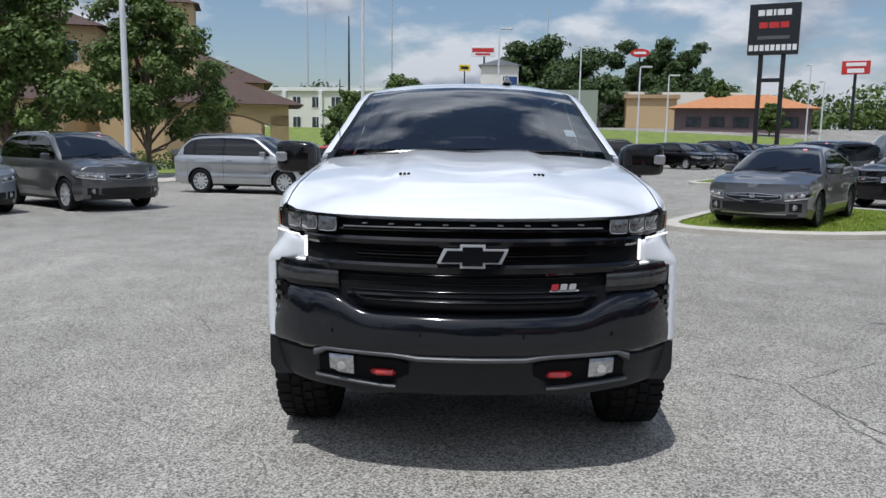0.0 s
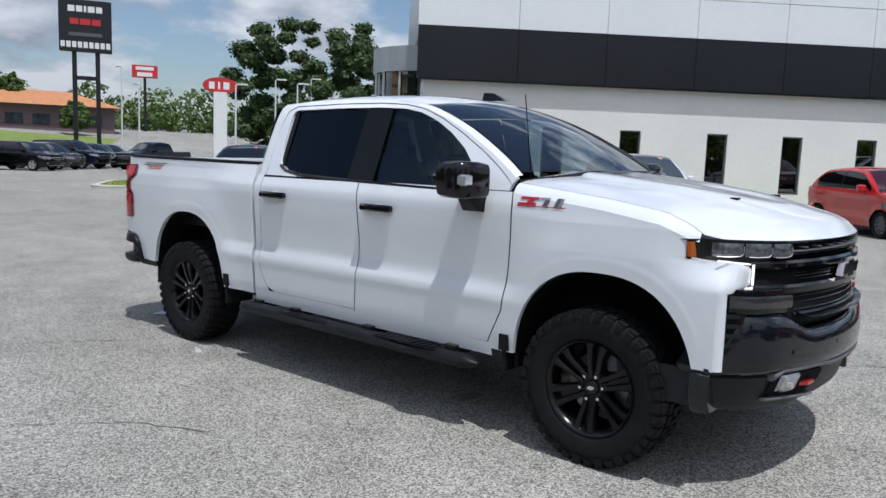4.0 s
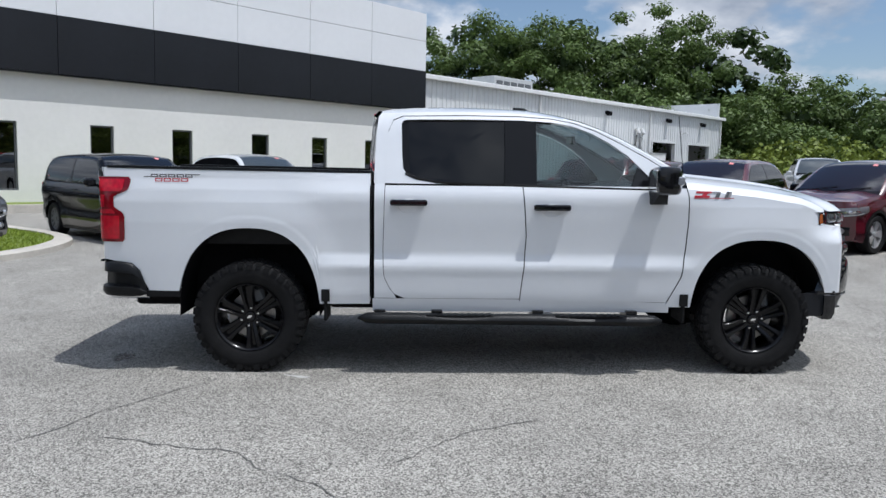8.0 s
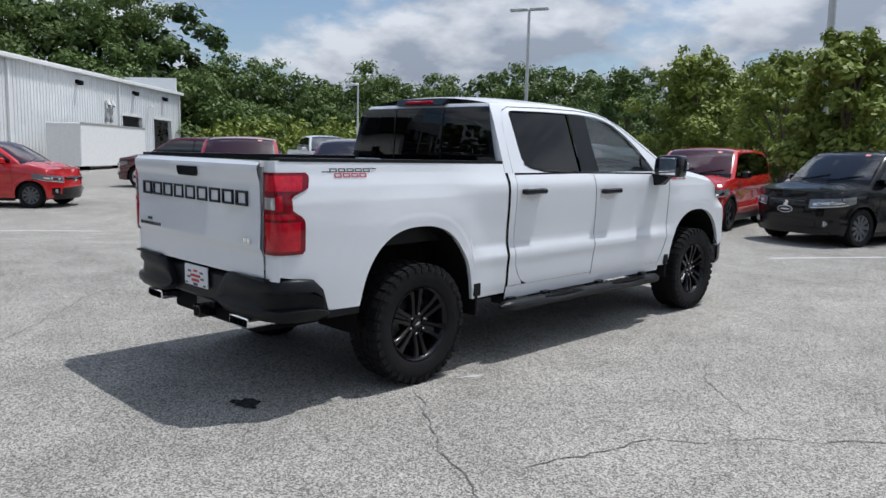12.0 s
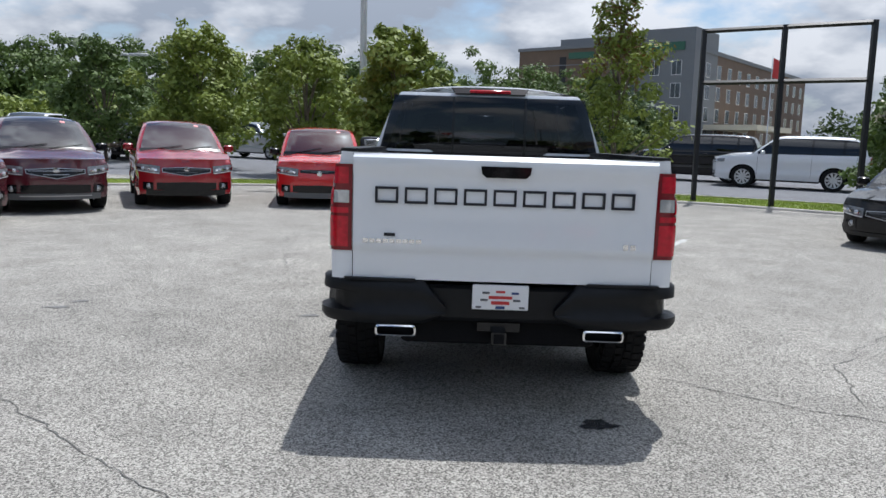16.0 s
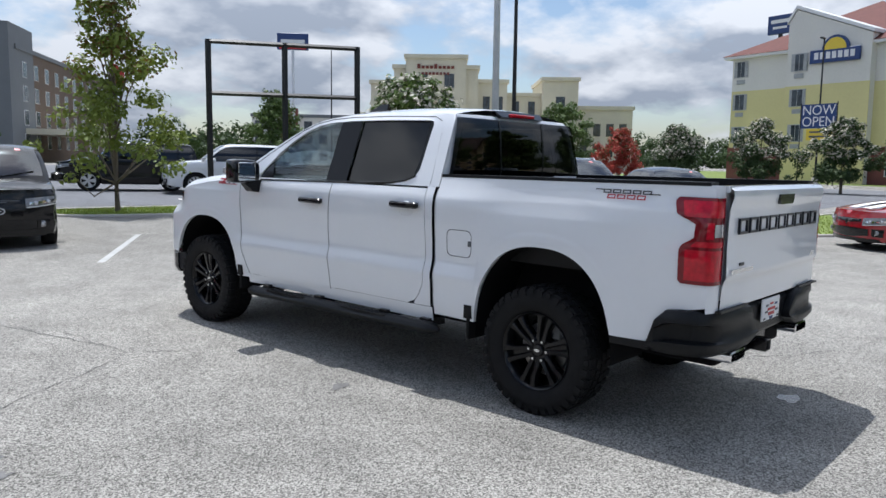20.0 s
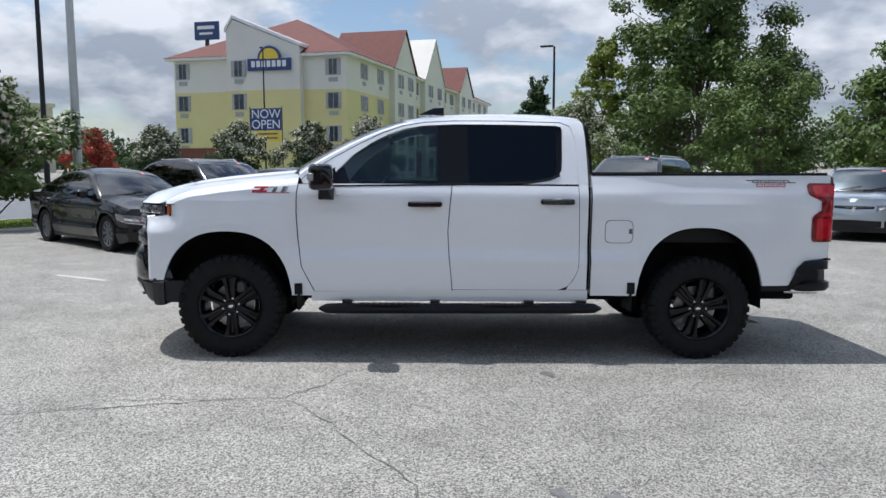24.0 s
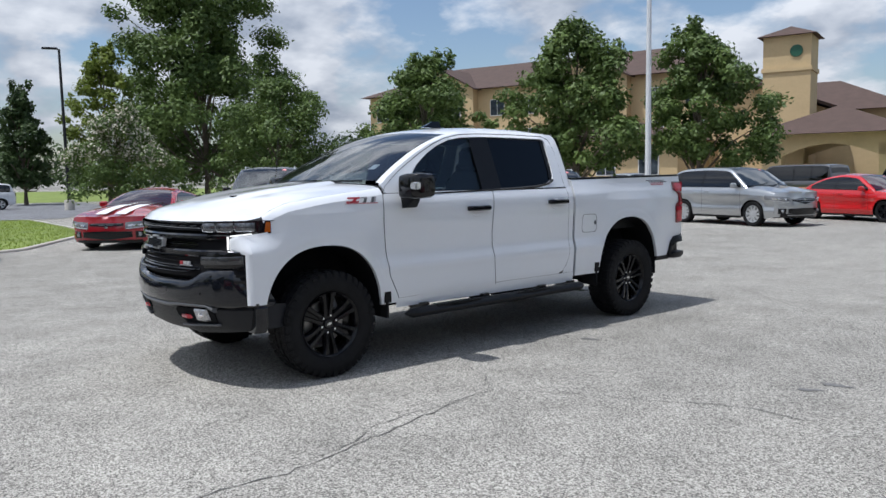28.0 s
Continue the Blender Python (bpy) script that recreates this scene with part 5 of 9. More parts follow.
part("tower", Shape().box(0.0, 8.5, -0.8, 9, -1, 19.0), GREYW, bh, smooth=0)
part("upper_block", Shape().box(-17, 0, 5, 15, 17.5, 19.3), GREYW, bh, smooth=0)
face_windows(bh, -5.6, -0.4, (2.4, 5.7, 9.0, 12.3), 2, 1.5, 2.4, 0.0, CURT)
face_windows(bh, 0.8, 7.6, (2.4, 5.7, 9.0, 12.3), 2, 1.4, 2.0, -0.8, WHITE)
part("name_board", Shape().box(-12.5, -8.0, -0.2, -0.02, 15.4, 16.4), SIGNG, bh, smooth=0)
part("name_board", Shape().box(1.5, 7.0, -1.0, -0.82, 15.8, 17.0), SIGNG, bh, smooth=0)
bw = thing("brown_hotel_wing", pose(-28.7 - 8.5 * 0.792 - 1.5 * 0.61, -113.1 + 8.5 * 0.61 - 1.5 * 0.792, 0, 0, 0, 232.4), "long brown brick wing of the hotel with rows of windows", "hotel")
part("wall", Shape().box(0, 62, 0, 16, -1, 15.8), BRICKB, bw, smooth=0)
part("parapet", Shape().box(-0.1, 62.2, -0.2, 16, 15.8, 16.4), GREYW, bw, smooth=0)
face_windows(bw, 1, 61, (2.4, 5.7, 9.0, 12.3), 12, 1.6, 2.0, 0.0, WHITE)
part("canopy", Shape().box(3, 22, -8, 0, 4.4, 5.2), BEIGE, bw, smooth=0)
for x in (4, 21):
    part("canopy_pier", Shape().box(x - 0.5, x + 0.5, -7.6, -6.6, -1, 4.4), BRICKB, bw, smooth=0)
# beige hotel
SIGNDR = mat("sign_dark_red", (0.16, 0.03, 0.02), 0.5, var=0.1)
hh = thing("beige_hotel", pose(-86.0, -92.0, 0, 0, 0, 131), "beige stepped hotel with tall dark windows", "hotel")
for a, b, y, z in ((0, 4, 0, 14.2), (4, 18, -1.5, 16.6), (6, 16, -2.4, 18.2), (18, 23, 0, 14.5), (23, 29, 2, 12.5), (29, 35, 0, 15.0), (35, 45, 3, 10.5)):
    part("wall", Shape().box(a, b, y, 16, -1, z), BEIGE, hh, smooth=0)
    part("cornice", Shape().box(a - 0.3, b + 0.3, y - 0.35, 16, z, z + 0.6), BEIGE, hh, smooth=0)
face_windows(hh, 6.6, 15.4, (9.5, 13.2), 2, 1.5, 2.4, -2.4, GREYM)
face_windows(hh, 18.4, 22.8, (3.0, 6.5, 10.0), 2, 1.0, 2.2, 0.0, DARKPOLE)
face_windows(hh, 23.3, 28.7, (3.0, 6.5, 9.4), 2, 1.0, 2.2, 2.0, DARKPOLE)
face_windows(hh, 29.4, 34.6, (3.0, 6.5, 10.0), 1, 1.4, 2.3, 0.0, DARKPOLE)
face_windows(hh, 35.5, 44.5, (2.5, 6.0), 4, 1.1, 2.0, 3.0, DARKPOLE)
for i in range(9):
    part("board_bar", Shape().box(7.9 + i * 0.7, 8.4 + i * 0.7, -2.55, -2.42, 16.5, 16.95 + 0.3 * (i in (0, 4))), SIGNDR, hh, smooth=0)
    part("board_bar", Shape().box(8.6 + i * 0.6, 9.0 + i * 0.6, -2.55, -2.42, 15.5, 15.9), SIGNDR, hh, smooth=0) if i < 8 else None
part("porte_cochere", Shape().box(2, 30, -12, 0, 5.4, 6.4), BEIGE, hh, smooth=0)
for x in (3, 29):
    part("pier", Shape().box(x - 0.6, x + 0.6, -11.5, -10.3, -1, 5.4), BEIGE, hh, smooth=0)
fw = thing("far_white_hotel", pose(-76.6, -97.1, 0, 0, 0, 140.7), "distant white flat-roofed hotel with a dark red stair tower", "hotel")
part("wall", Shape().box(-9, 9, 0, 9, -1, 8.2), WALLC, fw, smooth=0)
part("parapet", Shape().box(-9.2, 9.2, -0.2, 9.2, 8.2, 8.7), GREYW, fw, smooth=0)
part("stair_tower", Shape().box(-4.6, -1.6, -0.8, 4, -1, 9.6), BRICKR, fw, smooth=0)
face_windows(fw, -1.2, 8.6, (1.2, 4.0, 6.2), 4, 1.2, 1.3, 0.0, GREYM)
face_windows(fw, -8.8, -5.0, (1.2, 4.0, 6.2), 2, 1.2, 1.3, 0.0, GREYM)
# low motel and other far buildings on the rise
mo = thing("white_motel", pose(-26.5, 101.5, 0, 0, 0, -9), "two-storey white motel with arched balconies", "motel")
part("wall", Shape().box(-4, 34, 0, 12, 0, 7.4), WALLC, mo, smooth=0)
part("parapet", Shape().box(-4.2, 34.2, -0.3, 12, 7.2, 7.7), WHITE, mo, smooth=0)
face_windows(mo, -3, 33, (2.3, 5.0), 13, 1.1, 1.4, 0.0, WHITE)
for i in range(8):
    part("pilaster", Shape().box(-3.2 + i * 5.2, -2.7 + i * 5.2, -0.5, -0.001, 0, 7.2), WHITE, mo, smooth=0)
st = thing("motel_tower", pose(6.2, 124, 0, 0, 0, -5), "cream square tower with a grey pyramid roof", "tower")
part("wall", Shape().box(-3.1, 3.1, 0, 6.2, 0, 13.0), WALLC, st, smooth=0)
part("roof", hip(Shape(), -3.1, 3.1, 0, 6.2, 13.0, 1.4, 0.5), GREYM, st, smooth=0)
part("low_wing", Shape().box(-3, 40, 1, 10, 0, 9.0), WALLC, st, smooth=0)
part("name_board", Shape().box(0.6, 2.9, -0.15, -0.01, 8.8, 11.2), SIGNBLUE, st, smooth=0)
gs = thing("green_store", pose(13.2, 79.5, 0, 0, 0, -6), "grey-green flat store with a green sign", "store")
part("wall", Shape().box(-11, 1.6, 0, 10, 0, 6.6), mat("store_wall", (0.28, 0.31, 0.27), 0.8, var=0.08), gs, smooth=0)
part("name_board", Shape().box(-2.9, -0.9, -0.2, -0.01, 4.2, 6.0), SIGNG, gs, smooth=0)
orr = thing("orange_roof_restaurant", pose(36.5, 98.0, 0, 0, 0, -20), "low restaurant with a bright orange roof", "restaurant")
part("wall", Shape().box(-8, 9, 0, 10, 1, 5.6), mat("restaurant_wall", (0.14, 0.10, 0.11), 0.8, var=0.15), orr, smooth=0)
part("roof", hip(Shape(), -8, 9, 0, 10, 5.6, 2.0, 1.0), SIGNO, orr, smooth=0)
face_windows(orr, -7, 8, (3.2,), 5, 1.8, 1.2, 0.0, DARKPOLE)
th_ = thing("tan_house", pose(29.5, 116, 0, 0, 0, -8), "tan flat-roofed house on the rise", "house")
part("wall", Shape().box(-3.8, 3.8, 0, 8, 2, 7.6), mat("house_tan", (0.5, 0.36, 0.2), 0.85, var=0.08), th_, smooth=0)
part("roof", Shape().box(-4.2, 4.2, -0.4, 8.3, 7.6, 8.2), mat("house_roof", (0.4, 0.28, 0.16), 0.85, var=0.1), th_, smooth=0)

# masts, flags and small signs further off
def mast(x, y, h, label, m=DARKPOLE, r=0.12):
    th = thing("mast", Matrix.Translation((x, y, gz(x, y))), label, "mast")
    part("pole", Shape().tube([(0, 0, 0), (0, 0, h * 0.6), (0, 0, h)], [r, r * 0.8, r * 0.45], 8), m, th)
    return th


mast(-25.2, 122.0, 23.1, "thin grey radio mast on the rise", POLE, 0.14)
mast(-20.7, 112.6, 16.3, "thin grey mast beside the motel", POLE, 0.14)
mast(-12.5, 133.7, 22.1, "thin pole beyond the trees", POLE, 0.14)
mast(14.9, 133.2, 21.2, "thin pole above the roofs", POLE, 0.14)
mast(-10.8, 68.6, 12.8, "dark post with a cluster of lamps", DARKPOLE, 0.12)
fm = mast(-31.7, -71.5, 10.4, "white flagpole with a striped flag", WPOLE, 0.07)
fl_ = Shape().surf(lambda u, v: (-0.08 - 1.1 * u, 0.12 * math.sin(u * 6) * u, 10.4 - 0.2 - 1.9 * v - 0.5 * u), 8, 6)
part("flag", fl_, SIGNR, fm, "hanging flag, mostly red")
part("flag_field", Shape().surf(lambda u, v: (-0.08 - 0.5 * u, 0.12 * math.sin(u * 2.6) * u * 0.45 - 0.012, 10.4 - 0.2 - 0.9 * v - 0.22 * u), 4, 3), SIGNBLUE, fm, "blue field")
mast(-50.5, -60.5, 12.8, "dark flagpole before the beige hotel", DARKPOLE, 0.09)
sign_board(-51.5, -4.9, 2.3, 4.0, 1.7, 70, (0.0,), -0.3, SIGNBLUE, "small blue roadside sign before the yellow hotel", [(0, 2.75, 1.3, 0.3, SIGNW), (0, 3.5, 0.7, 0.45, SIGNY)], DARKPOLE, 0.12, depth=0.3)

# ---- the white pickup; its nose looks to -Y, its middle stands at the origin ----
truck = thing("pickup_truck", stand(0, 0, -90), "white crew-cab pickup with black wheels and black bumpers", "pickup truck")
FA, RA = -1.875, 1.875
fa = FA - 0.03


def arch_z(y, c, hw_, hh_):
    d = abs(y - c) / hw_
    return 0.41 + hh_ * (1 - d ** 2.4) ** (1 / 2.4) if d < 1 else 0


DOOR = [(0.44, 0.945), (0.50, 0.955), (0.58, 0.968), (0.72, 0.976), (0.79, 0.986), (0.885, 0.958), (1.0, 0.962), (1.15, 0.972), (1.27, 0.975), (1.325, 0.968), (1.36, 0.952), (1.40, 0.935), (1.50, 0.90)]


def body_x(y, z):
    """Half width of the body's side."""
    x = tab(z, DOOR)
    # plain, fuller shape over the wings
    k = max(smooth((-1.15 - y) / 0.5), smooth((y - 1.1) / 0.6))
    full = tab(z, [(0.44, 0.95), (0.6, 0.965), (0.85, 0.972), (1.1, 0.975), (1.25, 0.968), (1.34, 0.955), (1.42, 0.935), (1.50, 0.925)])
    x = lerp(x, full, k)
    for c, a, b in ((fa, 0.515, 0.60), (RA, 0.515, 0.655)):
        d = ((abs(y - c) / a) ** 2.4 + (max(0, z - 0.41) / b) ** 2.4) ** (1 / 2.4)
        x += 0.0022 * smooth((1.15 - d) / 0.06) + 0.012 * smooth((1.5 - d) / 0.40)
    x -= 0.007 * max(0, (-2.15 - y) / 0.4) ** 2 * (1 + 15 * smooth((z - 0.98) / 0.15))
    x -= 0.035 * max(0, (y - 2.3) / 0.6) ** 2
    return x


def both(name, s, m, parent, label="", smooth_=35, fix=False):
    """The same part on both sides; the shape is given for +x."""
    a = part(name, s, m, parent, label, smooth_, fix)
    b = part(name, s.mirrored(), m, parent, label, smooth_, fix)
    return a, b


def columns(ys, low, high, n=14, warp=None):
    """A side panel made of upright columns between two edges, bent in at its rim."""
    def fn(u, v):
        y = ys[round(u * (len(ys) - 1))]
        z = lerp(low(y), high(y), v)
        yy = warp(y, z) if warp else y
        return (body_x(yy, z), yy, z)
    s = Shape().surf(fn, len(ys) - 1, n)
    m_ = len(ys)
    rim = [i for i in range(m_)] + [j * m_ + m_ - 1 for j in range(1, n + 1)] + [n * m_ + i for i in range(m_ - 2, -1, -1)] + [j * m_ for j in range(n - 1, 0, -1)]
    o = len(s.v)
    s.v += [(s.v[i][0] - 0.03, s.v[i][1], s.v[i][2]) for i in rim]
    for k in range(len(rim)):
        q = (k + 1) % len(rim)
        s.f.append((rim[k], o + k, o + q, rim[q]))
    return s


def spaced(a, b, n, extra=()):
    return sorted(set([round(float(q), 5) for q in np.linspace(a, b, n)] + [round(q, 5) for q in extra]))


QS = (-0.9995, -0.985, -0.95, -0.9, -0.82, -0.7, -0.55, -0.35, -0.15, 0.15, 0.35, 0.55, 0.7, 0.82, 0.9, 0.95, 0.985, 0.9995)
HZ = [(-2.80, 1.215), (-2.76, 1.262), (-2.68, 1.305), (-2.5, 1.352), (-2.34, 1.378), (-2.0, 1.425), (-1.7, 1.455), (-1.45, 1.478), (-1.30, 1.488)]
SEAM = [(-2.46, 1.221), (-2.41, 1.230), (-2.365, 1.258), (-2.31, 1.288), (-2.2, 1.330), (-1.9, 1.376), (-1.6, 1.408), (-1.34, 1.436)]


def seam_x(y):
    return tab(y, [(-2.46, 0.885), (-2.40, 0.900), (-2.33, 0.893), (-2.2, 0.879), (-1.9, 0.873), (-1.34, 0.872)])


# front wing: side, and the fold over its top to the bonnet seam
def edge_front(z):
    return tab(z, [(0.50, -1.20), (0.56, -1.225), (0.73, -1.312), (0.95, -1.340), (1.15, -1.352), (1.32, -1.350), (1.40, -1.335), (1.46, -1.30)])


def wing_low(y):
    z = arch_z(y, fa, 0.515, 0.60)
    return max(z, 0.50 if y > fa else 0.62)
def wing_high(y):
    return tab(y + 0.155 * min(1, max(0, (-2.25 - y) / 0.25)), SEAM) - 0.055
def wing_warp(y, z):
    k = max(0, min(1, (y + 1.39) / 0.04))
    return y + k * (edge_front(z) - 0.004 + 1.35) + 0.155 * min(1, max(0, (-2.25 - y) / 0.25)) * smooth((z - 1.118) / 0.016)
wy = spaced(-2.50, -1.35, 60, [fa + 0.515 * q for q in QS] + [-1.388, -1.38, -1.37, -1.36])
wing = columns(wy, wing_low, wing_high, 48, wing_warp)
both("front_wing", wing, TRUCKW, truck)
def wing_top(u, v):
    y = lerp(-2.385, -1.35, u)
    z0 = max(tab(y, SEAM) - 0.055, 1.205)
    x0, x1, z1 = body_x(y, z0), seam_x(y) + 0.003, tab(y, SEAM)
    t = v
    yy = y + (smooth((y + 1.52) / 0.17) * (edge_front(z0) - 0.004 + 1.35))
    return (lerp(x0, x1, t), yy, lerp(z0, z1, 1 - (1 - t) ** 2))
s = Shape().surf(wing_top, 24, 5)
both("wing_top", s, TRUCKW, truck)

# bonnet
def bonnet(u, v):
    q = 2 * u - 1
    y = lerp(-2.80, -1.34, v)
    yc = y + (0.30 * (q * 0.9) ** 2 + 0.22 * max(0, (abs(q) * 0.9 - 0.6) / 0.35) ** 2) * (1 - v)
    x = q * (lerp(seam_x(yc), 0.872, smooth(v)) - 0.003)
    zc, ze = tab(y, HZ), tab(yc, SEAM)
    a = abs(q)
    z = lerp(zc, ze, a ** 3.2 if v > 0.03 else a ** 2.5)
    # raised shoulders with a hollow between
    z += 0.017 * smooth((v - 0.12) / 0.3) * (smooth(1 - max(0, a - 0.40) / 0.10) - 0.55 * smooth(1 - a / 0.34))
    return (x, yc, z)
s = Shape().surf(bonnet, 40, 26)
lip = len(s.v)
s.v += [(s.v[i][0], s.v[i][1] + 0.05, s.v[i][2] - 0.02) for i in range(41)]
s.f += [(i + 1, i, lip + i, lip + i + 1) for i in range(40)]
bon = part("bonnet", s, TRUCKW, truck)
for sg in (1, -1):
    v_ = Shape()
    for k in range(3):
        pv = bonnet(0.5 + sg * 0.186, 0.312)
        v_.box(pv[0] - 0.028 + k * 0.02, pv[0] - 0.016 + k * 0.02, pv[1] - 0.018, pv[1] + 0.018, pv[2] - 0.01, pv[2] + 0.006)
    part("bonnet_vent", v_, DARKIN, bon, "small dark vent slots")

# doors
def split(z):
    return tab(z, [(0.50, -0.112), (0.6, -0.118), (0.8, -0.140), (1.02, -0.153), (1.2, -0.140), (1.39, -0.122)])
def edge_back(z):
    return tab(z, [(0.555, 0.74), (0.575, 0.80), (0.62, 0.845), (0.717, 0.893), (0.9, 0.90), (1.34, 0.888), (1.40, 0.884)])


def door(yf, yb, zl, zt):
    def fn(u, v):
        z = lerp(zl, zt, v)
        y = lerp(yf(z), yb(z), u)
        return (body_x(y, z), y, z)
    nu, nv = 14, 30
    s = Shape().surf(fn, nu, nv)
    m_ = nu + 1
    rim = [i for i in range(m_)] + [j * m_ + nu for j in range(1, nv + 1)] + [nv * m_ + i for i in range(nu - 1, -1, -1)] + [j * m_ for j in range(nv - 1, 0, -1)]
    o = len(s.v)
    s.v += [(s.v[i][0] - 0.04, s.v[i][1], s.v[i][2]) for i in rim]
    for k in range(len(rim)):
        q = (k + 1) % len(rim)
        s.f.append((rim[k], o + k, o + q, rim[q]))
    return s


HANDLE = []
for nm, s, hy, hz in (("front_door", door(lambda z: edge_front(z) + 0.004, lambda z: split(z) - 0.0035, 0.535, 1.385), -0.335, 1.236),
                      ("rear_door", door(lambda z: split(z) + 0.0035, lambda z: edge_back(z) - 0.0025, 0.555, 1.385), 0.712, 1.262)):
    for d in both(nm, s, TRUCKW, truck):
        HANDLE.append((d, hy, hz))
for i, (d, hy, hz) in enumerate(HANDLE):
    sg = 1 if i % 2 == 0 else -1
    x = body_x(hy, hz)
    h_ = Shape().box(x + 0.008, x + 0.052, hy - 0.135, hy + 0.135, hz - 0.022, hz + 0.022, 0.014)
    h_.box(x - 0.01, x + 0.02, hy - 0.12, hy - 0.07, hz - 0.018, hz + 0.018)
    h_.box(x - 0.01, x + 0.02, hy + 0.07, hy + 0.12, hz - 0.018, hz + 0.018)
    cup = Shape().lathe([(0.001, x + 0.002), (0.075, x + 0.003), (0.082, x - 0.004)], 18, "x", (0, hy, hz))
    cup.mapped(lambda a, b, c: (a, b, hz + (c - hz) * 0.66 - 0.026))
    if sg < 0:
        h_, cup = h_.mirrored(), cup.mirrored()
    part("handle", h_, GLOSSB, d, "gloss black door handle")
    part("handle_cup", cup, TRUCKW, d)

for ed in (edge_front, split):
    sm = Shape().surf(lambda u, v: (lambda z: (lambda y: (body_x(y, z) + 0.0012, y, z))(ed(z) + (u - 0.5) * 0.006))(lerp(0.54, 1.384, v)), 1, 30)
    both("door_seam", sm, DARKIN, truck)

# rocker, cab corner, backing behind the gaps
rk = Shape().surf(lambda u, v: (lambda y, z: (body_x(y, z) - 0.004, y, z))(lerp(-1.235, 0.975, u), lerp(0.455, 0.532 + 0.0205 * smooth(u * 1.6), v)), 24, 4)
both("rocker_panel", rk, TRUCKW, truck)
cc = Shape().surf(lambda u, v: (lambda z: (body_x(0.93, z) - 0.001, lerp(edge_back(z) + 0.002 if z > 0.575 else 0.80, 0.962, u), z))(lerp(0.556, 1.40, v)), 4, 24)
both("cab_corner", cc, TRUCKW, truck)
bk = Shape().surf(lambda u, v: (lambda y, z: (body_x(y, z) - 0.03, y, z))(lerp(-1.36, 2.85, u), lerp(0.56, 1.38, v)), 40, 8)
bk.f = [q for q in bk.f if not any(((bk.v[i][1] - c) / 0.53) ** 2 + ((bk.v[i][2] - 0.41) / 0.68) ** 2 < 1 for i in q for c in (fa, RA))]
both("inner_panel", bk, DARKIN, truck)

# cab above the belt
def cab_x(z, y=0.0):
    x = tab(z, [(1.37, 0.944), (1.40, 0.932), (1.50, 0.897), (1.65, 0.843), (1.80, 0.785), (1.87, 0.752), (1.91, 0.722), (1.935, 0.69)])
    return x - 0.018 * smooth((y - 0.6) / 0.4) - 0.03 * smooth((-0.5 - y) / 0.8) * smooth((z - 1.4) / 0.4)


ROOFL = [(0.968, 1.40), (0.965, 1.55), (0.958, 1.75), (0.945, 1.885), (0.925, 1.916), (0.6, 1.934), (0.3, 1.938), (0.0, 1.932), (-0.2, 1.920), (-0.4, 1.893), (-0.55, 1.858), (-0.72, 1.797), (-0.9, 1.716), (-1.1, 1.608), (-1.25, 1.518), (-1.335, 1.458), (-1.30, 1.39)]
DLO = [(0.772, 1.835), (0.764, 1.60), (0.757, 1.51), (0.735, 1.475), (0.66, 1.44), (0.5, 1.415), (0.2, 1.401), (-0.12, 1.394), (-0.6, 1.384), (-1.07, 1.377), (-1.125, 1.395), (-1.06, 1.47), (-0.915, 1.617), (-0.78, 1.712), (-0.64, 1.786), (-0.5, 1.835), (-0.35, 1.862), (-0.12, 1.874), (0.3, 1.876), (0.72, 1.870), (0.76, 1.860)]


def fill(outer, inner, m, name, parent, depth=0.03):
    """A side sheet with an opening; both edges run in (y, z)."""
    bm = bmesh.new()
    es = []
    for lp in (outer, inner):
        fine = []
        for (a, b), (c, d) in zip(lp, lp[1:] + lp[:1]):
            n = max(1, int(math.hypot(c - a, d - b) / 0.05))
            fine += [(lerp(a, c, k / n), lerp(b, d, k / n)) for k in range(n)]
        vs = [bm.verts.new((cab_x(z, y), y, z)) for y, z in fine]
        es += [bm.edges.new((vs[k], vs[(k + 1) % len(vs)])) for k in range(len(vs))]
    r_ = bmesh.ops.triangle_fill(bm, edges=es, use_beauty=True, use_dissolve=False)
    bmesh.ops.recalc_face_normals(bm, faces=bm.faces)
    if sum(f.normal.x for f in bm.faces) < 0:
        bmesh.ops.reverse_faces(bm, faces=bm.faces)
    rim = [e for e in bm.edges if e.is_boundary]
    ex = bmesh.ops.extrude_edge_only(bm, edges=rim)
    for v in ex["geom"]:
        if isinstance(v, bmesh.types.BMVert):
            v.co.x -= depth
    s = Shape()
    bm.verts.ensure_lookup_table()
    bm.verts.index_update()
    s.v = [tuple(v.co) for v in bm.verts]
    s.f = [tuple(v.index for v in f.verts) for f in bm.faces]
    bm.free()
    return both(name, s, m, parent, smooth_=30)


fill(ROOFL, DLO, TRUCKW, "cab_side", truck)


PILLARM = mat('pillar_trim', (0.006, 0.0065, 0.008), 0.3, var=0.15, spec=0.2)


def pane(poly, off, m, name, label=""):
    s = Shape()
    pts = [(cab_x(z, y) + off, y, z) for y, z in poly]
    s.slab(pts, (-0.006, 0, 0))
    return both(name, s, m, truck, label, 0)


pane([(0.757, 1.86), (0.75, 1.515), (0.73, 1.482), (0.66, 1.448), (0.5, 1.423), (0.2, 1.409), (0.0, 1.404), (-0.0, 1.868), (0.72, 1.864)], -0.022, G_DARK, "rear_door_glass", "dark tinted side glass")
pane([(-0.225, 1.40), (-0.6, 1.392), (-1.06, 1.385), (-1.10, 1.40), (-1.05, 1.47), (-0.905, 1.612), (-0.775, 1.704), (-0.64, 1.776), (-0.5, 1.824), (-0.35, 1.850), (-0.225, 1.860)], -0.022, G_MID, "front_door_glass", "lightly tinted side glass")
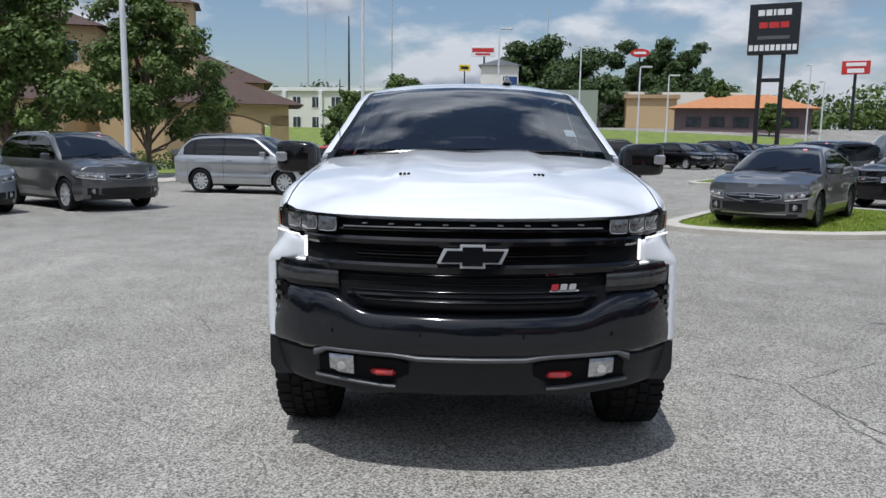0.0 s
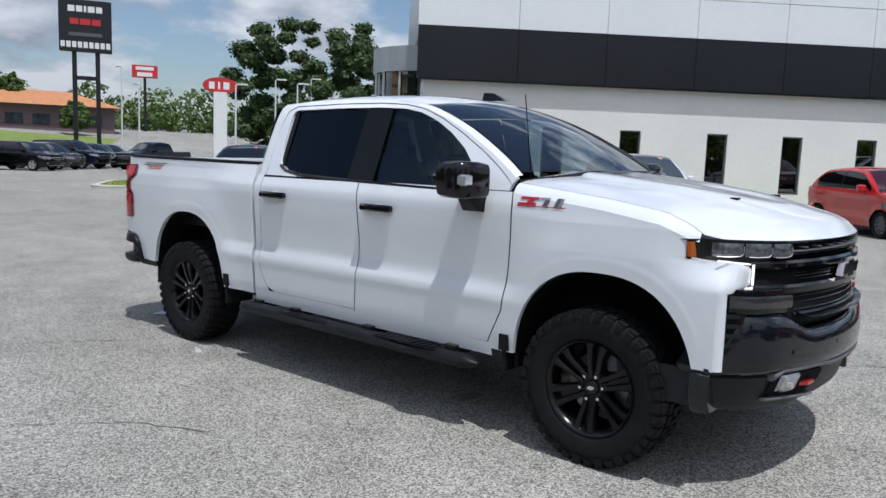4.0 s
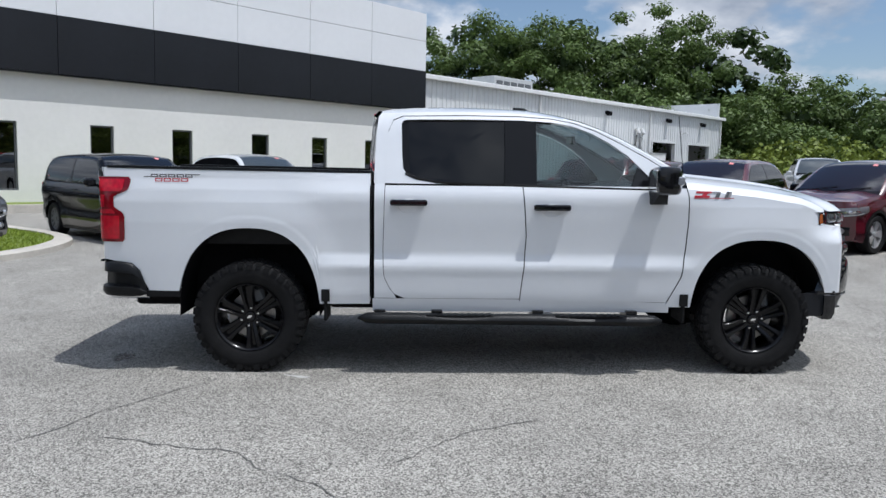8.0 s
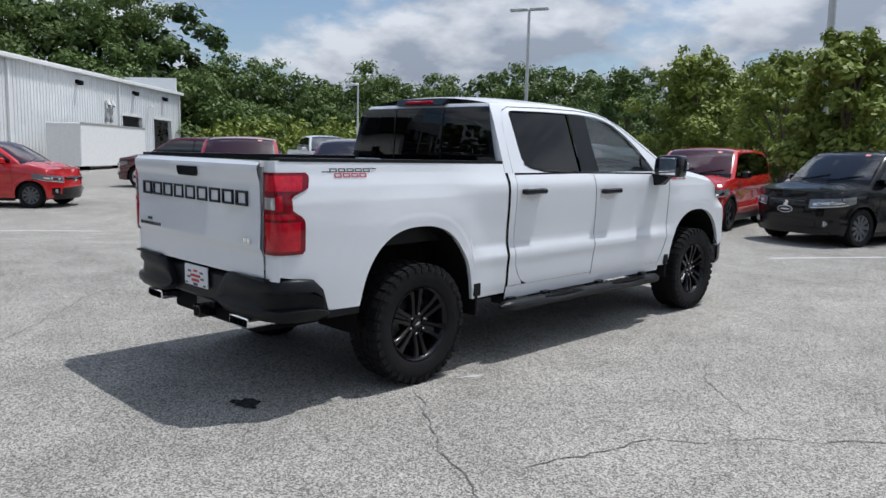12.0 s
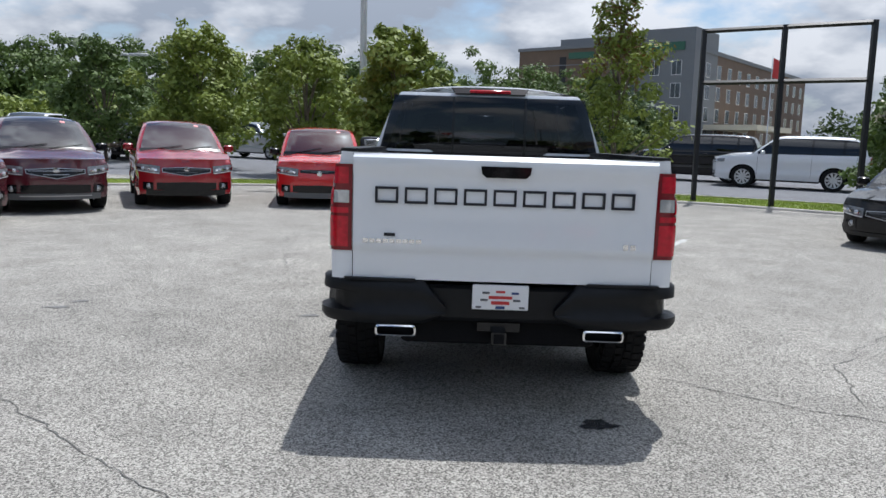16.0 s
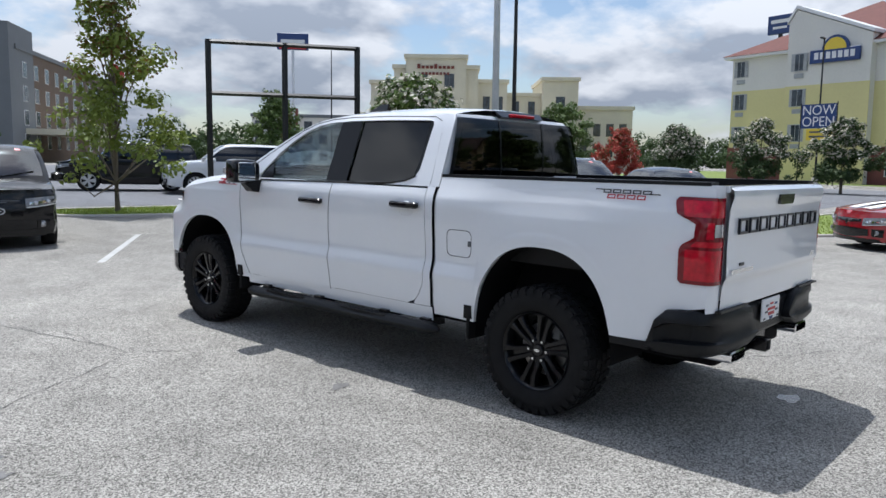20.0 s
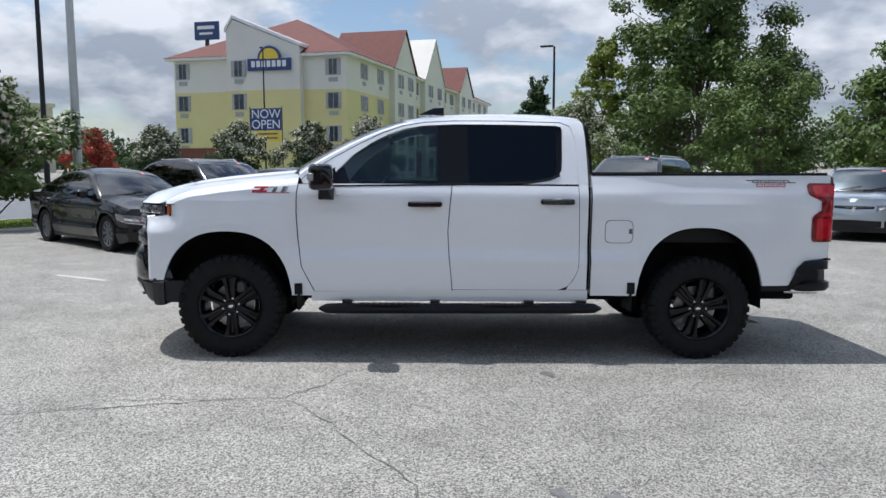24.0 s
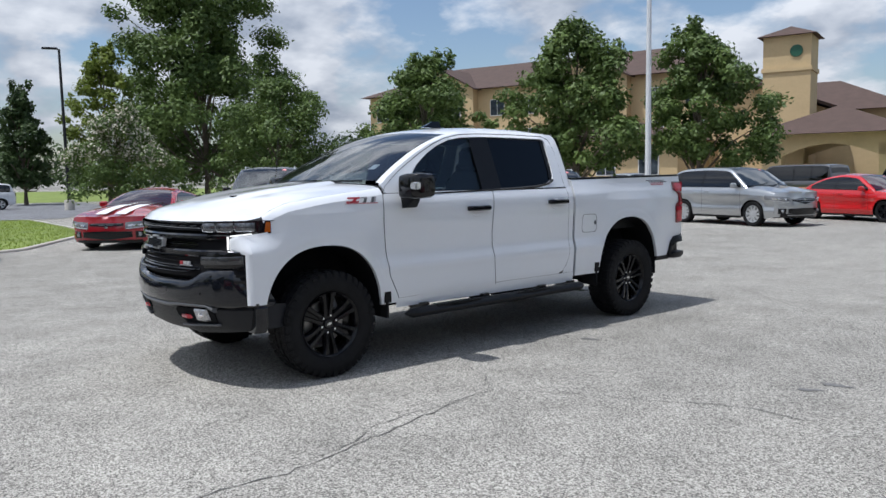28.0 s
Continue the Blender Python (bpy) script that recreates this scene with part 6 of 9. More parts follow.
pane([(0.012, 1.402), (0.0, 1.87), (-0.235, 1.864), (-0.228, 1.397)], -0.006, PILLARM, "pillar_trim", "black door pillar trim")
pane([(-0.925, 1.386), (-1.075, 1.382), (-1.115, 1.398), (-1.03, 1.50), (-0.985, 1.53)], -0.012, SATINB, "mirror_corner")
pane([(0.766, 1.50), (0.70, 1.452), (0.72, 1.462), (0.72, 1.858), (0.766, 1.858)], -0.014, PILLARM, "rear_pillar_trim")
s = Shape()
belt = [(0.74, 1.470), (0.66, 1.436), (0.5, 1.411), (0.2, 1.397), (-0.12, 1.390), (-0.6, 1.380), (-1.08, 1.373)]
s.loft([[(cab_x(z, y) + 0.006, y, z - 0.009) for y, z in belt], [(cab_x(z, y) + 0.008, y, z + 0.004) for y, z in belt], [(cab_x(z, y) - 0.01, y, z + 0.012) for y, z in belt]], close=False)
both("belt_moulding", s, SATINB, truck, "thin black belt moulding")
# seams of the door frames over the glass
for pl_ in ([(0.887, 1.385), (0.885, 1.55), (0.868, 1.78), (0.835, 1.865), (0.76, 1.896), (0.3, 1.906), (-0.12, 1.903)], [(-0.12, 1.903), (-0.35, 1.888), (-0.52, 1.856), (-0.68, 1.800), (-0.86, 1.712), (-1.06, 1.602), (-1.20, 1.515), (-1.30, 1.44), (-1.338, 1.385)]):
    s = Shape().loft([[(cab_x(z, y) + 0.0015, y, z - 0.003) for y, z in pl_], [(cab_x(z, y) + 0.0015, y, z + 0.003) for y, z in pl_]], close=False)
    both("door_seam", s, DARKIN, truck)


# roof and screens
def roof_edge(y):
    return tab(y, [(p[0], p[1]) for p in ROOFL[4:12][::-1]])
def roof(u, v):
    q = 2 * u - 1
    y = lerp(-0.44, 0.925, v)
    z0 = roof_edge(y)
    x0 = cab_x(z0, y)
    z = z0 + 0.062 * (1 - abs(q) ** 2.6) - 0.02 * (smooth((-0.2 - y) / 0.26) + smooth((y - 0.85) / 0.1)) * (1 - abs(q) ** 4) * 0.5
    return (q * x0, y - 0.09 * (1 - q * q) * smooth((0.0 - y) / 0.44), z)
part("roof", Shape().surf(roof, 28, 20), TRUCKW, truck)
def screen(u, v):
    q = 2 * u - 1
    ye = lerp(-1.30, -0.455, v)
    ze = tab(ye, [(p[0], p[1]) for p in ROOFL[7:16][::-1]])
    x = q * (cab_x(ze, ye) - 0.035)
    bow = 1 - abs(q) ** 2.2
    return (x, ye - (0.17 - 0.075 * v) * bow, ze + 0.008 + (0.012 + 0.03 * v) * bow)
part("windscreen", Shape().surf(screen, 24, 14), G_WS, truck, "lightly tinted windscreen", 60)
# black edge of the windscreen and A-pillar skins
for sg in (1, -1):
    s = Shape().surf(lambda u, v: (lambda p: (p[0] * 1.0, p[1] - 0.001, p[2] + 0.002))(screen(0.5 + sg * lerp(0.475, 0.502, u), v)), 2, 14)
    if sg < 0:
        s.f = [q[::-1] for q in s.f]
    part("screen_edge", s, SATINB, truck)
    def ap(u, v):
        ye = lerp(-1.33, -0.44, v)
        ze = tab(ye, [(p[0], p[1]) for p in ROOFL[7:16][::-1]])
        a, b = cab_x(ze, ye), cab_x(ze, ye) - 0.05
        return (sg * lerp(a, b, u), ye - 0.012 * u, ze + 0.014 * math.sin(u * 1.6))
    s = Shape().surf(ap, 4, 14)
    if sg < 0:
        s.f = [q[::-1] for q in s.f]
    part("pillar_skin", s, TRUCKW, truck)
s = Shape().surf(lambda u, v: (lambda p, q: (lerp(p[0], q[0], v), lerp(p[1], q[1], v), lerp(p[2], q[2], v)))(screen(u, 0.985), roof(u, 0)), 24, 2)
part("roof_front_edge", s, TRUCKW, truck)
s = Shape().surf(lambda u, v: (lambda p: (p[0] * 0.985, p[1] - 0.005 - 0.10 * v, p[2] - 0.014 - 0.055 * v - 0.03 * abs(2 * u - 1) ** 3))(screen(u, 0.0)), 24, 2)
s.f = [q[::-1] for q in s.f]
part("cowl", s, BLACKPL, truck)
for x0, x1 in ((-0.65, -0.02), (0.05, 0.70)):
    part("wiper", Shape().tube([(x0, -1.40, 1.462), (lerp(x0, x1, 0.5), -1.44, 1.490), (x1, -1.37, 1.492)], 0.009, 5), SATINB, truck)
# back of the cab
def cab_back(u, v):
    q = 2 * u - 1
    z = lerp(0.56, 1.918, v)
    y = tab(z, [(0.5, 0.985), (1.40, 0.985), (1.6, 0.978), (1.88, 0.955), (1.918, 0.93)]) + 0.03 * (1 - q ** 4) * smooth((z - 1.3) / 0.2)
    x = cab_x(z, 0.97) if z > 1.38 else body_x(0.95, z)
    return (q * (x - 0.003), y, z)
s = Shape().surf(cab_back, 20, 40)
hole = lambda p: abs(p[0]) < lerp(0.845, 0.735, (p[2] - 1.46) / 0.42) and 1.465 < p[2] < 1.875
s.f = [q[::-1] for q in s.f if not all(hole(s.v[i]) for i in q)]
part("cab_back_panel", s, TRUCKW, truck)
def rw_(u, v):
    z = lerp(1.445, 1.892, v)
    q = 2 * u - 1
    return (q * lerp(0.862, 0.742, v), cab_back(0.5, (z - 0.56) / 1.358)[1] + 0.014 - 0.018 * abs(q) ** 3, z)
s = Shape().surf(rw_, 12, 6)
s.f = [q[::-1] for q in s.f]
rg = part("rear_window", s, G_DARK, truck, "dark tinted rear window", 60)
for x in (-0.28, 0.28):
    s = Shape().surf(lambda u, v: (lambda p: (x + (u - 0.5) * 0.02, p[1] + 0.004, p[2]))(rw_(0.5 + x / 1.6, v)), 1, 6)
    s.f = [q[::-1] for q in s.f]
    part("window_divider", s, SATINB, rg)
s = Shape()
s.slab([(-0.30, 0.93, 1.95), (0.30, 0.93, 1.95), (0.27, 0.98, 1.905), (-0.27, 0.98, 1.905)], (0, 0.03, 0.012))
ch = part("high_brake_lamp", s, GLOSSB, truck, "black housing of the high brake lamp")
part("brake_lens", Shape().box(-0.16, 0.16, 0.985, 1.012, 1.918, 1.945, 0.008), REDLAMP, ch)
s = Shape().loft([[(-0.03, -0.10, 1.985), (0.03, -0.10, 1.985), (0.03, 0.12, 1.985), (-0.03, 0.12, 1.985)], [(-0.006, 0.03, 2.045), (0.006, 0.03, 2.045), (0.006, 0.12, 2.05), (-0.006, 0.12, 2.05)]], cap=True)
s.mapped(lambda x, y, z: (x + 0.28, y - 0.30, z - 0.008))
part("roof_antenna", s, GLOSSB, truck, "black shark-fin antenna")
part("mast_antenna", Shape().tube([(-0.80, -1.36, 1.42), (-0.805, -1.30, 1.92)], 0.003, 5), SATINB, truck)

# cargo bed
def bed_low(y):
    z = arch_z(y, RA, 0.515, 0.655)
    b = 0.51 if y < RA else tab(y, [(2.38, 0.60), (2.60, 0.60), (2.68, 0.74), (2.78, 0.80), (2.93, 0.83)])
    return max(z, b)
def bed_high(y):
    return tab(y, [(0.99, 1.472), (2.93, 1.492)])
by = spaced(0.996, 2.925, 90, [RA + 0.515 * q for q in QS])
both("bed_side", columns(by, bed_low, bed_high, 54), TRUCKW, truck)
cap_ = Shape().loft([[(body_x(y, 1.47) + 0.002, y, bed_high(y) - 0.004), (body_x(y, 1.47) - 0.0, y, bed_high(y) + 0.016), (0.80, y, bed_high(y) + 0.016), (0.80, y, bed_high(y) - 0.03)] for y in np.linspace(0.995, 2.90, 12)], cap=True)
both("bed_rail_cap", cap_, BLACKPL, truck, "black plastic bed rail cap")
prof = [(-0.80, 1.46), (-0.785, 1.46), (-0.785, 0.95)]
for i in range(13):
    prof += [(-0.74 + i * 0.12, 0.95), (-0.735 + i * 0.12, 0.962), (-0.685 + i * 0.12, 0.962), (-0.68 + i * 0.12, 0.95)]
prof += [(0.785, 0.95), (0.785, 1.46), (0.80, 1.46), (0.80, 0.93), (-0.80, 0.93)]
part("bed_liner", Shape().loft([[(x, y, z) for x, z in prof] for y in (1.03, 2.90)], cap=True), BLACKPL, truck, "black bed liner")
part("bed_liner_front", Shape().box(-0.80, 0.80, 1.02, 1.03, 0.95, 1.455), BLACKPL, truck)
for sg in (1, -1):
    part("wheel_house", Shape().box(sg * 0.67 - 0.12, sg * 0.67 + 0.12, RA - 0.45, RA + 0.45, 0.95, 1.10, 0.06), BLACKPL, truck)
bwall = Shape().box(-0.90, 0.90, 0.992, 1.02, 0.52, 1.474)
part("bed_front_wall", bwall, TRUCKW, truck)
fd = rounded([(1.10, 0.935), (1.325, 0.935), (1.325, 1.12), (1.10, 1.12)], 0.05)
s = Shape().loft([[(body_x(y, z) + 0.0025, y, z) for y, z in fd], [(body_x(y, z) + 0.0025, 1.2125 + (y - 1.2125) * 0.955, 1.0275 + (z - 1.0275) * 0.95) for y, z in fd]])
part("fuel_door_seam", s, GREYM, truck)
part("fuel_door_notch", Shape().box(body_x(1.31, 1.03) - 0.004, body_x(1.31, 1.03) + 0.003, 1.292, 1.318, 1.012, 1.05), GREYM, truck)


# tailgate and tail lamps
def gate_y(z):
    return tab(z, [(0.80, 2.955), (0.955, 2.962), (0.985, 2.982), (1.15, 2.975), (1.36, 2.978), (1.43, 2.998), (1.475, 2.992), (1.488, 2.965)])
s = Shape().surf(lambda u, v: (lambda z, x: (x, gate_y(z) + 0.012 * (1 - (x / 0.82) ** 2), z))(lerp(0.805, 1.488, v), lerp(-0.815, 0.815, u)), 16, 30)
s.f = [q[::-1] for q in s.f]
o = len(s.v)
s.box(-0.80, 0.80, 2.885, 2.95, 0.86, 1.472)
s.box(-0.812, 0.812, 2.90, 2.972, 1.455, 1.4895)
tg = part("tailgate", s, TRUCKW, truck)
hb = Shape().slab([(-0.135, 2.992, 1.436), (0.135, 2.992, 1.436), (0.128, 2.992, 1.395), (0.105, 2.992, 1.376), (-0.105, 2.992, 1.376), (-0.128, 2.992, 1.395)][::-1], (0, 0.024, 0))
part("tailgate_handle", hb, GLOSSB, tg, "black tailgate handle")
GRAPH = mat("badge_graphite", (0.012, 0.014, 0.022), 0.3, 0.2, var=0.05)
for i in range(9):
    xc = 0.69 - 0.056 - i * 0.1585
    q, yg = Shape(), gate_y(1.26)
    for xa, xb, za, zb_ in ((-0.062, 0.062, 1.224, 1.2375), (-0.062, 0.062, 1.2985, 1.312), (-0.062, -0.049, 1.2375, 1.2985), (0.049, 0.062, 1.2375, 1.2985)):
        q.box(xc + xa, xc + xb, yg + 0.006, yg + 0.020, za, zb_)
    part("badge_bar", q, GRAPH, tg, smooth=0)
for i in range(9):
    xc = 0.76 - i * 0.036
    part("badge_bar", Shape().box(xc - 0.029, xc, gate_y(1.02) + 0.004, gate_y(1.02) + 0.011, 1.008, 1.030), CHROME, tg, smooth=0)
part("badge_bar", Shape().box(0.585, 0.645, gate_y(1.06) + 0.004, gate_y(1.06) + 0.012, 1.045, 1.062), GRAPH, tg, smooth=0)
for x in (-0.66, -0.70):
    part("badge_bar", Shape().box(x - 0.016, x + 0.012, gate_y(1.02) + 0.004, gate_y(1.02) + 0.010, 1.008, 1.036), CHROME, tg, smooth=0)
def lamp_side(z):
    return tab(z, [(0.955, 2.785), (0.97, 2.768), (1.145, 2.765), (1.17, 2.782), (1.205, 2.842), (1.285, 2.846), (1.33, 2.738), (1.40, 2.720), (1.418, 2.726), (1.425, 2.74)])
def tail_lamp(u, v):
    z = lerp(0.955, 1.425, v)
    y0 = lamp_side(z)
    path = [(body_x(y0, z) + 0.006, y0), (body_x(2.86, z) + 0.010, lerp(y0, 2.925, 0.6)), (body_x(2.9, z) + 0.002, 2.925), (0.915, 2.952), (0.87, 2.958), (0.822, 2.958)]
    k = u * 5
    i = min(4, int(k))
    return (lerp(path[i][0], path[i + 1][0], k - i), lerp(path[i][1], path[i + 1][1], k - i), z)
s = Shape().surf(tail_lamp, 10, 26)
s.f = [q[::-1] for q in s.f]
REDDARK = mat("red_lamp_edge", (0.17, 0.003, 0.009), 0.12, var=0.2, scale=40, coat=0.4, spec=0.3)
tl = both("tail_lamp", s, REDDARK, truck, "red tail lamp with dark edges and a clear window", 50)
for u0, u1, v0, v1 in ((0.07, 0.93, 0.045, 0.40), (0.12, 0.93, 0.435, 0.50), (0.30, 0.52, 0.53, 0.72), (0.07, 0.93, 0.775, 0.965)):
    ls = Shape().surf(lambda u, v: (lambda p: (p[0] + 0.004, p[1] + 0.003, p[2]))(tail_lamp(lerp(u0, u1, u), lerp(v0, v1, v))), 12, 8)
    ls.f = [q[::-1] for q in ls.f]
    for i, o in enumerate(tl):
        part("lamp_lens", ls if i == 0 else ls.mirrored(), REDLAMP, o, smooth=60)
s = Shape().surf(lambda u, v: (lambda p: (p[0] + 0.003, p[1] + 0.004, p[2]))(tail_lamp(lerp(0.54, 0.94, u), lerp(0.555, 0.70, v))), 5, 4)
s.f = [q[::-1] for q in s.f]
for i, o in enumerate(tl):
    part("reversing_lamp", s if i == 0 else s.mirrored(), CLEARL, o)
corner = Shape().surf(lambda u, v: (lambda z: (lerp(0.82, body_x(2.925, z), u), lerp(2.95, 2.925, u ** 3), z))(lerp(0.80, 1.49, v)), 6, 14)
corner.f = [q for q in corner.f]
both("bed_corner", corner, TRUCKW, truck)

# rear bumper
def rb_y(x):
    return 3.035 - 0.05 * (x / 0.9) ** 2 - 0.10 * max(0, (abs(x) - 0.82) / 0.2) ** 2
def rear_strip(x0, x1, zl, zt, off, depth, n=10, in_=0.0):
    """A bumper piece between two edges, closed round."""
    loops = []
    for k in range(n + 1):
        x = lerp(x0, x1, k / n)
        a, b = zl(x) if callable(zl) else zl, zt(x) if callable(zt) else zt
        y = rb_y(x) + off
        loops.append([(x, y - depth, a), (x, y - 0.015, a), (x, y, a + 0.02), (x, y - in_, b - 0.02), (x, y - 0.02 - in_, b), (x, y - depth, b)])
    return Shape().loft(loops, cap=True)
rbump = part("rear_bumper", rear_strip(-0.90, 0.90, lambda x: 0.575, lambda x: 0.775, -0.09, 0.16, 20), BLACKPL, truck, "black plastic step bumper", fix=True)
for sg in (1, -1):
    SW = [(0.30, 3.005), (0.42, 3.008), (0.60, 3.000), (0.76, 2.988), (0.86, 2.972), (0.93, 2.948), (0.975, 2.912), (0.998, 2.865), (1.008, 2.80), (1.008, 2.72), (1.000, 2.655), (0.985, 2.612)]
    ZT = [0.66, 0.798, 0.802, 0.804, 0.806, 0.808, 0.810, 0.812, 0.810, 0.800, 0.745, 0.63]
    ZB = [0.62, 0.565, 0.556, 0.556, 0.558, 0.560, 0.562, 0.562, 0.560, 0.558, 0.560, 0.575]
    PK = (0, 0, 0, 0, 0.25, 1, 1, 1, 1, 0.9, 0, 0)
    loops = []
    for k, (x, y) in enumerate(SW):
        (xa, ya), (xb, yb) = SW[max(0, k - 1)], SW[min(len(SW) - 1, k + 1)]
        n = Vector((-(yb - ya), xb - xa)).normalized()
        zb_, zt_ = ZB[k], ZT[k]
        h_ = zt_ - zb_
        loops.append([(x - n.x * o, y - n.y * o, z) for o, z in ((0.13, zb_), (0.02, zb_), (0.0, zb_ + 0.12 * h_), (0.002, zb_ + 0.27 * h_), (0.012 + 0.06 * PK[k], zb_ + 0.31 * h_), (0.016 + 0.06 * PK[k], zb_ + 0.66 * h_), (0.014, zb_ + 0.71 * h_), (0.018, zt_ - 0.05 * h_), (0.034, zt_), (0.13, zt_))])
    s = Shape().loft(loops, cap=True)
    bc_ = part("bumper_corner", s if sg > 0 else s.mirrored(), BLACKPL, rbump, smooth=50, fix=True)
    for k in range(7):
        rb_ = Shape().box(0.47, 0.86, 2.895 + k * 0.014, 2.902 + k * 0.014, 0.798, 0.8115)
        part("step_rib", rb_ if sg > 0 else rb_.mirrored(), BLACKPL, bc_, smooth=0)
    ex = Shape()
    rec = rounded([(0.46, 0.49), (0.685, 0.49), (0.685, 0.552), (0.46, 0.552)], 0.02, 3)
    cx_, cz_ = 0.5725, 0.521
    inn_ = [(cx_ + (x - cx_) * 0.90, cz_ + (z - cz_) * 0.74) for x, z in rec]
    ex.loft([[(x, 2.70, z) for x, z in rec], [(x, 2.985, z) for x, z in rec], [(x, 2.99, z) for x, z in inn_], [(x, 2.85, z) for x, z in inn_]])
    part("exhaust_tip", ex if sg > 0 else ex.mirrored(), CHROME, truck, "chrome rectangular exhaust tip", fix=True)
    bb = Shape().box(cx_ - 0.10, cx_ + 0.10, 2.90, 2.91, 0.495, 0.547)
    part("exhaust_bore", bb if sg > 0 else bb.mirrored(), DARKIN, truck)
plate = part("tail_plate", Shape().box(-0.155, 0.155, 2.955, 2.968, 0.650, 0.79, 0.006), SIGNW, rbump, "white dealer plate with small coloured marks")
for i, (x, z, w, h, m_) in enumerate(((0, 0.72, 0.13, 0.016, SIGNR), (0, 0.69, 0.10, 0.018, SIGNR), (0.09, 0.705, 0.04, 0.012, GREYM), (-0.09, 0.705, 0.04, 0.012, GREYM), (0, 0.752, 0.05, 0.012, SIGNR), (-0.08, 0.745, 0.04, 0.012, SIGNBLUE), (0.08, 0.745, 0.04, 0.012, GREYM), (0, 0.664, 0.05, 0.016, SIGNBLUE), (0.12, 0.665, 0.03, 0.01, GREYM), (-0.12, 0.665, 0.03, 0.01, GREYM))):
    part("plate_bar", Shape().box(x - w / 2, x + w / 2, 2.9685, 2.972, z - h / 2, z + h / 2), m_, plate, smooth=0)
hit = Shape().box(-0.042, 0.042, 2.80, 2.97, 0.445, 0.525, 0.006).box(-0.12, 0.12, 2.80, 2.90, 0.51, 0.56)
part("tow_hitch", hit, SATINB, truck, "black tow hitch receiver")
part("hitch_mouth", Shape().box(-0.028, 0.028, 2.968, 2.973, 0.458, 0.512), DARKIN, truck)


# front face
FOGM = mat('fog_lens', (0.45, 0.455, 0.465), 0.1, 0.4, var=0.5, scale=45, coat=1.0)
RIMB = mat('rim_black', (0.005, 0.005, 0.006), 0.2, var=0.1, spec=0.3)
SMOKED = mat('smoked_lens', (0.028, 0.029, 0.031), 0.12, var=0.3, scale=25, coat=0.6)
LENSD = mat('lamp_dark', (0.12, 0.125, 0.135), 0.08, 0.5, var=0.75, scale=55, coat=0.8)
def fy(x, z=1.0):
    """The front face's plan line, further forward at the bumper."""
    a = abs(x)
    y = -2.80 + 0.30 * a * a + 0.22 * max(0, (a - 0.6) / 0.35) ** 2
    b = -2.85 + 0.27 * a * a + 0.14 * max(0, (a - 0.7) / 0.3) ** 2.2
    return lerp(y, b, smooth((0.90 - z) / 0.06)) + 0.05 * smooth((0.62 - z) / 0.2)
def front_strip(x0, x1, zl, zt, off=0.0, depth=0.08, n=16, round_=0.012):
    loops = []
    for k in range(n + 1):
        x = lerp(x0, x1, k / n)
        a, b = zl(x) if callable(zl) else zl, zt(x) if callable(zt) else zt
        rr = min(round_, (b - a) * 0.35)
        ys = [fy(x, z) - off for z in (a, a + rr, b - rr, b)]
        loops.append([(x, max(ys[0], ys[3]) + depth, a), (x, ys[0] + rr, a), (x, ys[1], a + rr), (x, ys[2], b - rr), (x, ys[3] + rr, b), (x, max(ys[0], ys[3]) + depth, b)])
    return Shape().loft([lp[::-1] for lp in loops], cap=True)
F = lambda *a, **k: front_strip(*a, **k)
face_ = part("front_face", F(-0.84, 0.84, 0.80, lambda x: tab(abs(x), [(0, 1.20), (0.6, 1.212), (0.84, 1.218)]), -0.05, 0.10, 24), DARKIN, truck, "black front grille surround", fix=True)
top_ = lambda x: tab(abs(x), [(0, 1.205), (0.55, 1.213), (0.62, 1.215)])
part("grille_bar", F(-0.60, 0.60, lambda x: 1.150 - 0.01 * abs(x), lambda x: 1.168 - 0.008 * abs(x), 0.002, n=20), GLOSSB, face_, fix=True)
part("grille_accent", F(-0.58, 0.58, lambda x: 1.168 - 0.008 * abs(x), lambda x: 1.173 - 0.008 * abs(x), 0.004, 0.03, n=20), GREYM, face_, "thin bright grille accent", fix=True)
part("grille_bar", F(-0.78, 0.78, lambda x: 1.082, lambda x: 1.125, 0.012, n=24), GLOSSB, face_, fix=True)
part("grille_bar", F(-0.78, 0.78, 0.960, 1.010, 0.014, n=24), GLOSSB, face_, fix=True)
for z in (1.045,):
    part("grille_slat", F(-0.52, 0.52, z - 0.012, z + 0.012, -0.02, n=18), SATINB, face_, fix=True)
for z in (0.935, 0.905, 0.872):
    part("grille_slat", F(-0.56, 0.56, z - 0.008, z + 0.008, -0.018, n=18), SATINB, face_, fix=True)
for i in range(9):
    x = -0.48 + i * 0.12
    part("grille_stud", Shape().box(x - 0.012, x + 0.012, fy(x) - 0.004, fy(x) + 0.04, 1.179, 1.184, 0.002), GREYM, face_)
part("grille_accent", F(-0.35, 0.06, 0.852, 0.857, -0.005, 0.02, n=8), SATINB, face_, fix=True)
BADGER = mat("badge_red", (0.42, 0.03, 0.04), 0.35, var=0.1, scale=30)
gb = part("grille_badge", F(0.345, 0.475, 0.889, 0.895, 0.006, 0.02, n=4), ALLOY, face_, "small red and silver grille badge", fix=True)
for k, m_ in enumerate((BADGER, ALLOY, ALLOY)):
    x0 = 0.36 + k * 0.04
    part("badge_stroke", Shape().slab([(x, fy(x) - 0.012, z) for x, z in ((x0 - 0.012, 0.898), (x0 + 0.018, 0.898), (x0 + 0.024, 0.922), (x0 - 0.006, 0.922))], (0, 0.012, 0)), m_, gb, smooth=0)
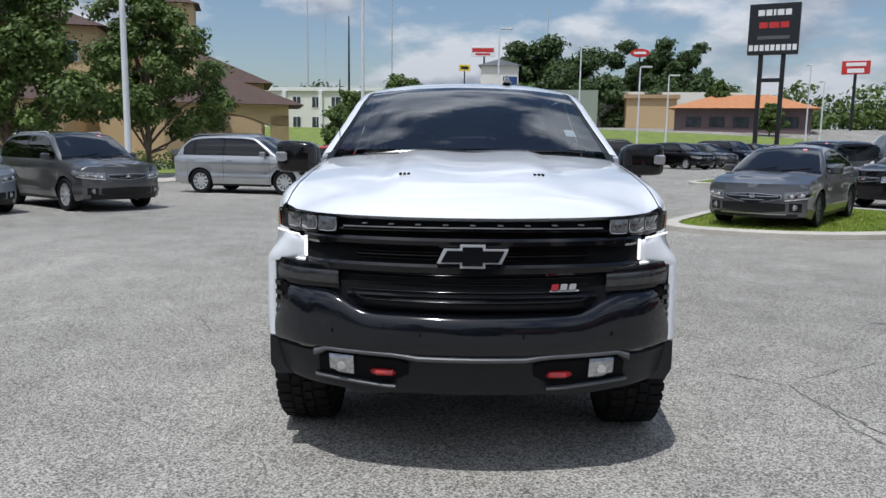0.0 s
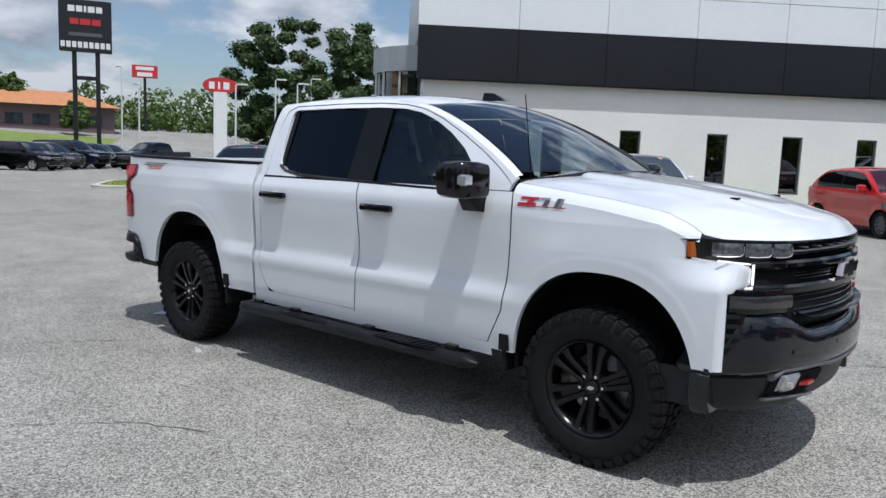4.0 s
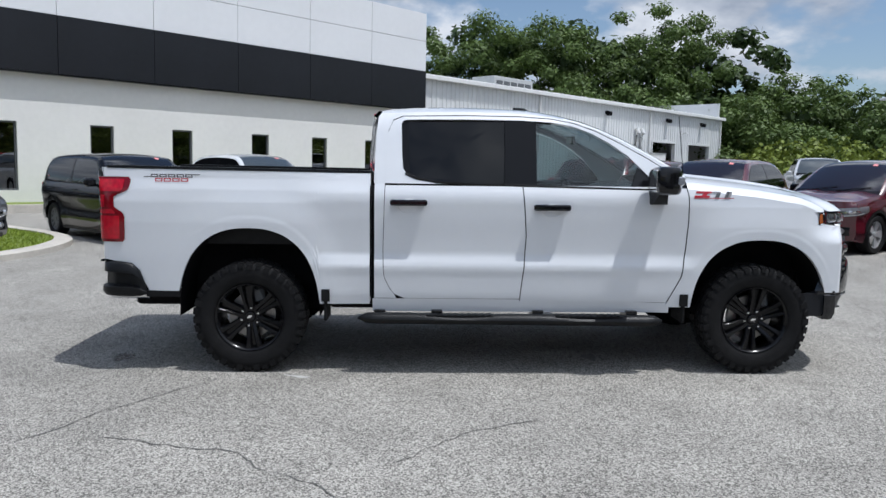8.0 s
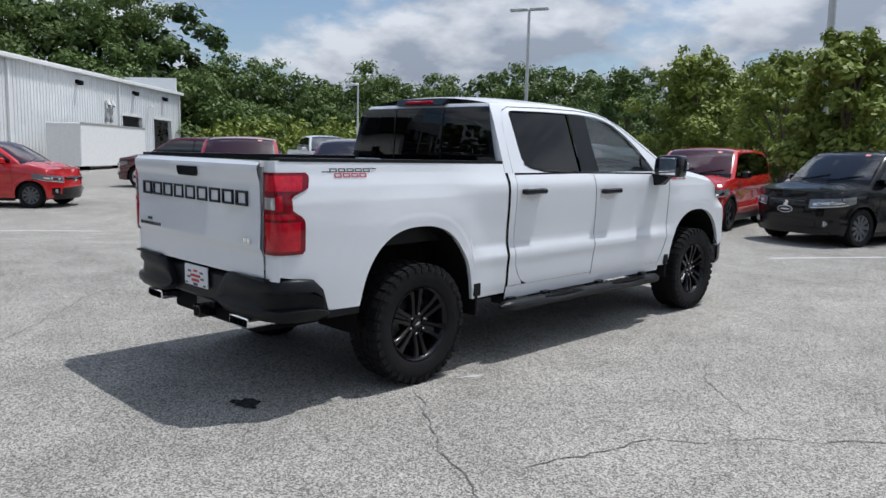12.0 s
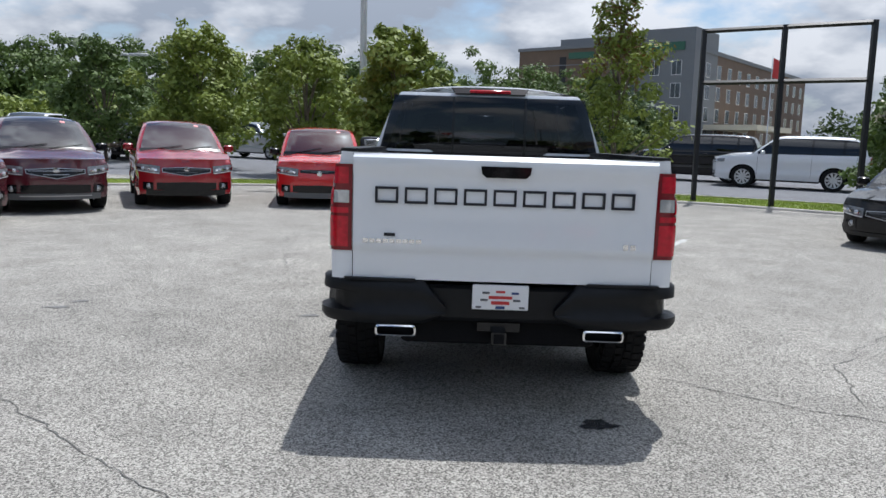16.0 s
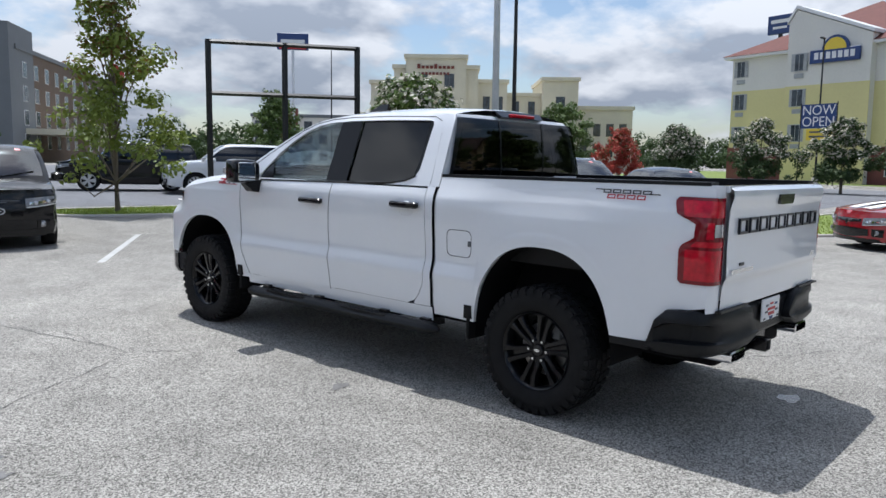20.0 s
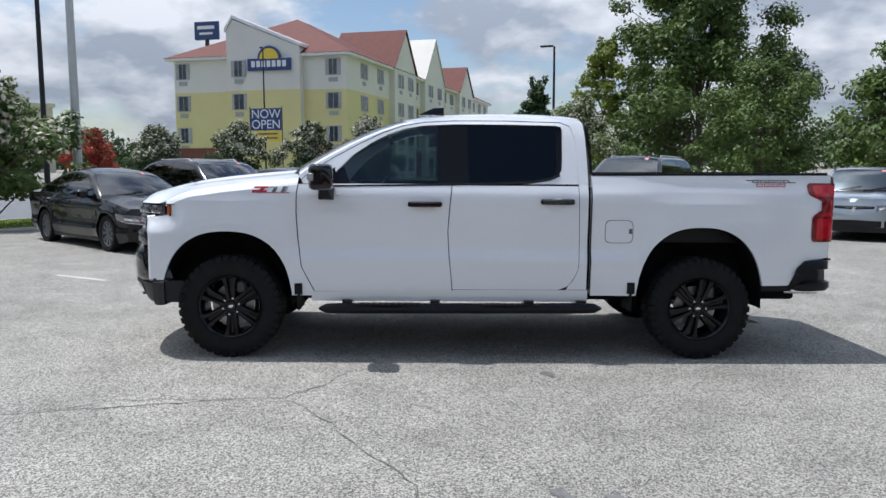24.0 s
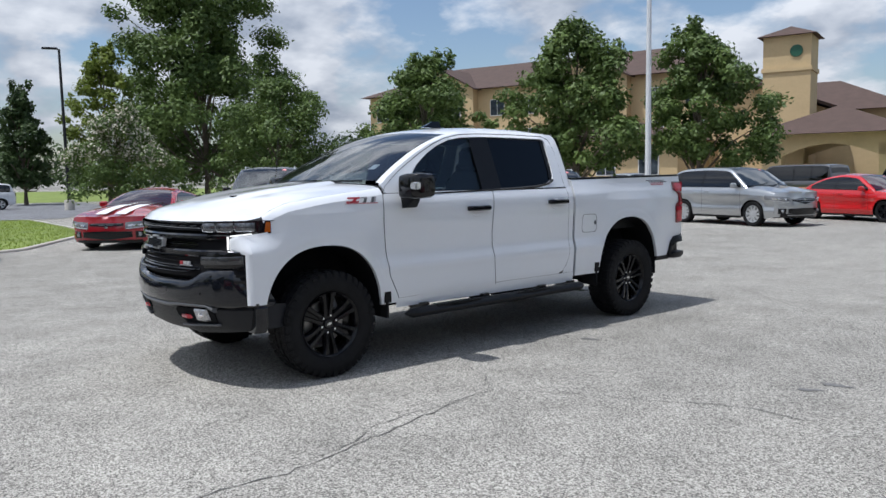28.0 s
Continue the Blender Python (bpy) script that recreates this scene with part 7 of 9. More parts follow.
# slats with a bright lower edge
for z in (1.030, 1.060):
    part("grille_slat", F(-0.50, 0.50, z - 0.003, z + 0.003, -0.012, n=18), GLOSSB, face_, fix=True)
for z in (0.888, 0.920, 0.948):
    part("grille_slat", F(-0.55, 0.55, z - 0.004, z + 0.003, -0.008, n=18), GLOSSB, face_, fix=True)
part("grille_accent", F(-0.54, 0.54, lambda x: tab(abs(x), [(0, 0.848), (0.48, 0.850), (0.54, 0.872)]), lambda x: tab(abs(x), [(0, 0.852), (0.48, 0.854), (0.54, 0.876)]), -0.002, 0.03, n=20), SATINB, face_, fix=True)
# cross-shaped emblem
em = [(-0.155, 1.018), (-0.055, 1.018), (-0.055, 0.998), (0.055, 0.998), (0.055, 1.018), (0.125, 1.018), (0.155, 1.082), (0.055, 1.082), (0.055, 1.102), (-0.055, 1.102), (-0.055, 1.082), (-0.125, 1.082)]
SILVER_TRIM = mat("bright_trim", (0.55, 0.56, 0.58), 0.28, 0.35, var=0.0)
e1 = Shape().slab([(x, fy(0) - 0.02, z) for x, z in em], (0, 0.03, 0))
emb = part("emblem", e1, SILVER_TRIM, face_, "dark cross emblem with a chrome rim", 0)
part("emblem_centre", Shape().slab([(x * (0.895 if abs(x) > 0.1 else 0.80), fy(0) - 0.026, 1.05 + (z - 1.05) * 0.80) for x, z in em], (0, 0.004, 0)), SATINB, emb, smooth=0)
for sg in (1, -1):
    M_ = (lambda s: s) if sg > 0 else (lambda s: s.mirrored())
    # headlamp: dark case, three lenses, amber outer end
    HP = [(0.60, fy(0.60)), (0.70, fy(0.70)), (0.78, fy(0.78)), (0.84, fy(0.84)), (0.88, fy(0.88)), (0.915, -2.395), (0.945, -2.350), (0.950, -2.335)]
    def lamp_at(u, z, off=0.004):
        k = u * 7
        i = min(6, int(k))
        (xa, ya), (xb, yb) = HP[i], HP[i + 1]
        nx, ny = yb - ya, -(xb - xa)
        l_ = math.hypot(nx, ny)
        return (lerp(xa, xb, k - i) + off * nx / l_, lerp(ya, yb, k - i) + off * ny / l_, z)
    hl_top = lambda u: tab(u, [(0, 1.208), (0.4, 1.216), (0.75, 1.222), (1, 1.214)])
    hc = Shape().surf(lambda u, v: lamp_at(u, lerp(tab(u, [(0, 1.135), (0.4, 1.120), (1, 1.128)]), hl_top(u), v)), 21, 5)
    hc.loft([[lamp_at(u, hl_top(u)) for u in np.linspace(0, 1, 22)], [(x, y + 0.07, z + 0.002) for x, y, z in [lamp_at(u, hl_top(u)) for u in np.linspace(0, 1, 22)]]], close=False)
    hl = part("headlamp", M_(hc), GLOSSB, face_, "black headlamp with clear lenses and amber end")
    for a, b in ((0.610, 0.702), (0.708, 0.797), (0.803, 0.886)):
        ln = Shape().surf(lambda u, v: (lambda x, z: (x, fy(x) - 0.012 - 0.012 * math.sin(math.pi * u) * math.sin(math.pi * v), z))(lerp(a, b, u), lerp(1.142, 1.205, v)), 5, 5)
        part("lens", M_(ln), LENSD, hl)
        rp_ = [(a, 1.190), (a, 1.158), (a + 0.010, 1.145), (lerp(a, b, 0.5), 1.141), (b - 0.010, 1.142)]
        part("lens_rim", M_(Shape().tube([(x, fy(x) - 0.016, z) for x, z in rp_], 0.0018, 5)), ALLOY, hl)
    am = Shape().surf(lambda u, v: lamp_at(lerp(0.78 + 0.03 * v, 0.99 - 0.05 * abs(v - 0.6), u), lerp(1.136, 1.208, v), 0.007), 6, 4)
    part("amber_lens", M_(am), AMBER, hl)
    # white claw below the lamp and its lit bracket
    CP = [(0.776, -2.577), (0.82, -2.575), (0.865, -2.566), (0.905, -2.550), (0.938, -2.526), (0.962, -2.494)]
    def claw_(u, v):
        k = u * 5
        i = min(4, int(k))
        z = lerp(lerp(1.0, 0.975, u), lerp(1.100, 1.130, u), v)
        x, y = lerp(CP[i][0], CP[i + 1][0], k - i), lerp(CP[i][1], CP[i + 1][1], k - i)
        e = ((1 - abs(2 * v - 1) ** 6) * 0.014 - 0.014) * (1 - u)
        return (x + u * (body_x(-2.497, z) + 0.001 - 0.962), y - e, z)
    claw = Shape().surf(claw_, 15, 10)
    part("wing_claw", M_(claw), TRUCKW, truck)
    br = Shape()
    for (xa, za), (xb, zb_), w in (((0.80, 1.112), (0.925, 1.128), 0.0035), ((0.770, 1.012), (0.770, 1.108), 0.006), ((0.775, 1.000), (0.88, 0.991), 0.0045)):
        n = 6
        loops = []
        for k in range(n + 1):
            x, z = lerp(xa, xb, k / n), lerp(za, zb_, k / n)
            dx, dz = (w, 0) if xa == xb else (0, w)
            y = -2.588 + 1.6 * max(0, x - 0.78) ** 1.4
            loops.append([(x - dx, y, z - dz), (x + dx, y, z + dz), (x + dx, y + 0.008, z + dz), (x - dx, y + 0.008, z - dz)])
        br.loft(loops, cap=True)
    part("daytime_lamp", M_(br), DRL, hl, "lit white bracket lamp", 0, True)
    DP = [(0.60, -2.716), (0.70, -2.690), (0.80, -2.648), (0.87, -2.600), (0.912, -2.556)]
    def duct(off, z0, z1, thick):
        return Shape().loft([[(x, y + off + thick, z0 + k * 0.003), (x, y + off, z0 + k * 0.003), (x, y + off - 0.004, z0 + 0.012 + k * 0.003), (x, y + off - 0.004, z1 - 0.012 + k * 0.003), (x, y + off, z1 + k * 0.003), (x, y + off + thick, z1 + k * 0.003)][::-1] for k, (x, y) in enumerate(DP)], cap=True)
    part("duct_surround", M_(duct(0.022, 0.878, 0.992, 0.06)), GLOSSB, face_, fix=True)
    part("duct_lens", M_(duct(0.0, 0.906, 0.962, 0.05)), SMOKED, face_, "smoked lower lamp lens", fix=True)
    # black vents between the wing and the bumper
    we = Shape().surf(lambda u, v: (lambda z: (tab(u, [(0, body_x(-2.497, z) + 0.0004), (0.35, 0.962), (0.7, 0.942), (1, 0.926)]), tab(u, [(0, -2.497), (0.35, -2.518), (0.7, -2.533), (1, -2.530)]), z))(lerp(0.622, 0.982, v)), 8, 10)
    we.f = [q[::-1] for q in we.f]
    part("wing_edge", M_(we), TRUCKW, truck)
    vt = Shape()
    for k in range(6):
        z, t0 = 0.645 + k * 0.045, max(0, (k - 3) / 6)
        q = [(0.925, -2.50), (0.929, -2.541), (lerp(0.880, 0.925, t0), lerp(-2.598, -2.546, t0)), (lerp(0.865, 0.91, t0), lerp(-2.575, -2.50, t0))]
        vt.slab([(x, y, z) for x, y in q], (0, 0, 0.020))
    part("side_vent", M_(vt), GLOSSB, truck, "black slatted corner vent")
    part("side_vent_back", M_(Shape().slab([(0.925, -2.47, 0.60), (0.924, -2.534, 0.60), (0.872, -2.59, 0.60), (0.80, -2.59, 0.60), (0.80, -2.47, 0.60)], (0, 0, 0.285))), DARKIN, truck)
# bumper
def bumper_loops():
    loops = []
    for k in range(45):
        x = lerp(-0.975, 0.975, k / 44)
        a = abs(x)
        zt = tab(a, [(0, 0.795), (0.46, 0.80), (0.53, 0.825), (0.60, 0.866), (0.67, 0.882), (0.85, 0.892), (0.885, 0.882), (0.915, 0.82), (0.945, 0.70), (0.975, 0.635)])
        y = fy(x, 0.7)
        h = zt - 0.605
        prof_ = ((0.0, 0.13), (0.0, 0.012), (0.08, 0.0), (0.25, -0.003), (0.50, -0.004), (0.70, -0.001), (0.81, 0.006), (0.90, 0.019), (0.965, 0.040), (1.0, 0.066), (1.005, 0.15))
        loops.append([(x, y + o, 0.605 + h * q) for q, o in prof_][::-1])
    return loops
BUMPB = mat("bumper_black", (0.005, 0.006, 0.009), 0.10, var=0.1, coat=0.5, spec=0.3)
VALM = mat("grained_grey", (0.012, 0.013, 0.016), 0.45, var=0.15, scale=18, bump=0.15, bscale=260, spec=0.28)
fb = part("front_bumper", Shape().loft(bumper_loops(), cap=True), BUMPB, truck, "gloss black front bumper", 89, True)
part("bumper_lip", F(-0.56, 0.56, lambda x: 0.79, lambda x: tab(abs(x), [(0, 0.83), (0.5, 0.835), (0.56, 0.86)]), -0.075, 0.05, 20), GLOSSB, fb, fix=True)
part("lower_valance", F(-0.968, 0.968, lambda x: tab(abs(x), [(0, 0.40), (0.35, 0.40), (0.45, 0.385), (0.85, 0.42), (0.97, 0.44)]), lambda x: 0.612, -0.035, 0.16, 30, 0.03), VALM, fb, "grained dark grey lower valance", fix=True)
part("valance_trim", F(-0.72, 0.72, lambda x: tab(abs(x), [(0, 0.578), (0.26, 0.578), (0.32, 0.592), (0.66, 0.598), (0.72, 0.565)]), lambda x: tab(abs(x), [(0, 0.605), (0.26, 0.605), (0.32, 0.618), (0.66, 0.622), (0.72, 0.60)]), 0.0, 0.12, 24, 0.01), GREYM, fb, "grey lower bumper trim", fix=True)
for sg in (1, -1):
    M_ = (lambda s: s) if sg > 0 else (lambda s: s.mirrored())
    part("lamp_pocket", M_(F(0.28, 0.70, lambda x: tab(x, [(0.28, 0.50), (0.36, 0.455), (0.70, 0.475)]), lambda x: tab(x, [(0.28, 0.57), (0.32, 0.585), (0.66, 0.59), (0.70, 0.56)]), -0.024, 0.05, 10)), DARKIN, fb, fix=True)
    fg = part("fog_lamp", M_(F(0.53, 0.645, lambda x: 0.487 if x < 0.62 else 0.50, lambda x: 0.583, -0.005, 0.08, 6)), FOGM, fb, "clear fog lamp", fix=True)
    part("fog_reflector", M_(Shape().lathe([(0.001, -0.004), (0.02, -0.003), (0.024, 0.03)], 14, "y", (0.588, fy(0.588, 0.53) - 0.006, 0.535))), CHROME, fg)
    hk = Shape().tube([(0.445, -2.62, 0.512), (0.445, -2.735, 0.512), (0.42, -2.76, 0.512), (0.355, -2.765, 0.512), (0.33, -2.735, 0.512), (0.33, -2.62, 0.512)], 0.016, 8, sx=1.0)
    part("tow_hook", M_(hk), REDPAINT, fb, "red tow hook")
    part("pocket_trim", M_(F(0.34, 0.72, lambda x: tab(x, [(0.34, 0.437), (0.40, 0.438), (0.72, 0.462)]), lambda x: tab(x, [(0.34, 0.452), (0.40, 0.452), (0.72, 0.476)]), 0.0, 0.06, 8, 0.005)), GREYM, fb, fix=True)
    se = Shape()
    loops = []
    for k in range(9):
        y = lerp(-2.49, -2.40, k / 8)
        x1 = tab(y, [(-2.49, 0.972), (-2.44, 0.985), (-2.40, 0.984)])
        zb_ = tab(y, [(-2.60, 0.43), (-2.45, 0.41), (-2.33, 0.425)])
        zt_ = 0.618
        loops.append([(0.84, y, zb_), (x1 - 0.03, y, zb_), (x1, y, zb_ + 0.05), (x1, y, zt_ - 0.02), (x1 - 0.02, y, zt_), (0.84, y, zt_)])
    se.loft(loops, cap=True)
    part("bumper_end", M_(se), BUMPB, fb, fix=True)
    for x in (0.22, 0.62):
        part("park_sensor", M_(Shape().lathe([(0.001, -0.003), (0.013, -0.002), (0.015, 0.01)], 10, "y", (x, fy(x, 0.7) - 0.001, 0.70))), DARKIN, fb)

# mirrors
for sg in (1, -1):
    M_ = (lambda s: s) if sg > 0 else (lambda s: s.mirrored())
    loops = []
    for x, ya, yb, za, zb_ in ((0.975, -1.17, -1.05, 1.385, 1.495), (0.99, -1.205, -1.035, 1.358, 1.522), (1.02, -1.235, -1.035, 1.345, 1.538), (1.09, -1.238, -1.035, 1.342, 1.545), (1.17, -1.222, -1.035, 1.343, 1.546), (1.215, -1.195, -1.035, 1.348, 1.542), (1.235, -1.165, -1.036, 1.360, 1.530), (1.242, -1.12, -1.04, 1.385, 1.505)):
        yc, zc, a_, b_ = (ya + yb) / 2, (za + zb_) / 2, (yb - ya) / 2, (zb_ - za) / 2
        lp = []
        for k in range(20):
            t = 2 * math.pi * k / 20
            c_, s_ = math.cos(t), math.sin(t)
            lp.append((x, yc + a_ * math.copysign(abs(c_) ** 0.38, c_), zc + b_ * math.copysign(abs(s_) ** 0.38, s_)))
        loops.append(lp)
    ms = Shape().loft(loops, cap=True)
    mir = part("wing_mirror", M_(ms), GLOSSB, truck, "black wing mirror with a clear side signal", fix=True)
    arm = Shape().loft([[(0.925, -1.17, 1.26), (0.925, -1.05, 1.26), (0.925, -1.05, 1.375), (0.925, -1.17, 1.375)], [(1.03, -1.17, 1.27), (1.03, -1.06, 1.27), (1.03, -1.06, 1.36), (1.03, -1.17, 1.36)], [(1.10, -1.15, 1.335), (1.10, -1.08, 1.335), (1.10, -1.08, 1.365), (1.10, -1.15, 1.365)]], cap=True)
    part("mirror_arm", M_(arm), BLACKPL, mir, fix=True)
    part("mirror_glass", M_(Shape().box(1.03, 1.20, -1.042, -1.032, 1.365, 1.52, 0.008)), CHROME, mir)
    sig = Shape().box(1.15, 1.232, -1.226, -1.168, 1.415, 1.475, 0.012)
    part("side_signal", M_(sig), CLEARL, mir)

# side steps, mud flaps, wheel wells, underside
for sg in (1, -1):
    M_ = (lambda s: s) if sg > 0 else (lambda s: s.mirrored())
    ys_ = np.linspace(-1.175, 1.08, 40)
    loops = []
    for y in ys_:
        t = (y + 1.175) / 2.255
        e = min(1, max(0.05, (y + 1.175) / 0.07) ** 0.5, max(0.05, (1.08 - y) / 0.07) ** 0.5)
        pad = max(smooth(1 - abs(y + 0.62) / 0.30 * 0.9), smooth(1 - abs(y - 0.33) / 0.32 * 0.9))
        w, h = 0.058 * e, 0.043 * e
        zc = 0.402 + 0.012 * t
        loops.append([(1.0 + w * math.cos(a) * 1.0, y, zc + h * math.sin(a) - (0.012 * pad if math.sin(a) > 0.2 else 0)) for a in [2 * math.pi * k / 12 for k in range(12)]])
    stp = part("side_step", M_(Shape().loft(loops, cap=True)), BLACKPL, truck, "black tubular side step with tread pads", fix=True)
    for yc in (-0.62, 0.33):
        pd = Shape().box(0.955, 1.045, yc - 0.25, yc + 0.25, 0.434, 0.442)
        for k in range(10):
            pd.box(0.96, 1.04, yc - 0.23 + k * 0.05, yc - 0.205 + k * 0.05, 0.442, 0.447)
        part("step_pad", M_(pd), BLACKPL, stp)
    for yb in (-0.95, -0.25, 0.5, 0.92):
        part("step_bracket", M_(Shape().box(0.80, 0.985, yb - 0.04, yb + 0.04, 0.41, 0.47)), SATINB, stp)
    for yc, zt_ in ((-1.338, 0.60), (1.318, 0.62)):
        mf = Shape().box(0.74, 0.985, yc - 0.012, yc + 0.012, 0.385, zt_, 0.006)
        mf.box(0.90, 0.99, yc - 0.03, yc + 0.03, zt_ - 0.09, zt_)
        part("mud_flap", M_(mf), RUBBER, truck)
    for c, a, b in ((fa, 0.51, 0.595), (RA, 0.51, 0.65)):
        n = 20
        lp0, lp1 = [], []
        for k in range(n + 1):
            t = math.pi * k / n
            ct, st2 = math.cos(t), math.sin(t)
            y, z = c + a * math.copysign(abs(ct) ** (2 / 2.4), ct), 0.41 + b * st2 ** (2 / 2.4)
            lp0.append((0.955, y, z))
            lp1.append((0.55, y, z))
        wl2 = Shape().loft([lp0, lp1], close=False)
        wl2.add(lp1, [tuple(range(n + 1))])
        part("wheel_well", M_(wl2), DARKIN, truck)
for nm_, bx in (("chassis_frame", (-0.55, 0.55, -2.4, 2.85, 0.42, 0.60)), ("cab_floor_pan", (-0.86, 0.86, -1.30, 1.30, 0.46, 0.56)), ("bed_cross_member", (-0.86, 0.86, 2.42, 2.9, 0.56, 0.75)), ("radiator", (-0.6, 0.6, -2.55, -2.37, 0.45, 1.1))):
    part(nm_, Shape().box(*bx, 0.02), DARKIN, truck)
part("rear_axle", Shape().tube([(-0.75, RA, 0.40), (-0.16, RA, 0.40), (0.0, RA, 0.40), (0.16, RA, 0.40), (0.75, RA, 0.40)], [0.06, 0.07, 0.15, 0.07, 0.06], 12), SATINB, truck)
part("lower_sill_trim", Shape().box(-0.97, 0.97, 2.38, 2.62, 0.555, 0.60), BLACKPL, truck)


# wheels: knobbly tyre, black split-spoke rim, nuts
DISCM = mat('disc_steel', (0.30, 0.29, 0.28), 0.35, 0.8, var=0.2, scale=20)


def truck_wheel():
    ty = Shape().lathe([(0.243, -0.105), (0.27, -0.125), (0.33, -0.138), (0.378, -0.132), (0.396, -0.115), (0.400, -0.06), (0.400, 0.06), (0.396, 0.115), (0.378, 0.132), (0.33, 0.138), (0.27, 0.128), (0.256, 0.120), (0.243, 0.10)], 48)
    n = 38
    tread = Shape()
    for k in range(n):
        a = 2 * math.pi * k / n
        for sg in (1, -1):
            for r0, r1, x0, x1, da, w in ((0.385, 0.4065, 0.062, 0.126, 0.0 if sg > 0 else 0.5, 0.047), (0.352 if k % 2 else 0.366, 0.394, 0.122, 0.1405, 0.0 if sg > 0 else 0.5, 0.040 if k % 2 else 0.034)):
                t = a + da * 2 * math.pi / n
                c, s_ = math.cos(t), math.sin(t)
                q = [(x, r * c - ww * s_, r * s_ + ww * c) for x, r, ww in ((sg * x0, r0, -w / 2), (sg * x1, r0, -w / 2), (sg * x1, r0, w / 2), (sg * x0, r0, w / 2), (sg * x0, r1, -w / 2), (sg * x1 * 0.985, r1, -w / 2), (sg * x1 * 0.985, r1, w / 2), (sg * x0, r1, w / 2))]
                tread.add(q, [(4, 5, 6, 7), (0, 1, 5, 4), (1, 2, 6, 5), (2, 3, 7, 6), (3, 0, 4, 7)])
        for x0, x1, da in ((-0.05, -0.008, 0.25), (0.008, 0.05, 0.75)):
            t = a + da * 2 * math.pi / n
            c, s_ = math.cos(t), math.sin(t)
            q = [(x, r * c - ww * s_, r * s_ + ww * c) for x, r, ww in ((x0, 0.395, -0.026), (x1, 0.395, -0.026), (x1, 0.395, 0.026), (x0, 0.395, 0.026), (x0, 0.410, -0.026), (x1, 0.410, -0.026), (x1, 0.410, 0.026), (x0, 0.410, 0.026))]
            tread.add(q, [(4, 5, 6, 7), (0, 1, 5, 4), (1, 2, 6, 5), (2, 3, 7, 6), (3, 0, 4, 7)])
    rim = Shape().lathe([(0.240, 0.118), (0.236, 0.124), (0.226, 0.116), (0.212, 0.085), (0.205, -0.10)], 40)
    sp = Shape()
    for k in range(6):
        a = 2 * math.pi * (k + 0.25) / 6
        for da in (-1, 1):
            pts = []
            for r, dx, w, off in ((0.050, 0.078, 0.020, 0.018), (0.10, 0.090, 0.0165, 0.024), (0.16, 0.102, 0.0165, 0.029), (0.205, 0.106, 0.021, 0.036), (0.226, 0.108, 0.028, 0.042)):
                t = a + da * math.asin(off / r)
                c, s_ = math.cos(t), math.sin(t)
                pts.append([(dx - 0.006, r * c + w * s_, r * s_ - w * c), (dx + 0.004, r * c + w * s_ * 0.55, r * s_ - w * c * 0.55), (dx, r * c - w * s_ * 0.7, r * s_ + w * c * 0.7), (dx - 0.045, r * c - w * s_ * 1.1, r * s_ + w * c * 1.1), (dx - 0.045, r * c + w * s_ * 1.1, r * s_ - w * c * 1.1)])
            sp.loft(pts, cap=True)
    sp.lathe([(0.001, 0.078), (0.085, 0.074), (0.095, 0.06), (0.098, 0.02)], 24)
    capm = Shape().lathe([(0.001, 0.094), (0.034, 0.092), (0.040, 0.086), (0.042, 0.07)], 20)
    nuts = Shape()
    for k in range(6):
        t = 2 * math.pi * k / 6
        nuts.lathe([(0.001, 0.096), (0.008, 0.095), (0.0105, 0.088), (0.011, 0.07)], 8, "x", (0, 0.066 * math.cos(t), 0.066 * math.sin(t)))
    for k in range(6):
        a = 2 * math.pi * (k + 0.25) / 6
        c, s_ = math.cos(a), math.sin(a)
        # recessed web between the two bars of a spoke
        sp.slab([(0.070, r * c - w * s_, r * s_ + w * c) for r, w in ((0.06, -0.02), (0.225, -0.035), (0.225, 0.035), (0.06, 0.02))], (-0.03, 0, 0))
    disc = Shape().lathe([(0.06, 0.012), (0.168, 0.012), (0.168, -0.02), (0.06, -0.02)], 28)
    hat = Shape().lathe([(0.001, 0.03), (0.07, 0.03), (0.075, 0.0)], 20)
    calp = Shape().box(-0.04, 0.045, 0.06, 0.15, 0.07, 0.175, 0.02)
    logo = Shape().slab([(0.0955, y, z) for y, z in ((-0.022, -0.006), (-0.006, -0.006), (-0.006, -0.011), (0.006, -0.011), (0.006, -0.006), (0.016, -0.006), (0.022, 0.006), (0.006, 0.006), (0.006, 0.011), (-0.006, 0.011), (-0.006, 0.006), (-0.016, 0.006))], (0.002, 0, 0))
    return [(n_, s_.mesh(n_, m_, 40)) for n_, s_, m_ in (("rim", rim.mapped(lambda x, y, z: (x, y * 1.05, z * 1.05)), RIMB), ("spokes", sp.mapped(lambda x, y, z: (x, y * 1.05, z * 1.05)), RIMB), ("hub_cap", capm, SATINB), ("wheel_nuts", nuts, CHROME), ("brake_disc", disc, DISCM), ("disc_hat", hat, DARKIN), ("brake_caliper", calp, GREYM), ("hub_emblem", logo, CHROME), ("tread", tread, RUBBER))], ty.mesh("tyre", RUBBER, 40)


WP, WT = truck_wheel()
for sg in (1, -1):
    for i, c in enumerate((fa + 0.025, RA)):
        w = part("wheel", WT, None, truck, "black off-road tyre on a gloss black split-spoke rim")
        w.matrix_local = pose(sg * 0.868, c, 0.409, (17, 0)[i] if sg > 0 else (8, 22)[i], 0, 0 if sg > 0 else 180)
        for n_, me in WP:
            q = part(n_, me, None, w)
            if n_ == "tread":
                tagged(q, "knobbly black tread blocks", kind="stuff")

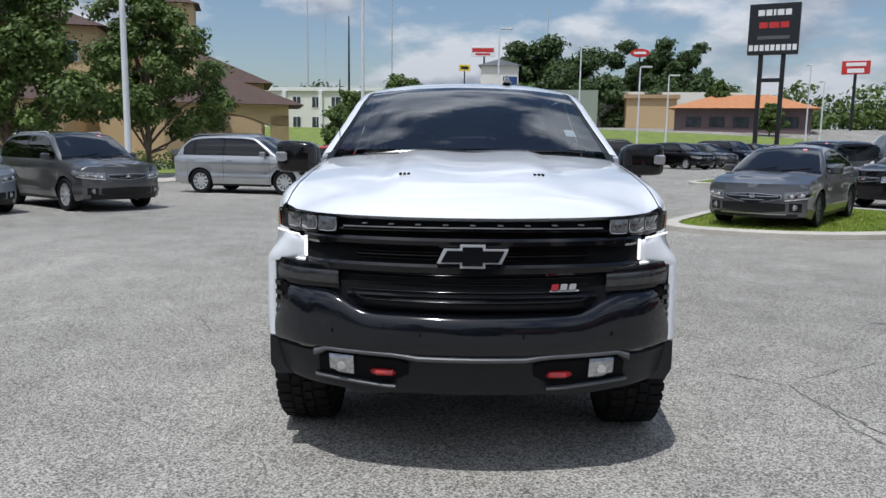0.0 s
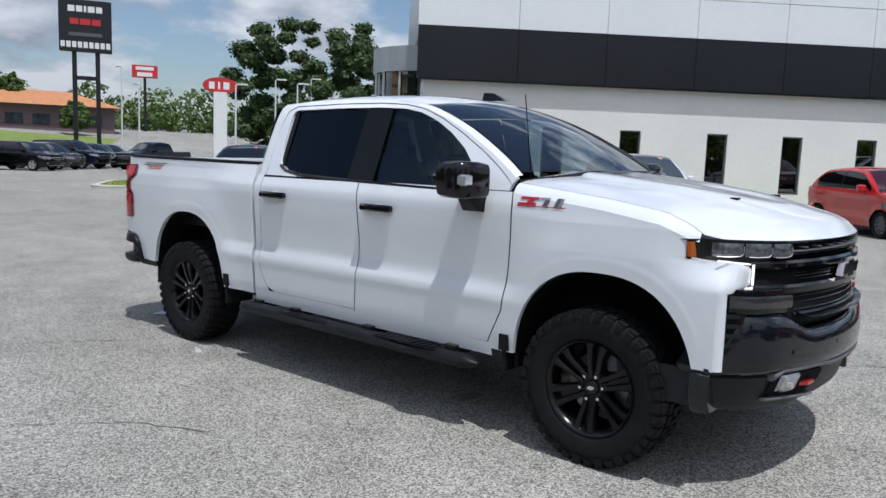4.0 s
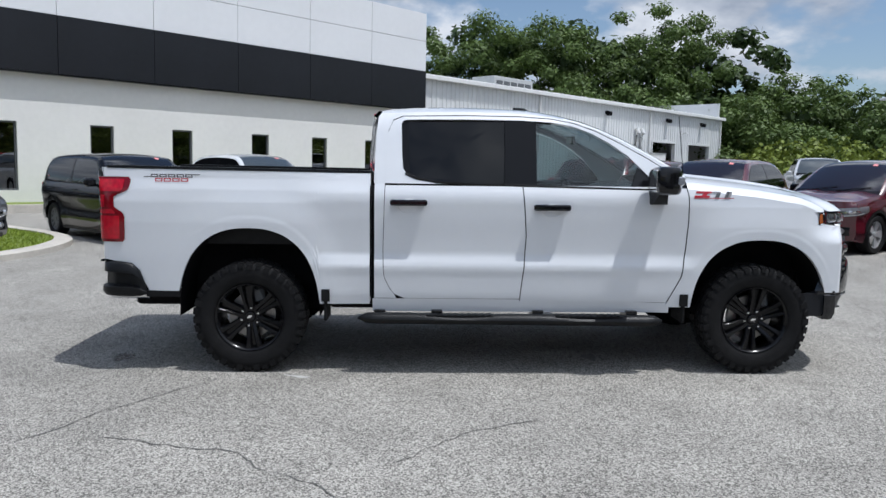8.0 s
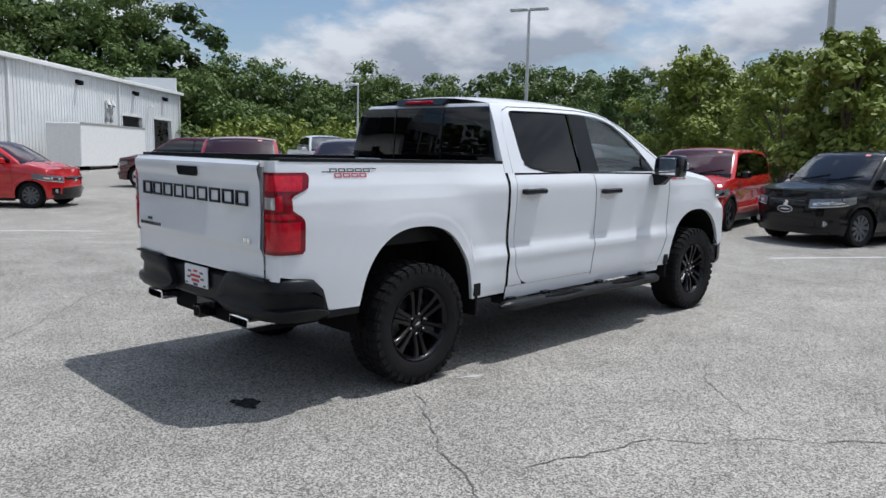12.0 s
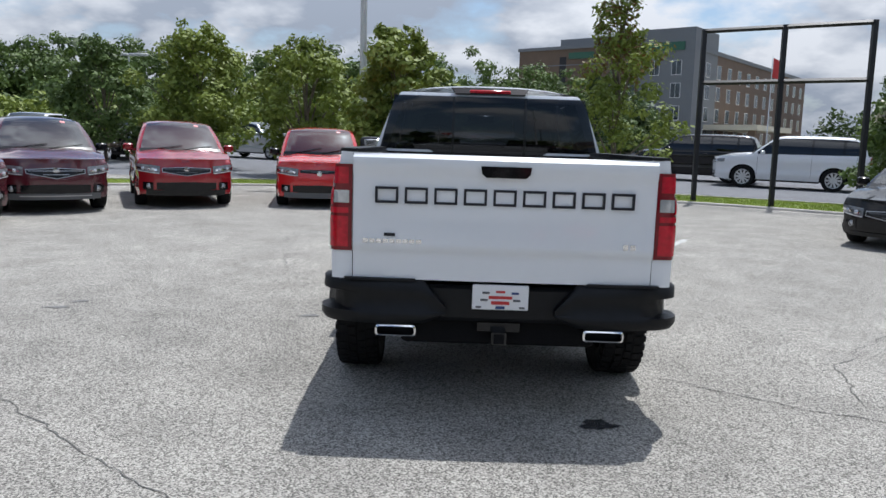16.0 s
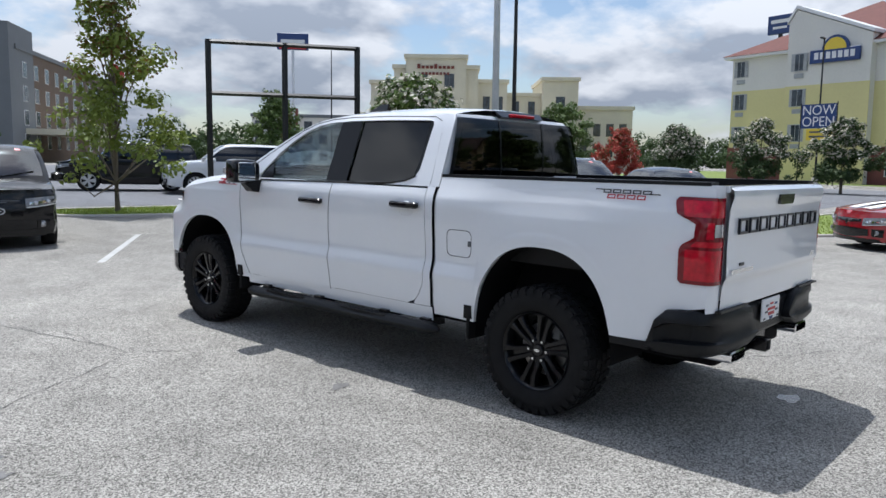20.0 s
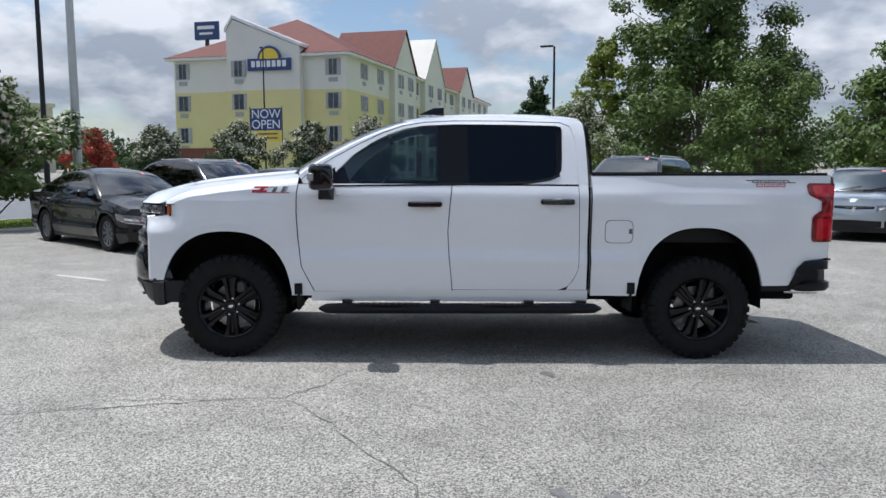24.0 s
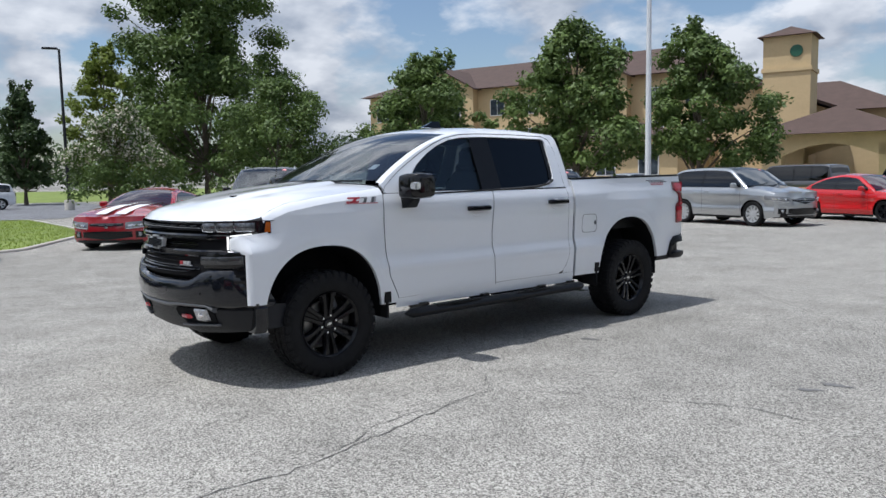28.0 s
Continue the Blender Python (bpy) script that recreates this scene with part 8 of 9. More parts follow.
# decals and badges on the sides
DECS = mat("decal_silver", (0.33, 0.32, 0.33), 0.35, 0.3, var=0.1)
DECR = mat("decal_red", (0.42, 0.015, 0.03), 0.4, var=0.1, scale=40)
for sg in (1, -1):
    def decal(y0, y1, z0, z1, m_, nm="decal_bar", off=0.004, slant=0.0):
        s = Shape().surf(lambda u, v: (lambda y, z: (body_x(y, z) + off, y, z))(lerp(y0, y1, u) + slant * v, lerp(z0, z1, v)), 3, 2)
        part(nm, s if sg > 0 else s.mirrored(), m_, truck, smooth=0)
    def mark(y0, y1, z0, z1, m_, w=0.006):
        for ya, yb, za, zb_ in ((y0, y1, z0, z0 + w), (y0, y1, z1 - w, z1), (y0, y0 + w * 1.3, z0 + w, z1 - w), (y1 - w * 1.3, y1, z0 + w, z1 - w)):
            decal(ya, yb, za, zb_, m_, slant=0.003)
    for i in range(5):
        y = 2.275 + i * 0.062
        mark(y, y + 0.052, 1.424, 1.447, DARKPOLE)
        mark(y + 0.03, y + 0.082, 1.393, 1.419, DECR) if i < 4 else None
    decal(2.225, 2.275, 1.441, 1.447, DARKPOLE)
    decal(2.56, 2.63, 1.424, 1.430, DARKPOLE)
    # slanted wing badge as plain bars: red block, silver-grey strokes, red underline
    for y0, y1, z0, z1, m_, off, sl in ((-1.70, -1.40, 1.314, 1.319, DECR, 0.004, 0.0), (-1.685, -1.57, 1.352, 1.366, DECR, 0.005, 0.006), (-1.645, -1.61, 1.335, 1.352, DECR, 0.005, 0.02), (-1.70, -1.585, 1.321, 1.335, DECR, 0.005, 0.006),
                                        (-1.565, -1.50, 1.354, 1.366, DECS, 0.005, 0.006), (-1.545, -1.515, 1.321, 1.354, GREYM, 0.005, 0.018), (-1.475, -1.43, 1.321, 1.366, DECS, 0.005, 0.02), (-1.468, -1.448, 1.321, 1.366, GREYM, 0.006, 0.02)):
        if sg > 0:
            decal(y0, y1, z0, z1, m_, "badge_bar", off, sl)
        else:
            decal(-3.085 - y1, -3.085 - y0, z0, z1, m_, "badge_bar", off, -sl)

# cabin inside
SEATM, TRIMM = mat("seat_cloth", (0.035, 0.035, 0.038), 0.85, var=0.2, scale=30), mat("inner_trim", (0.05, 0.05, 0.053), 0.6, var=0.1)
LINERM = mat("headlining", (0.30, 0.29, 0.27), 0.9, var=0.06)
part("headlining", Shape().surf(lambda u, v: (lambda p: (p[0] * 0.93, p[1], p[2] - 0.055))(roof(u, lerp(0.06, 0.95, v))), 10, 8), LINERM, truck)
part("cabin_floor", Shape().box(-0.86, 0.86, -1.2, 0.96, 0.62, 0.66), DARKIN, truck)
both("door_card", Shape().box(0.86, 0.90, -1.2, 0.94, 0.62, 1.33), TRIMM, truck)
ds = Shape().loft([[(x, -1.30, 1.0), (x, -0.93, 1.0), (x, -0.86, 1.17), (x, -0.92, 1.33), (x, -1.12, 1.395), (x, -1.32, 1.40)] for x in (-0.85, -0.4, 0.0, 0.4, 0.85)], cap=True)
part("dashboard", ds, TRIMM, truck)
for x in (-0.42, 0.42):
    st_ = Shape().box(x - 0.27, x + 0.27, -0.62, -0.05, 0.80, 1.0, 0.06)
    st_.loft([[(x - 0.26, -0.13, 0.95), (x + 0.26, -0.13, 0.95), (x + 0.26, 0.03, 0.95), (x - 0.26, 0.03, 0.95)], [(x - 0.26, -0.04, 1.35), (x + 0.26, -0.04, 1.35), (x + 0.24, 0.10, 1.35), (x - 0.24, 0.10, 1.35)], [(x - 0.2, 0.04, 1.56), (x + 0.2, 0.04, 1.56), (x + 0.2, 0.13, 1.56), (x - 0.2, 0.13, 1.56)]], cap=True)
    st_.box(x - 0.14, x + 0.14, 0.03, 0.14, 1.58, 1.77, 0.04)
    part("front_seat", st_, SEATM, truck)
rs_ = Shape().box(-0.72, 0.72, 0.25, 0.72, 0.82, 1.02, 0.06)
rs_.box(-0.72, 0.72, 0.70, 0.86, 0.95, 1.50, 0.06)
for x in (-0.45, 0.45):
    rs_.box(x - 0.13, x + 0.13, 0.74, 0.84, 1.51, 1.66, 0.04)
part("rear_bench", rs_, SEATM, truck)
sw = Shape()
loops = []
for k in range(25):
    t = 2 * math.pi * k / 24
    c = Vector((0.40 + 0.185 * math.cos(t), -0.74 + 0.185 * math.sin(t) * 0.36, 1.26 + 0.185 * math.sin(t) * 0.93))
    o1, o2 = Vector((math.cos(t), 0.36 * math.sin(t), 0.93 * math.sin(t))), Vector((0, -0.93, 0.36))
    loops.append([c + 0.015 * (math.cos(2 * math.pi * j / 6) * o1 + math.sin(2 * math.pi * j / 6) * o2) for j in range(6)])
sw.loft(loops)
sw.box(0.34, 0.46, -0.80, -0.73, 1.20, 1.30, 0.02).box(0.24, 0.56, -0.76, -0.74, 1.235, 1.265)
part("steering_wheel", sw, SATINB, truck)
part("inner_mirror", Shape().box(-0.13, 0.13, -0.66, -0.63, 1.72, 1.79, 0.012), SATINB, truck)
part("screen_sticker", Shape().surf(lambda u, v: (lambda p: (p[0], p[1] + 0.006, p[2]))(screen(lerp(0.865, 0.905, u), lerp(0.16, 0.24, v))), 1, 1), SIGNW, truck, smooth=0)

# ---- wheels and parked vehicles ----
WHEELS = {}


def wheel_meshes(r, w, rim_r, key, rim_m):
    """Meshes of a tyre, a rim disc with spokes and a dark well, centred, outside towards +x."""
    if (key, r) in WHEELS:
        return WHEELS[(key, r)]
    h = w / 2
    ty = Shape().lathe([(rim_r, -h * 0.8), (r * 0.93, -h), (r * 0.985, -h * 0.8), (r, -h * 0.5), (r, h * 0.5), (r * 0.985, h * 0.8), (r * 0.93, h), (rim_r * 1.06, h * 0.92), (rim_r, h * 0.75)], 28)
    rm = Shape().lathe([(rim_r, h * 0.76), (rim_r * 0.93, h * 0.72), (rim_r * 0.9, -h * 0.6)], 28)
    for k in range(5 if key != "ten" else 10):
        a = 2 * math.pi * k / (5 if key != "ten" else 10)
        for da in ((-0.16, 0.16) if key != "ten" else (0,)):
            c, s_ = math.cos(a + da), math.sin(a + da)
            n = Vector((0, -s_, c)) * rim_r * 0.075
            p0, p1 = Vector((h * 0.6, c * rim_r * 0.15, s_ * rim_r * 0.15)), Vector((h * 0.7, c * rim_r * 0.95, s_ * rim_r * 0.95))
            rm.slab([p0 - n * 1.3, p1 - n * 2.0, p1 + n * 2.0, p0 + n * 1.3], (-0.03, 0, 0))
    rm.lathe([(0.001, h * 0.72), (rim_r * 0.2, h * 0.7), (rim_r * 0.22, h * 0.5)], 12)
    wl_ = Shape().lathe([(0.001, h * 0.1), (rim_r * 0.9, h * 0.1)], 20)
    WHEELS[(key, r)] = (ty.mesh("tyre", RUBBER), rm.mesh("rim", rim_m), wl_.mesh("brake_disc", DARKIN))
    return WHEELS[(key, r)]


def add_wheel(parent, x, y, r, w, rim_r, key, rim_m):
    a, b, c = wheel_meshes(r, w, rim_r, key, rim_m)
    e = new("wheel", a)
    e.name = "wheel"
    e.parent = parent
    e.matrix_local = pose(x, y, r, 0, 0, 0 if x > 0 else 180)
    part("rim", b, None, e)
    part("brake_disc", c, None, e)
    return e


KINDS = {
    # length width height wheelbase wheel-radius clearance nose-height cowl(y,z) roof-front roof-rear tail-base belt-rear deck(y,z) roof-halfwidth
    "suv": dict(L=4.75, W=1.88, H=1.70, wb=2.75, r=0.36, zb=0.24, nose=0.92, cy=-1.12, cz=1.10, ry=-0.32, re=1.72, te=2.18, bz=1.12, dz=1.10, rw=0.66),
    "big_suv": dict(L=5.25, W=2.02, H=1.88, wb=2.98, r=0.40, zb=0.28, nose=1.06, cy=-1.22, cz=1.22, ry=-0.42, re=2.20, te=2.48, bz=1.26, dz=1.22, rw=0.70),
    "crossover": dict(L=4.55, W=1.85, H=1.66, wb=2.66, r=0.355, zb=0.22, nose=0.90, cy=-1.10, cz=1.06, ry=-0.25, re=1.45, te=2.02, bz=1.10, dz=1.06, rw=0.64),
    "box_hatch": dict(L=4.14, W=1.80, H=1.61, wb=2.57, r=0.325, zb=0.18, nose=0.88, cy=-1.05, cz=1.03, ry=-0.45, re=1.60, te=1.88, bz=1.08, dz=1.06, rw=0.69),
    "jeep": dict(L=4.41, W=1.76, H=1.66, wb=2.635, r=0.35, zb=0.24, nose=1.02, cy=-0.90, cz=1.10, ry=-0.42, re=1.85, te=2.05, bz=1.10, dz=1.10, rw=0.71),
    "hatch": dict(L=3.65, W=1.60, H=1.48, wb=2.38, r=0.29, zb=0.17, nose=0.80, cy=-0.98, cz=0.98, ry=-0.25, re=1.15, te=1.62, bz=1.02, dz=1.0, rw=0.54),
    "sedan": dict(L=4.64, W=1.80, H=1.43, wb=2.70, r=0.325, zb=0.17, nose=0.72, cy=-0.98, cz=0.93, ry=-0.18, re=0.95, te=1.70, bz=0.98, dz=1.0, rw=0.54),
    "coupe": dict(L=4.78, W=1.90, H=1.35, wb=2.81, r=0.345, zb=0.15, nose=0.72, cy=-0.75, cz=0.93, ry=0.08, re=0.85, te=1.75, bz=0.97, dz=1.0, rw=0.54),
    "pickup": dict(L=5.7, W=2.0, H=1.86, wb=3.6, r=0.40, zb=0.30, nose=1.08, cy=-1.35, cz=1.22, ry=-0.6, re=0.72, te=0.92, bz=1.24, dz=1.24, rw=0.68),
    "van": dict(L=5.2, W=1.98, H=1.95, wb=3.0, r=0.34, zb=0.2, nose=0.95, cy=-1.75, cz=1.1, ry=-1.0, re=2.4, te=2.55, bz=1.12, dz=1.1, rw=0.76),
}


def curve(y, pts):
    """A smooth line through (y, z) points, with no overshoot."""
    if y <= pts[0][0]:
        return pts[0][1]
    if y >= pts[-1][0]:
        return pts[-1][1]
    d = [(b[1] - a[1]) / (b[0] - a[0]) for a, b in zip(pts, pts[1:])]
    m = [d[0]] + [0 if p * q <= 0 else 2 * p * q / (p + q) for p, q in zip(d, d[1:])] + [d[-1]]
    for i in range(len(pts) - 1):
        if y <= pts[i + 1][0]:
            h = pts[i + 1][0] - pts[i][0]
            t = (y - pts[i][0]) / h
            return (1 + 2 * t) * (1 - t) ** 2 * pts[i][1] + t * (1 - t) ** 2 * h * m[i] + t * t * (3 - 2 * t) * pts[i + 1][1] + t * t * (t - 1) * h * m[i + 1]


def car(kind, paint, at, label, category="car", group="", face="bar", rim="split", rim_m=None, cladding=False, sticker=True, stripes=False, rails=False, lift=0.0, roof_m=None, tag=False):
    """A parked vehicle with its nose to -Y: body, glass, wheels, lamps, grille, mirrors, handles."""
    k = KINDS[kind]
    L, W, H, wb, r, zb = k["L"], k["W"], k["H"], k["wb"], k["r"], k["zb"]
    hw = W / 2
    yf, yr = -L / 2, L / 2
    af, ar = -wb / 2 - 0.02, wb / 2 - 0.02
    AR = r + 0.055
    th = thing("parked_" + category.replace(" ", "_"), stand(*at, lift), label, category, group)
    cy, cz, ry, re, te, bz = k["cy"], k["cz"], k["ry"], k["re"], k["te"], k["bz"]
    NB, TB = (0.26, 0.13) if kind not in ("pickup", "big_suv", "jeep") else (0.17, 0.10)
    cargo = kind == "pickup"
    tail = kind in ("sedan", "coupe")

    def top(y):
        if y < cy:
            t = (y - yf) / (cy - yf)
            return lerp(k["nose"], cz, (1 - (1 - t) ** 1.7)) - 0.05 * max(0, 1 - t * 6) ** 2
        if y < te:
            return lerp(cz, bz, (y - cy) / (te - cy))
        t = (y - te) / max(0.01, yr - te)
        return lerp(bz, k["dz"], t) - 0.06 * max(0, t * 5 - 4) ** 2

    def low(y):
        z = zb + 0.10 * max(0, (yf + 0.5 - y) / 0.5) + 0.16 * max(0, (y - yr + 0.5) / 0.5)
        for c in (af, ar):
            d = abs(y - c) / AR
            if d < 1:
                z = max(z, r + AR * (1 - d ** 2.2) ** (1 / 2.2) * 0.98)
        return z

    def half(y, z):
        zt = top(y)
        t = (z - zb) / max(0.1, zt - zb)
        w = hw * tab(t, [(0, 0.93), (0.12, 0.955), (0.24, 0.987), (0.30, 0.985), (0.42, 0.962), (0.60, 0.974), (0.74, 0.997), (0.78, 1.0), (0.82, 0.992), (0.92, 0.978), (1.0, 0.945)])
        for c in (af, ar):
            d = math.hypot(y - c, z - r)
            w += 0.022 * smooth(1 - abs(d - AR) / 0.14)
        w *= 1 - 0.13 * max(0, (yf + 0.62 - y) / 0.62) ** 2.2 - 0.09 * max(0, (y - yr + 0.5) / 0.5) ** 2.2
        return w

    ys = sorted(set([yf + NB, yr - TB] + [c + AR * q for c in (af, ar) for q in (-1.002, -0.999, -0.96, -0.88, -0.75, -0.55, -0.3, 0, 0.3, 0.55, 0.75, 0.88, 0.96, 0.999, 1.002)] + list(np.linspace(yf + NB, yr - TB, 22))))
    body = Shape()
    for sg in (1, -1):
        def side(u, v, sg=sg):
            y = ys[round(u * (len(ys) - 1))]
            z = lerp(low(y), top(y), v)
            return (sg * half(y, z), y, z)
        s = Shape().surf(side, len(ys) - 1, 16)
        if sg < 0:
            s.f = [q[::-1] for q in s.f]
        body.add(s.v, s.f)
    # nose and tail
    for y0, d in ((yf, 1), (yr, -1)):
        e = y0 + d * (NB if d > 0 else TB)
        bul = 0.30 if d > 0 else 0.12

        def cap(u, v, e=e, d=d, bul=bul):
            z = lerp(low(e), top(e), v)
            x = (2 * u - 1) * half(e, z)
            q = abs(2 * u - 1)
            y = e - d * ((NB if d > 0 else TB) * (1 - q ** (2.6 if d > 0 else 3)) + 0.05 * math.sin(math.pi * min(1, v * 1.15)) * (1 - q ** 6))
            return (x, y, z)
        s = Shape().surf(cap, 14, 7)
        if d < 0:
            s.f = [q[::-1] for q in s.f]
        body.add(s.v, s.f)

    def nose_y(x, z):
        e = yf + NB
        q = min(1, abs(x) / half(e, z))
        v = (z - low(e)) / (top(e) - low(e))
        return e - (NB * (1 - q ** 2.6) + 0.05 * math.sin(math.pi * max(0, min(1, v * 1.15))) * (1 - q ** 6))

    def tail_y(x, z):
        e = yr - TB
        q = min(1, abs(x) / half(e, z))
        v = (z - low(e)) / (top(e) - low(e))
        return e + (TB * (1 - q ** 3) + 0.05 * math.sin(math.pi * max(0, min(1, v * 1.15))) * (1 - q ** 6))
    # bonnet, deck
    def deck(ya, yb):
        def fn(u, v):
            y = lerp(ya, yb, v)
            z0 = top(y)
            w = half(y, z0)
            q = 2 * u - 1
            x = q * w
            yy = y
            if v == 0 and ya < 0:
                yy = nose_y(x, z0 - 0.001)
            return (x, yy, z0 + (0.045 * (1 - abs(q) ** 3) + (0.018 if 0.3 < abs(q) < 0.72 and ya < 0 else 0)) * (min(1, v * 3) if ya < 0 else 1))
        return fn
    s = Shape().surf(deck(yf + NB, cy), 16, 8)
    body.add(s.v, s.f)
    if tail:
        s = Shape().surf(deck(te - 0.1, yr - TB), 8, 3)
        body.add(s.v, s.f)
    if cargo:
        bd = Shape()
        bd.box(-hw * 0.82, hw * 0.82, te + 0.08, yr - 0.12, 0.8, 0.82)
        for x in (-1, 1):
            bd.box(x * hw * 0.83 - 0.03, x * hw * 0.83 + 0.03, te, yr - TB, 0.8, k["dz"] + 0.01)
        bd.box(-hw * 0.82, hw * 0.82, te, te + 0.06, 0.8, k["bz"])
        part("cargo_bed", bd, DARKIN, th)
    # cabin: sides, roof and screens follow one roof line
    rw = k["rw"]
    steep = te - re < 0.35
    RL = [(cy, cz), (lerp(cy, ry, 0.5), lerp(cz, H - 0.045, 0.56)), (ry, H - 0.05), (ry + 0.34, H - 0.012), (lerp(ry, re, 0.5), H), (re - 0.3, H - 0.022), (re, H - 0.075), (lerp(re, te, 0.6), lerp(H - 0.075, bz, 0.42 if steep else 0.5)), (te, bz)]
    line = lambda y: curve(y, RL)
    belt = lambda y: lerp(cz, bz, (y - cy) / (te - cy))
    def cab_half(y, z, off=0.0):
        t = max(0, (z - belt(y)) / (H - belt(y)))
        return lerp(half(y, belt(y) - 0.01) * 0.985, rw, 0.35 * t + 0.65 * t ** 1.9) + off
    cys = sorted(set([round(float(q), 4) for q in np.linspace(cy, te, 30)] + [round(q[0], 4) for q in RL]))
    nc = len(cys) - 1
    cab = Shape()
    for sg in (1, -1):
        q_ = Shape().surf(lambda u, v: (lambda y: (lambda z: (sg * cab_half(y, z), y, z))(lerp(belt(y) - 0.03, line(y) - 0.006, v)))(cys[round(u * nc)]), nc, 9)
        if sg < 0:
            q_.f = [f[::-1] for f in q_.f]
        cab.add(q_.v, q_.f)
    def over(y, q, off=0.0):
        z0 = line(y)
        ex = cab_half(y, z0 - 0.006)
        t = (z0 - belt(y)) / (H - belt(y))
        c = 1 - abs(q) ** 2.4
        front = 1 - smooth((y - cy) / (ry - cy + 0.2))
        return (q * ex, y - 0.13 * front * c - (off if y < ry else -off) * 0.7, z0 - 0.006 + 0.05 * t * c + off)
    s = Shape().surf(lambda u, v: over(cys[round(v * nc)], 2 * u - 1), 14, nc)
    cab.add(s.v, s.f)
    cabin = part("cabin", cab, roof_m or paint, th, smooth=50, fix=True)
    body_ob = part("body", body, paint, th, smooth=45, fix=True)
    mid = lerp(ry, re, 0.44 if not tail else 0.56)
    if kind == "coupe":
        mid = lerp(ry, re, 0.95)
    up, dn = 0.075, 0.03
    ok = [y for y in np.linspace(cy, te, 120) if line(y) - up - belt(y) - dn > 0.05]
    ya, yb = ok[0], ok[-1] - (0.16 if not (cargo or tail) else 0.05)
    back = yb
    cuts = [(ya, mid - 0.035), (mid + 0.035, yb)]
    if not (tail or cargo) and yb - mid > 1.25:
        yc_ = mid + 0.98
        cuts = [(ya, mid - 0.035), (mid + 0.035, yc_ - 0.03), (yc_ + 0.05, yb)]
    for sg in (1, -1):
        def pane_(y0, y1, off, grow=0.0, sg=sg):
            def fn(u, v):
                y = lerp(y0, y1, u)
                z = lerp(belt(y) + dn - grow, max(belt(y) + dn, line(y) - up) + grow, v)
                return (sg * cab_half(y, z, off), y, z)
            g_ = Shape().surf(fn, 16, 6)
            if sg < 0:
                g_.f = [f[::-1] for f in g_.f]
            return g_
        part("window_trim", pane_(ya - 0.02, yb + 0.03, 0.003, 0.014), SATINB, th, smooth=60)
        for n_, (y0, y1) in enumerate(cuts):
            part(("front_side_window", "rear_side_window", "quarter_window")[n_], pane_(y0, y1, 0.006), G_SIDE if n_ == 0 else G_DARK2, th, smooth=60)
    part("windscreen", Shape().surf(lambda u, v: over(lerp(cy + 0.01, ry + 0.02, v), lerp(-0.9, 0.9, u), 0.006), 12, 8), G_CAR2, th, smooth=60)
    part("cowl_strip", Shape().surf(lambda u, v: over(lerp(cy + 0.005, cy + 0.085, v), lerp(-0.93, 0.93, u), 0.011), 10, 2), SATINB, th, smooth=60)
    for q0, q1 in ((-0.62, 0.02), (0.05, 0.74)):
        part("wiper", Shape().tube([over(lerp(cy + 0.05, cy + 0.15, t_), lerp(q0, q1, t_), 0.018) for t_ in (0, 0.5, 1)], 0.008, 4), SATINB, th)
    ws = lambda u, v: over(lerp(cy + 0.01, ry + 0.02, v), lerp(-0.9, 0.9, u), 0.008)
    part("rear_window", Shape().surf(lambda u, v: over(lerp(re + 0.05, te - (0.05 if steep else 0.1), v), lerp(-0.86, 0.86, u), 0.006), 10, 6), G_DARK2, th, smooth=60)
    # dark inside and underside
    inn = Shape()
    inn.box(-hw * 0.8, hw * 0.8, cy + 0.05, te - 0.1, zb + 0.1, cz - 0.08)
    for c in (af, ar):
        inn.box(-hw * 0.86, hw * 0.86, c - AR * 0.96, c + AR * 0.96, zb + 0.12, r + AR * 0.99)
    inn.box(-hw * 0.86, hw * 0.86, yf + 0.3, yr - 0.3, zb + 0.02, zb + 0.2)
    part("underbody", inn, DARKIN, th, smooth=0)
    for sx in (-0.36, 0.36):
        st = Shape().box(sx - 0.24, sx + 0.24, -0.1, 0.08, cz - 0.15, H - 0.42, 0.05)
        st.box(sx - 0.13, sx + 0.13, -0.06, 0.03, H - 0.41, H - 0.24, 0.04)
        part("seat", st, DARKIN, th)
    # nose details
    nz = k["nose"]
    def nose_strip(x0, x1, z0, z1, off, n=8, bulge=0.0, taper=0.0):
        def fn(u, v):
            x = lerp(x0, x1, u)
            lo, hi = z0, z1
            if taper:
                lo, hi = z0 + taper * abs(x), z1 - taper * 0.3 * abs(x)
            z = lerp(lo, hi, v)
            return (x, nose_y(x, z) - off - bulge * math.sin(math.pi * v), z)
        s = Shape().surf(fn, n, 3)
        b_ = Shape().surf(lambda u, v: (lambda p: (p[0], p[1] + off + 0.05, p[2]))(fn(u, v)), n, 3)
        s.add(b_.v, [q[::-1] for q in b_.f])
        m_ = len(b_.v)
        for i in range(n):
            s.f += [(i, i + m_, i + 1 + m_, i + 1)[::-1], (3 * (n + 1) + i, 3 * (n + 1) + i + 1, 3 * (n + 1) + i + 1 + m_, 3 * (n + 1) + i + m_)[::-1]]
        return s
    hi = nz - 0.085
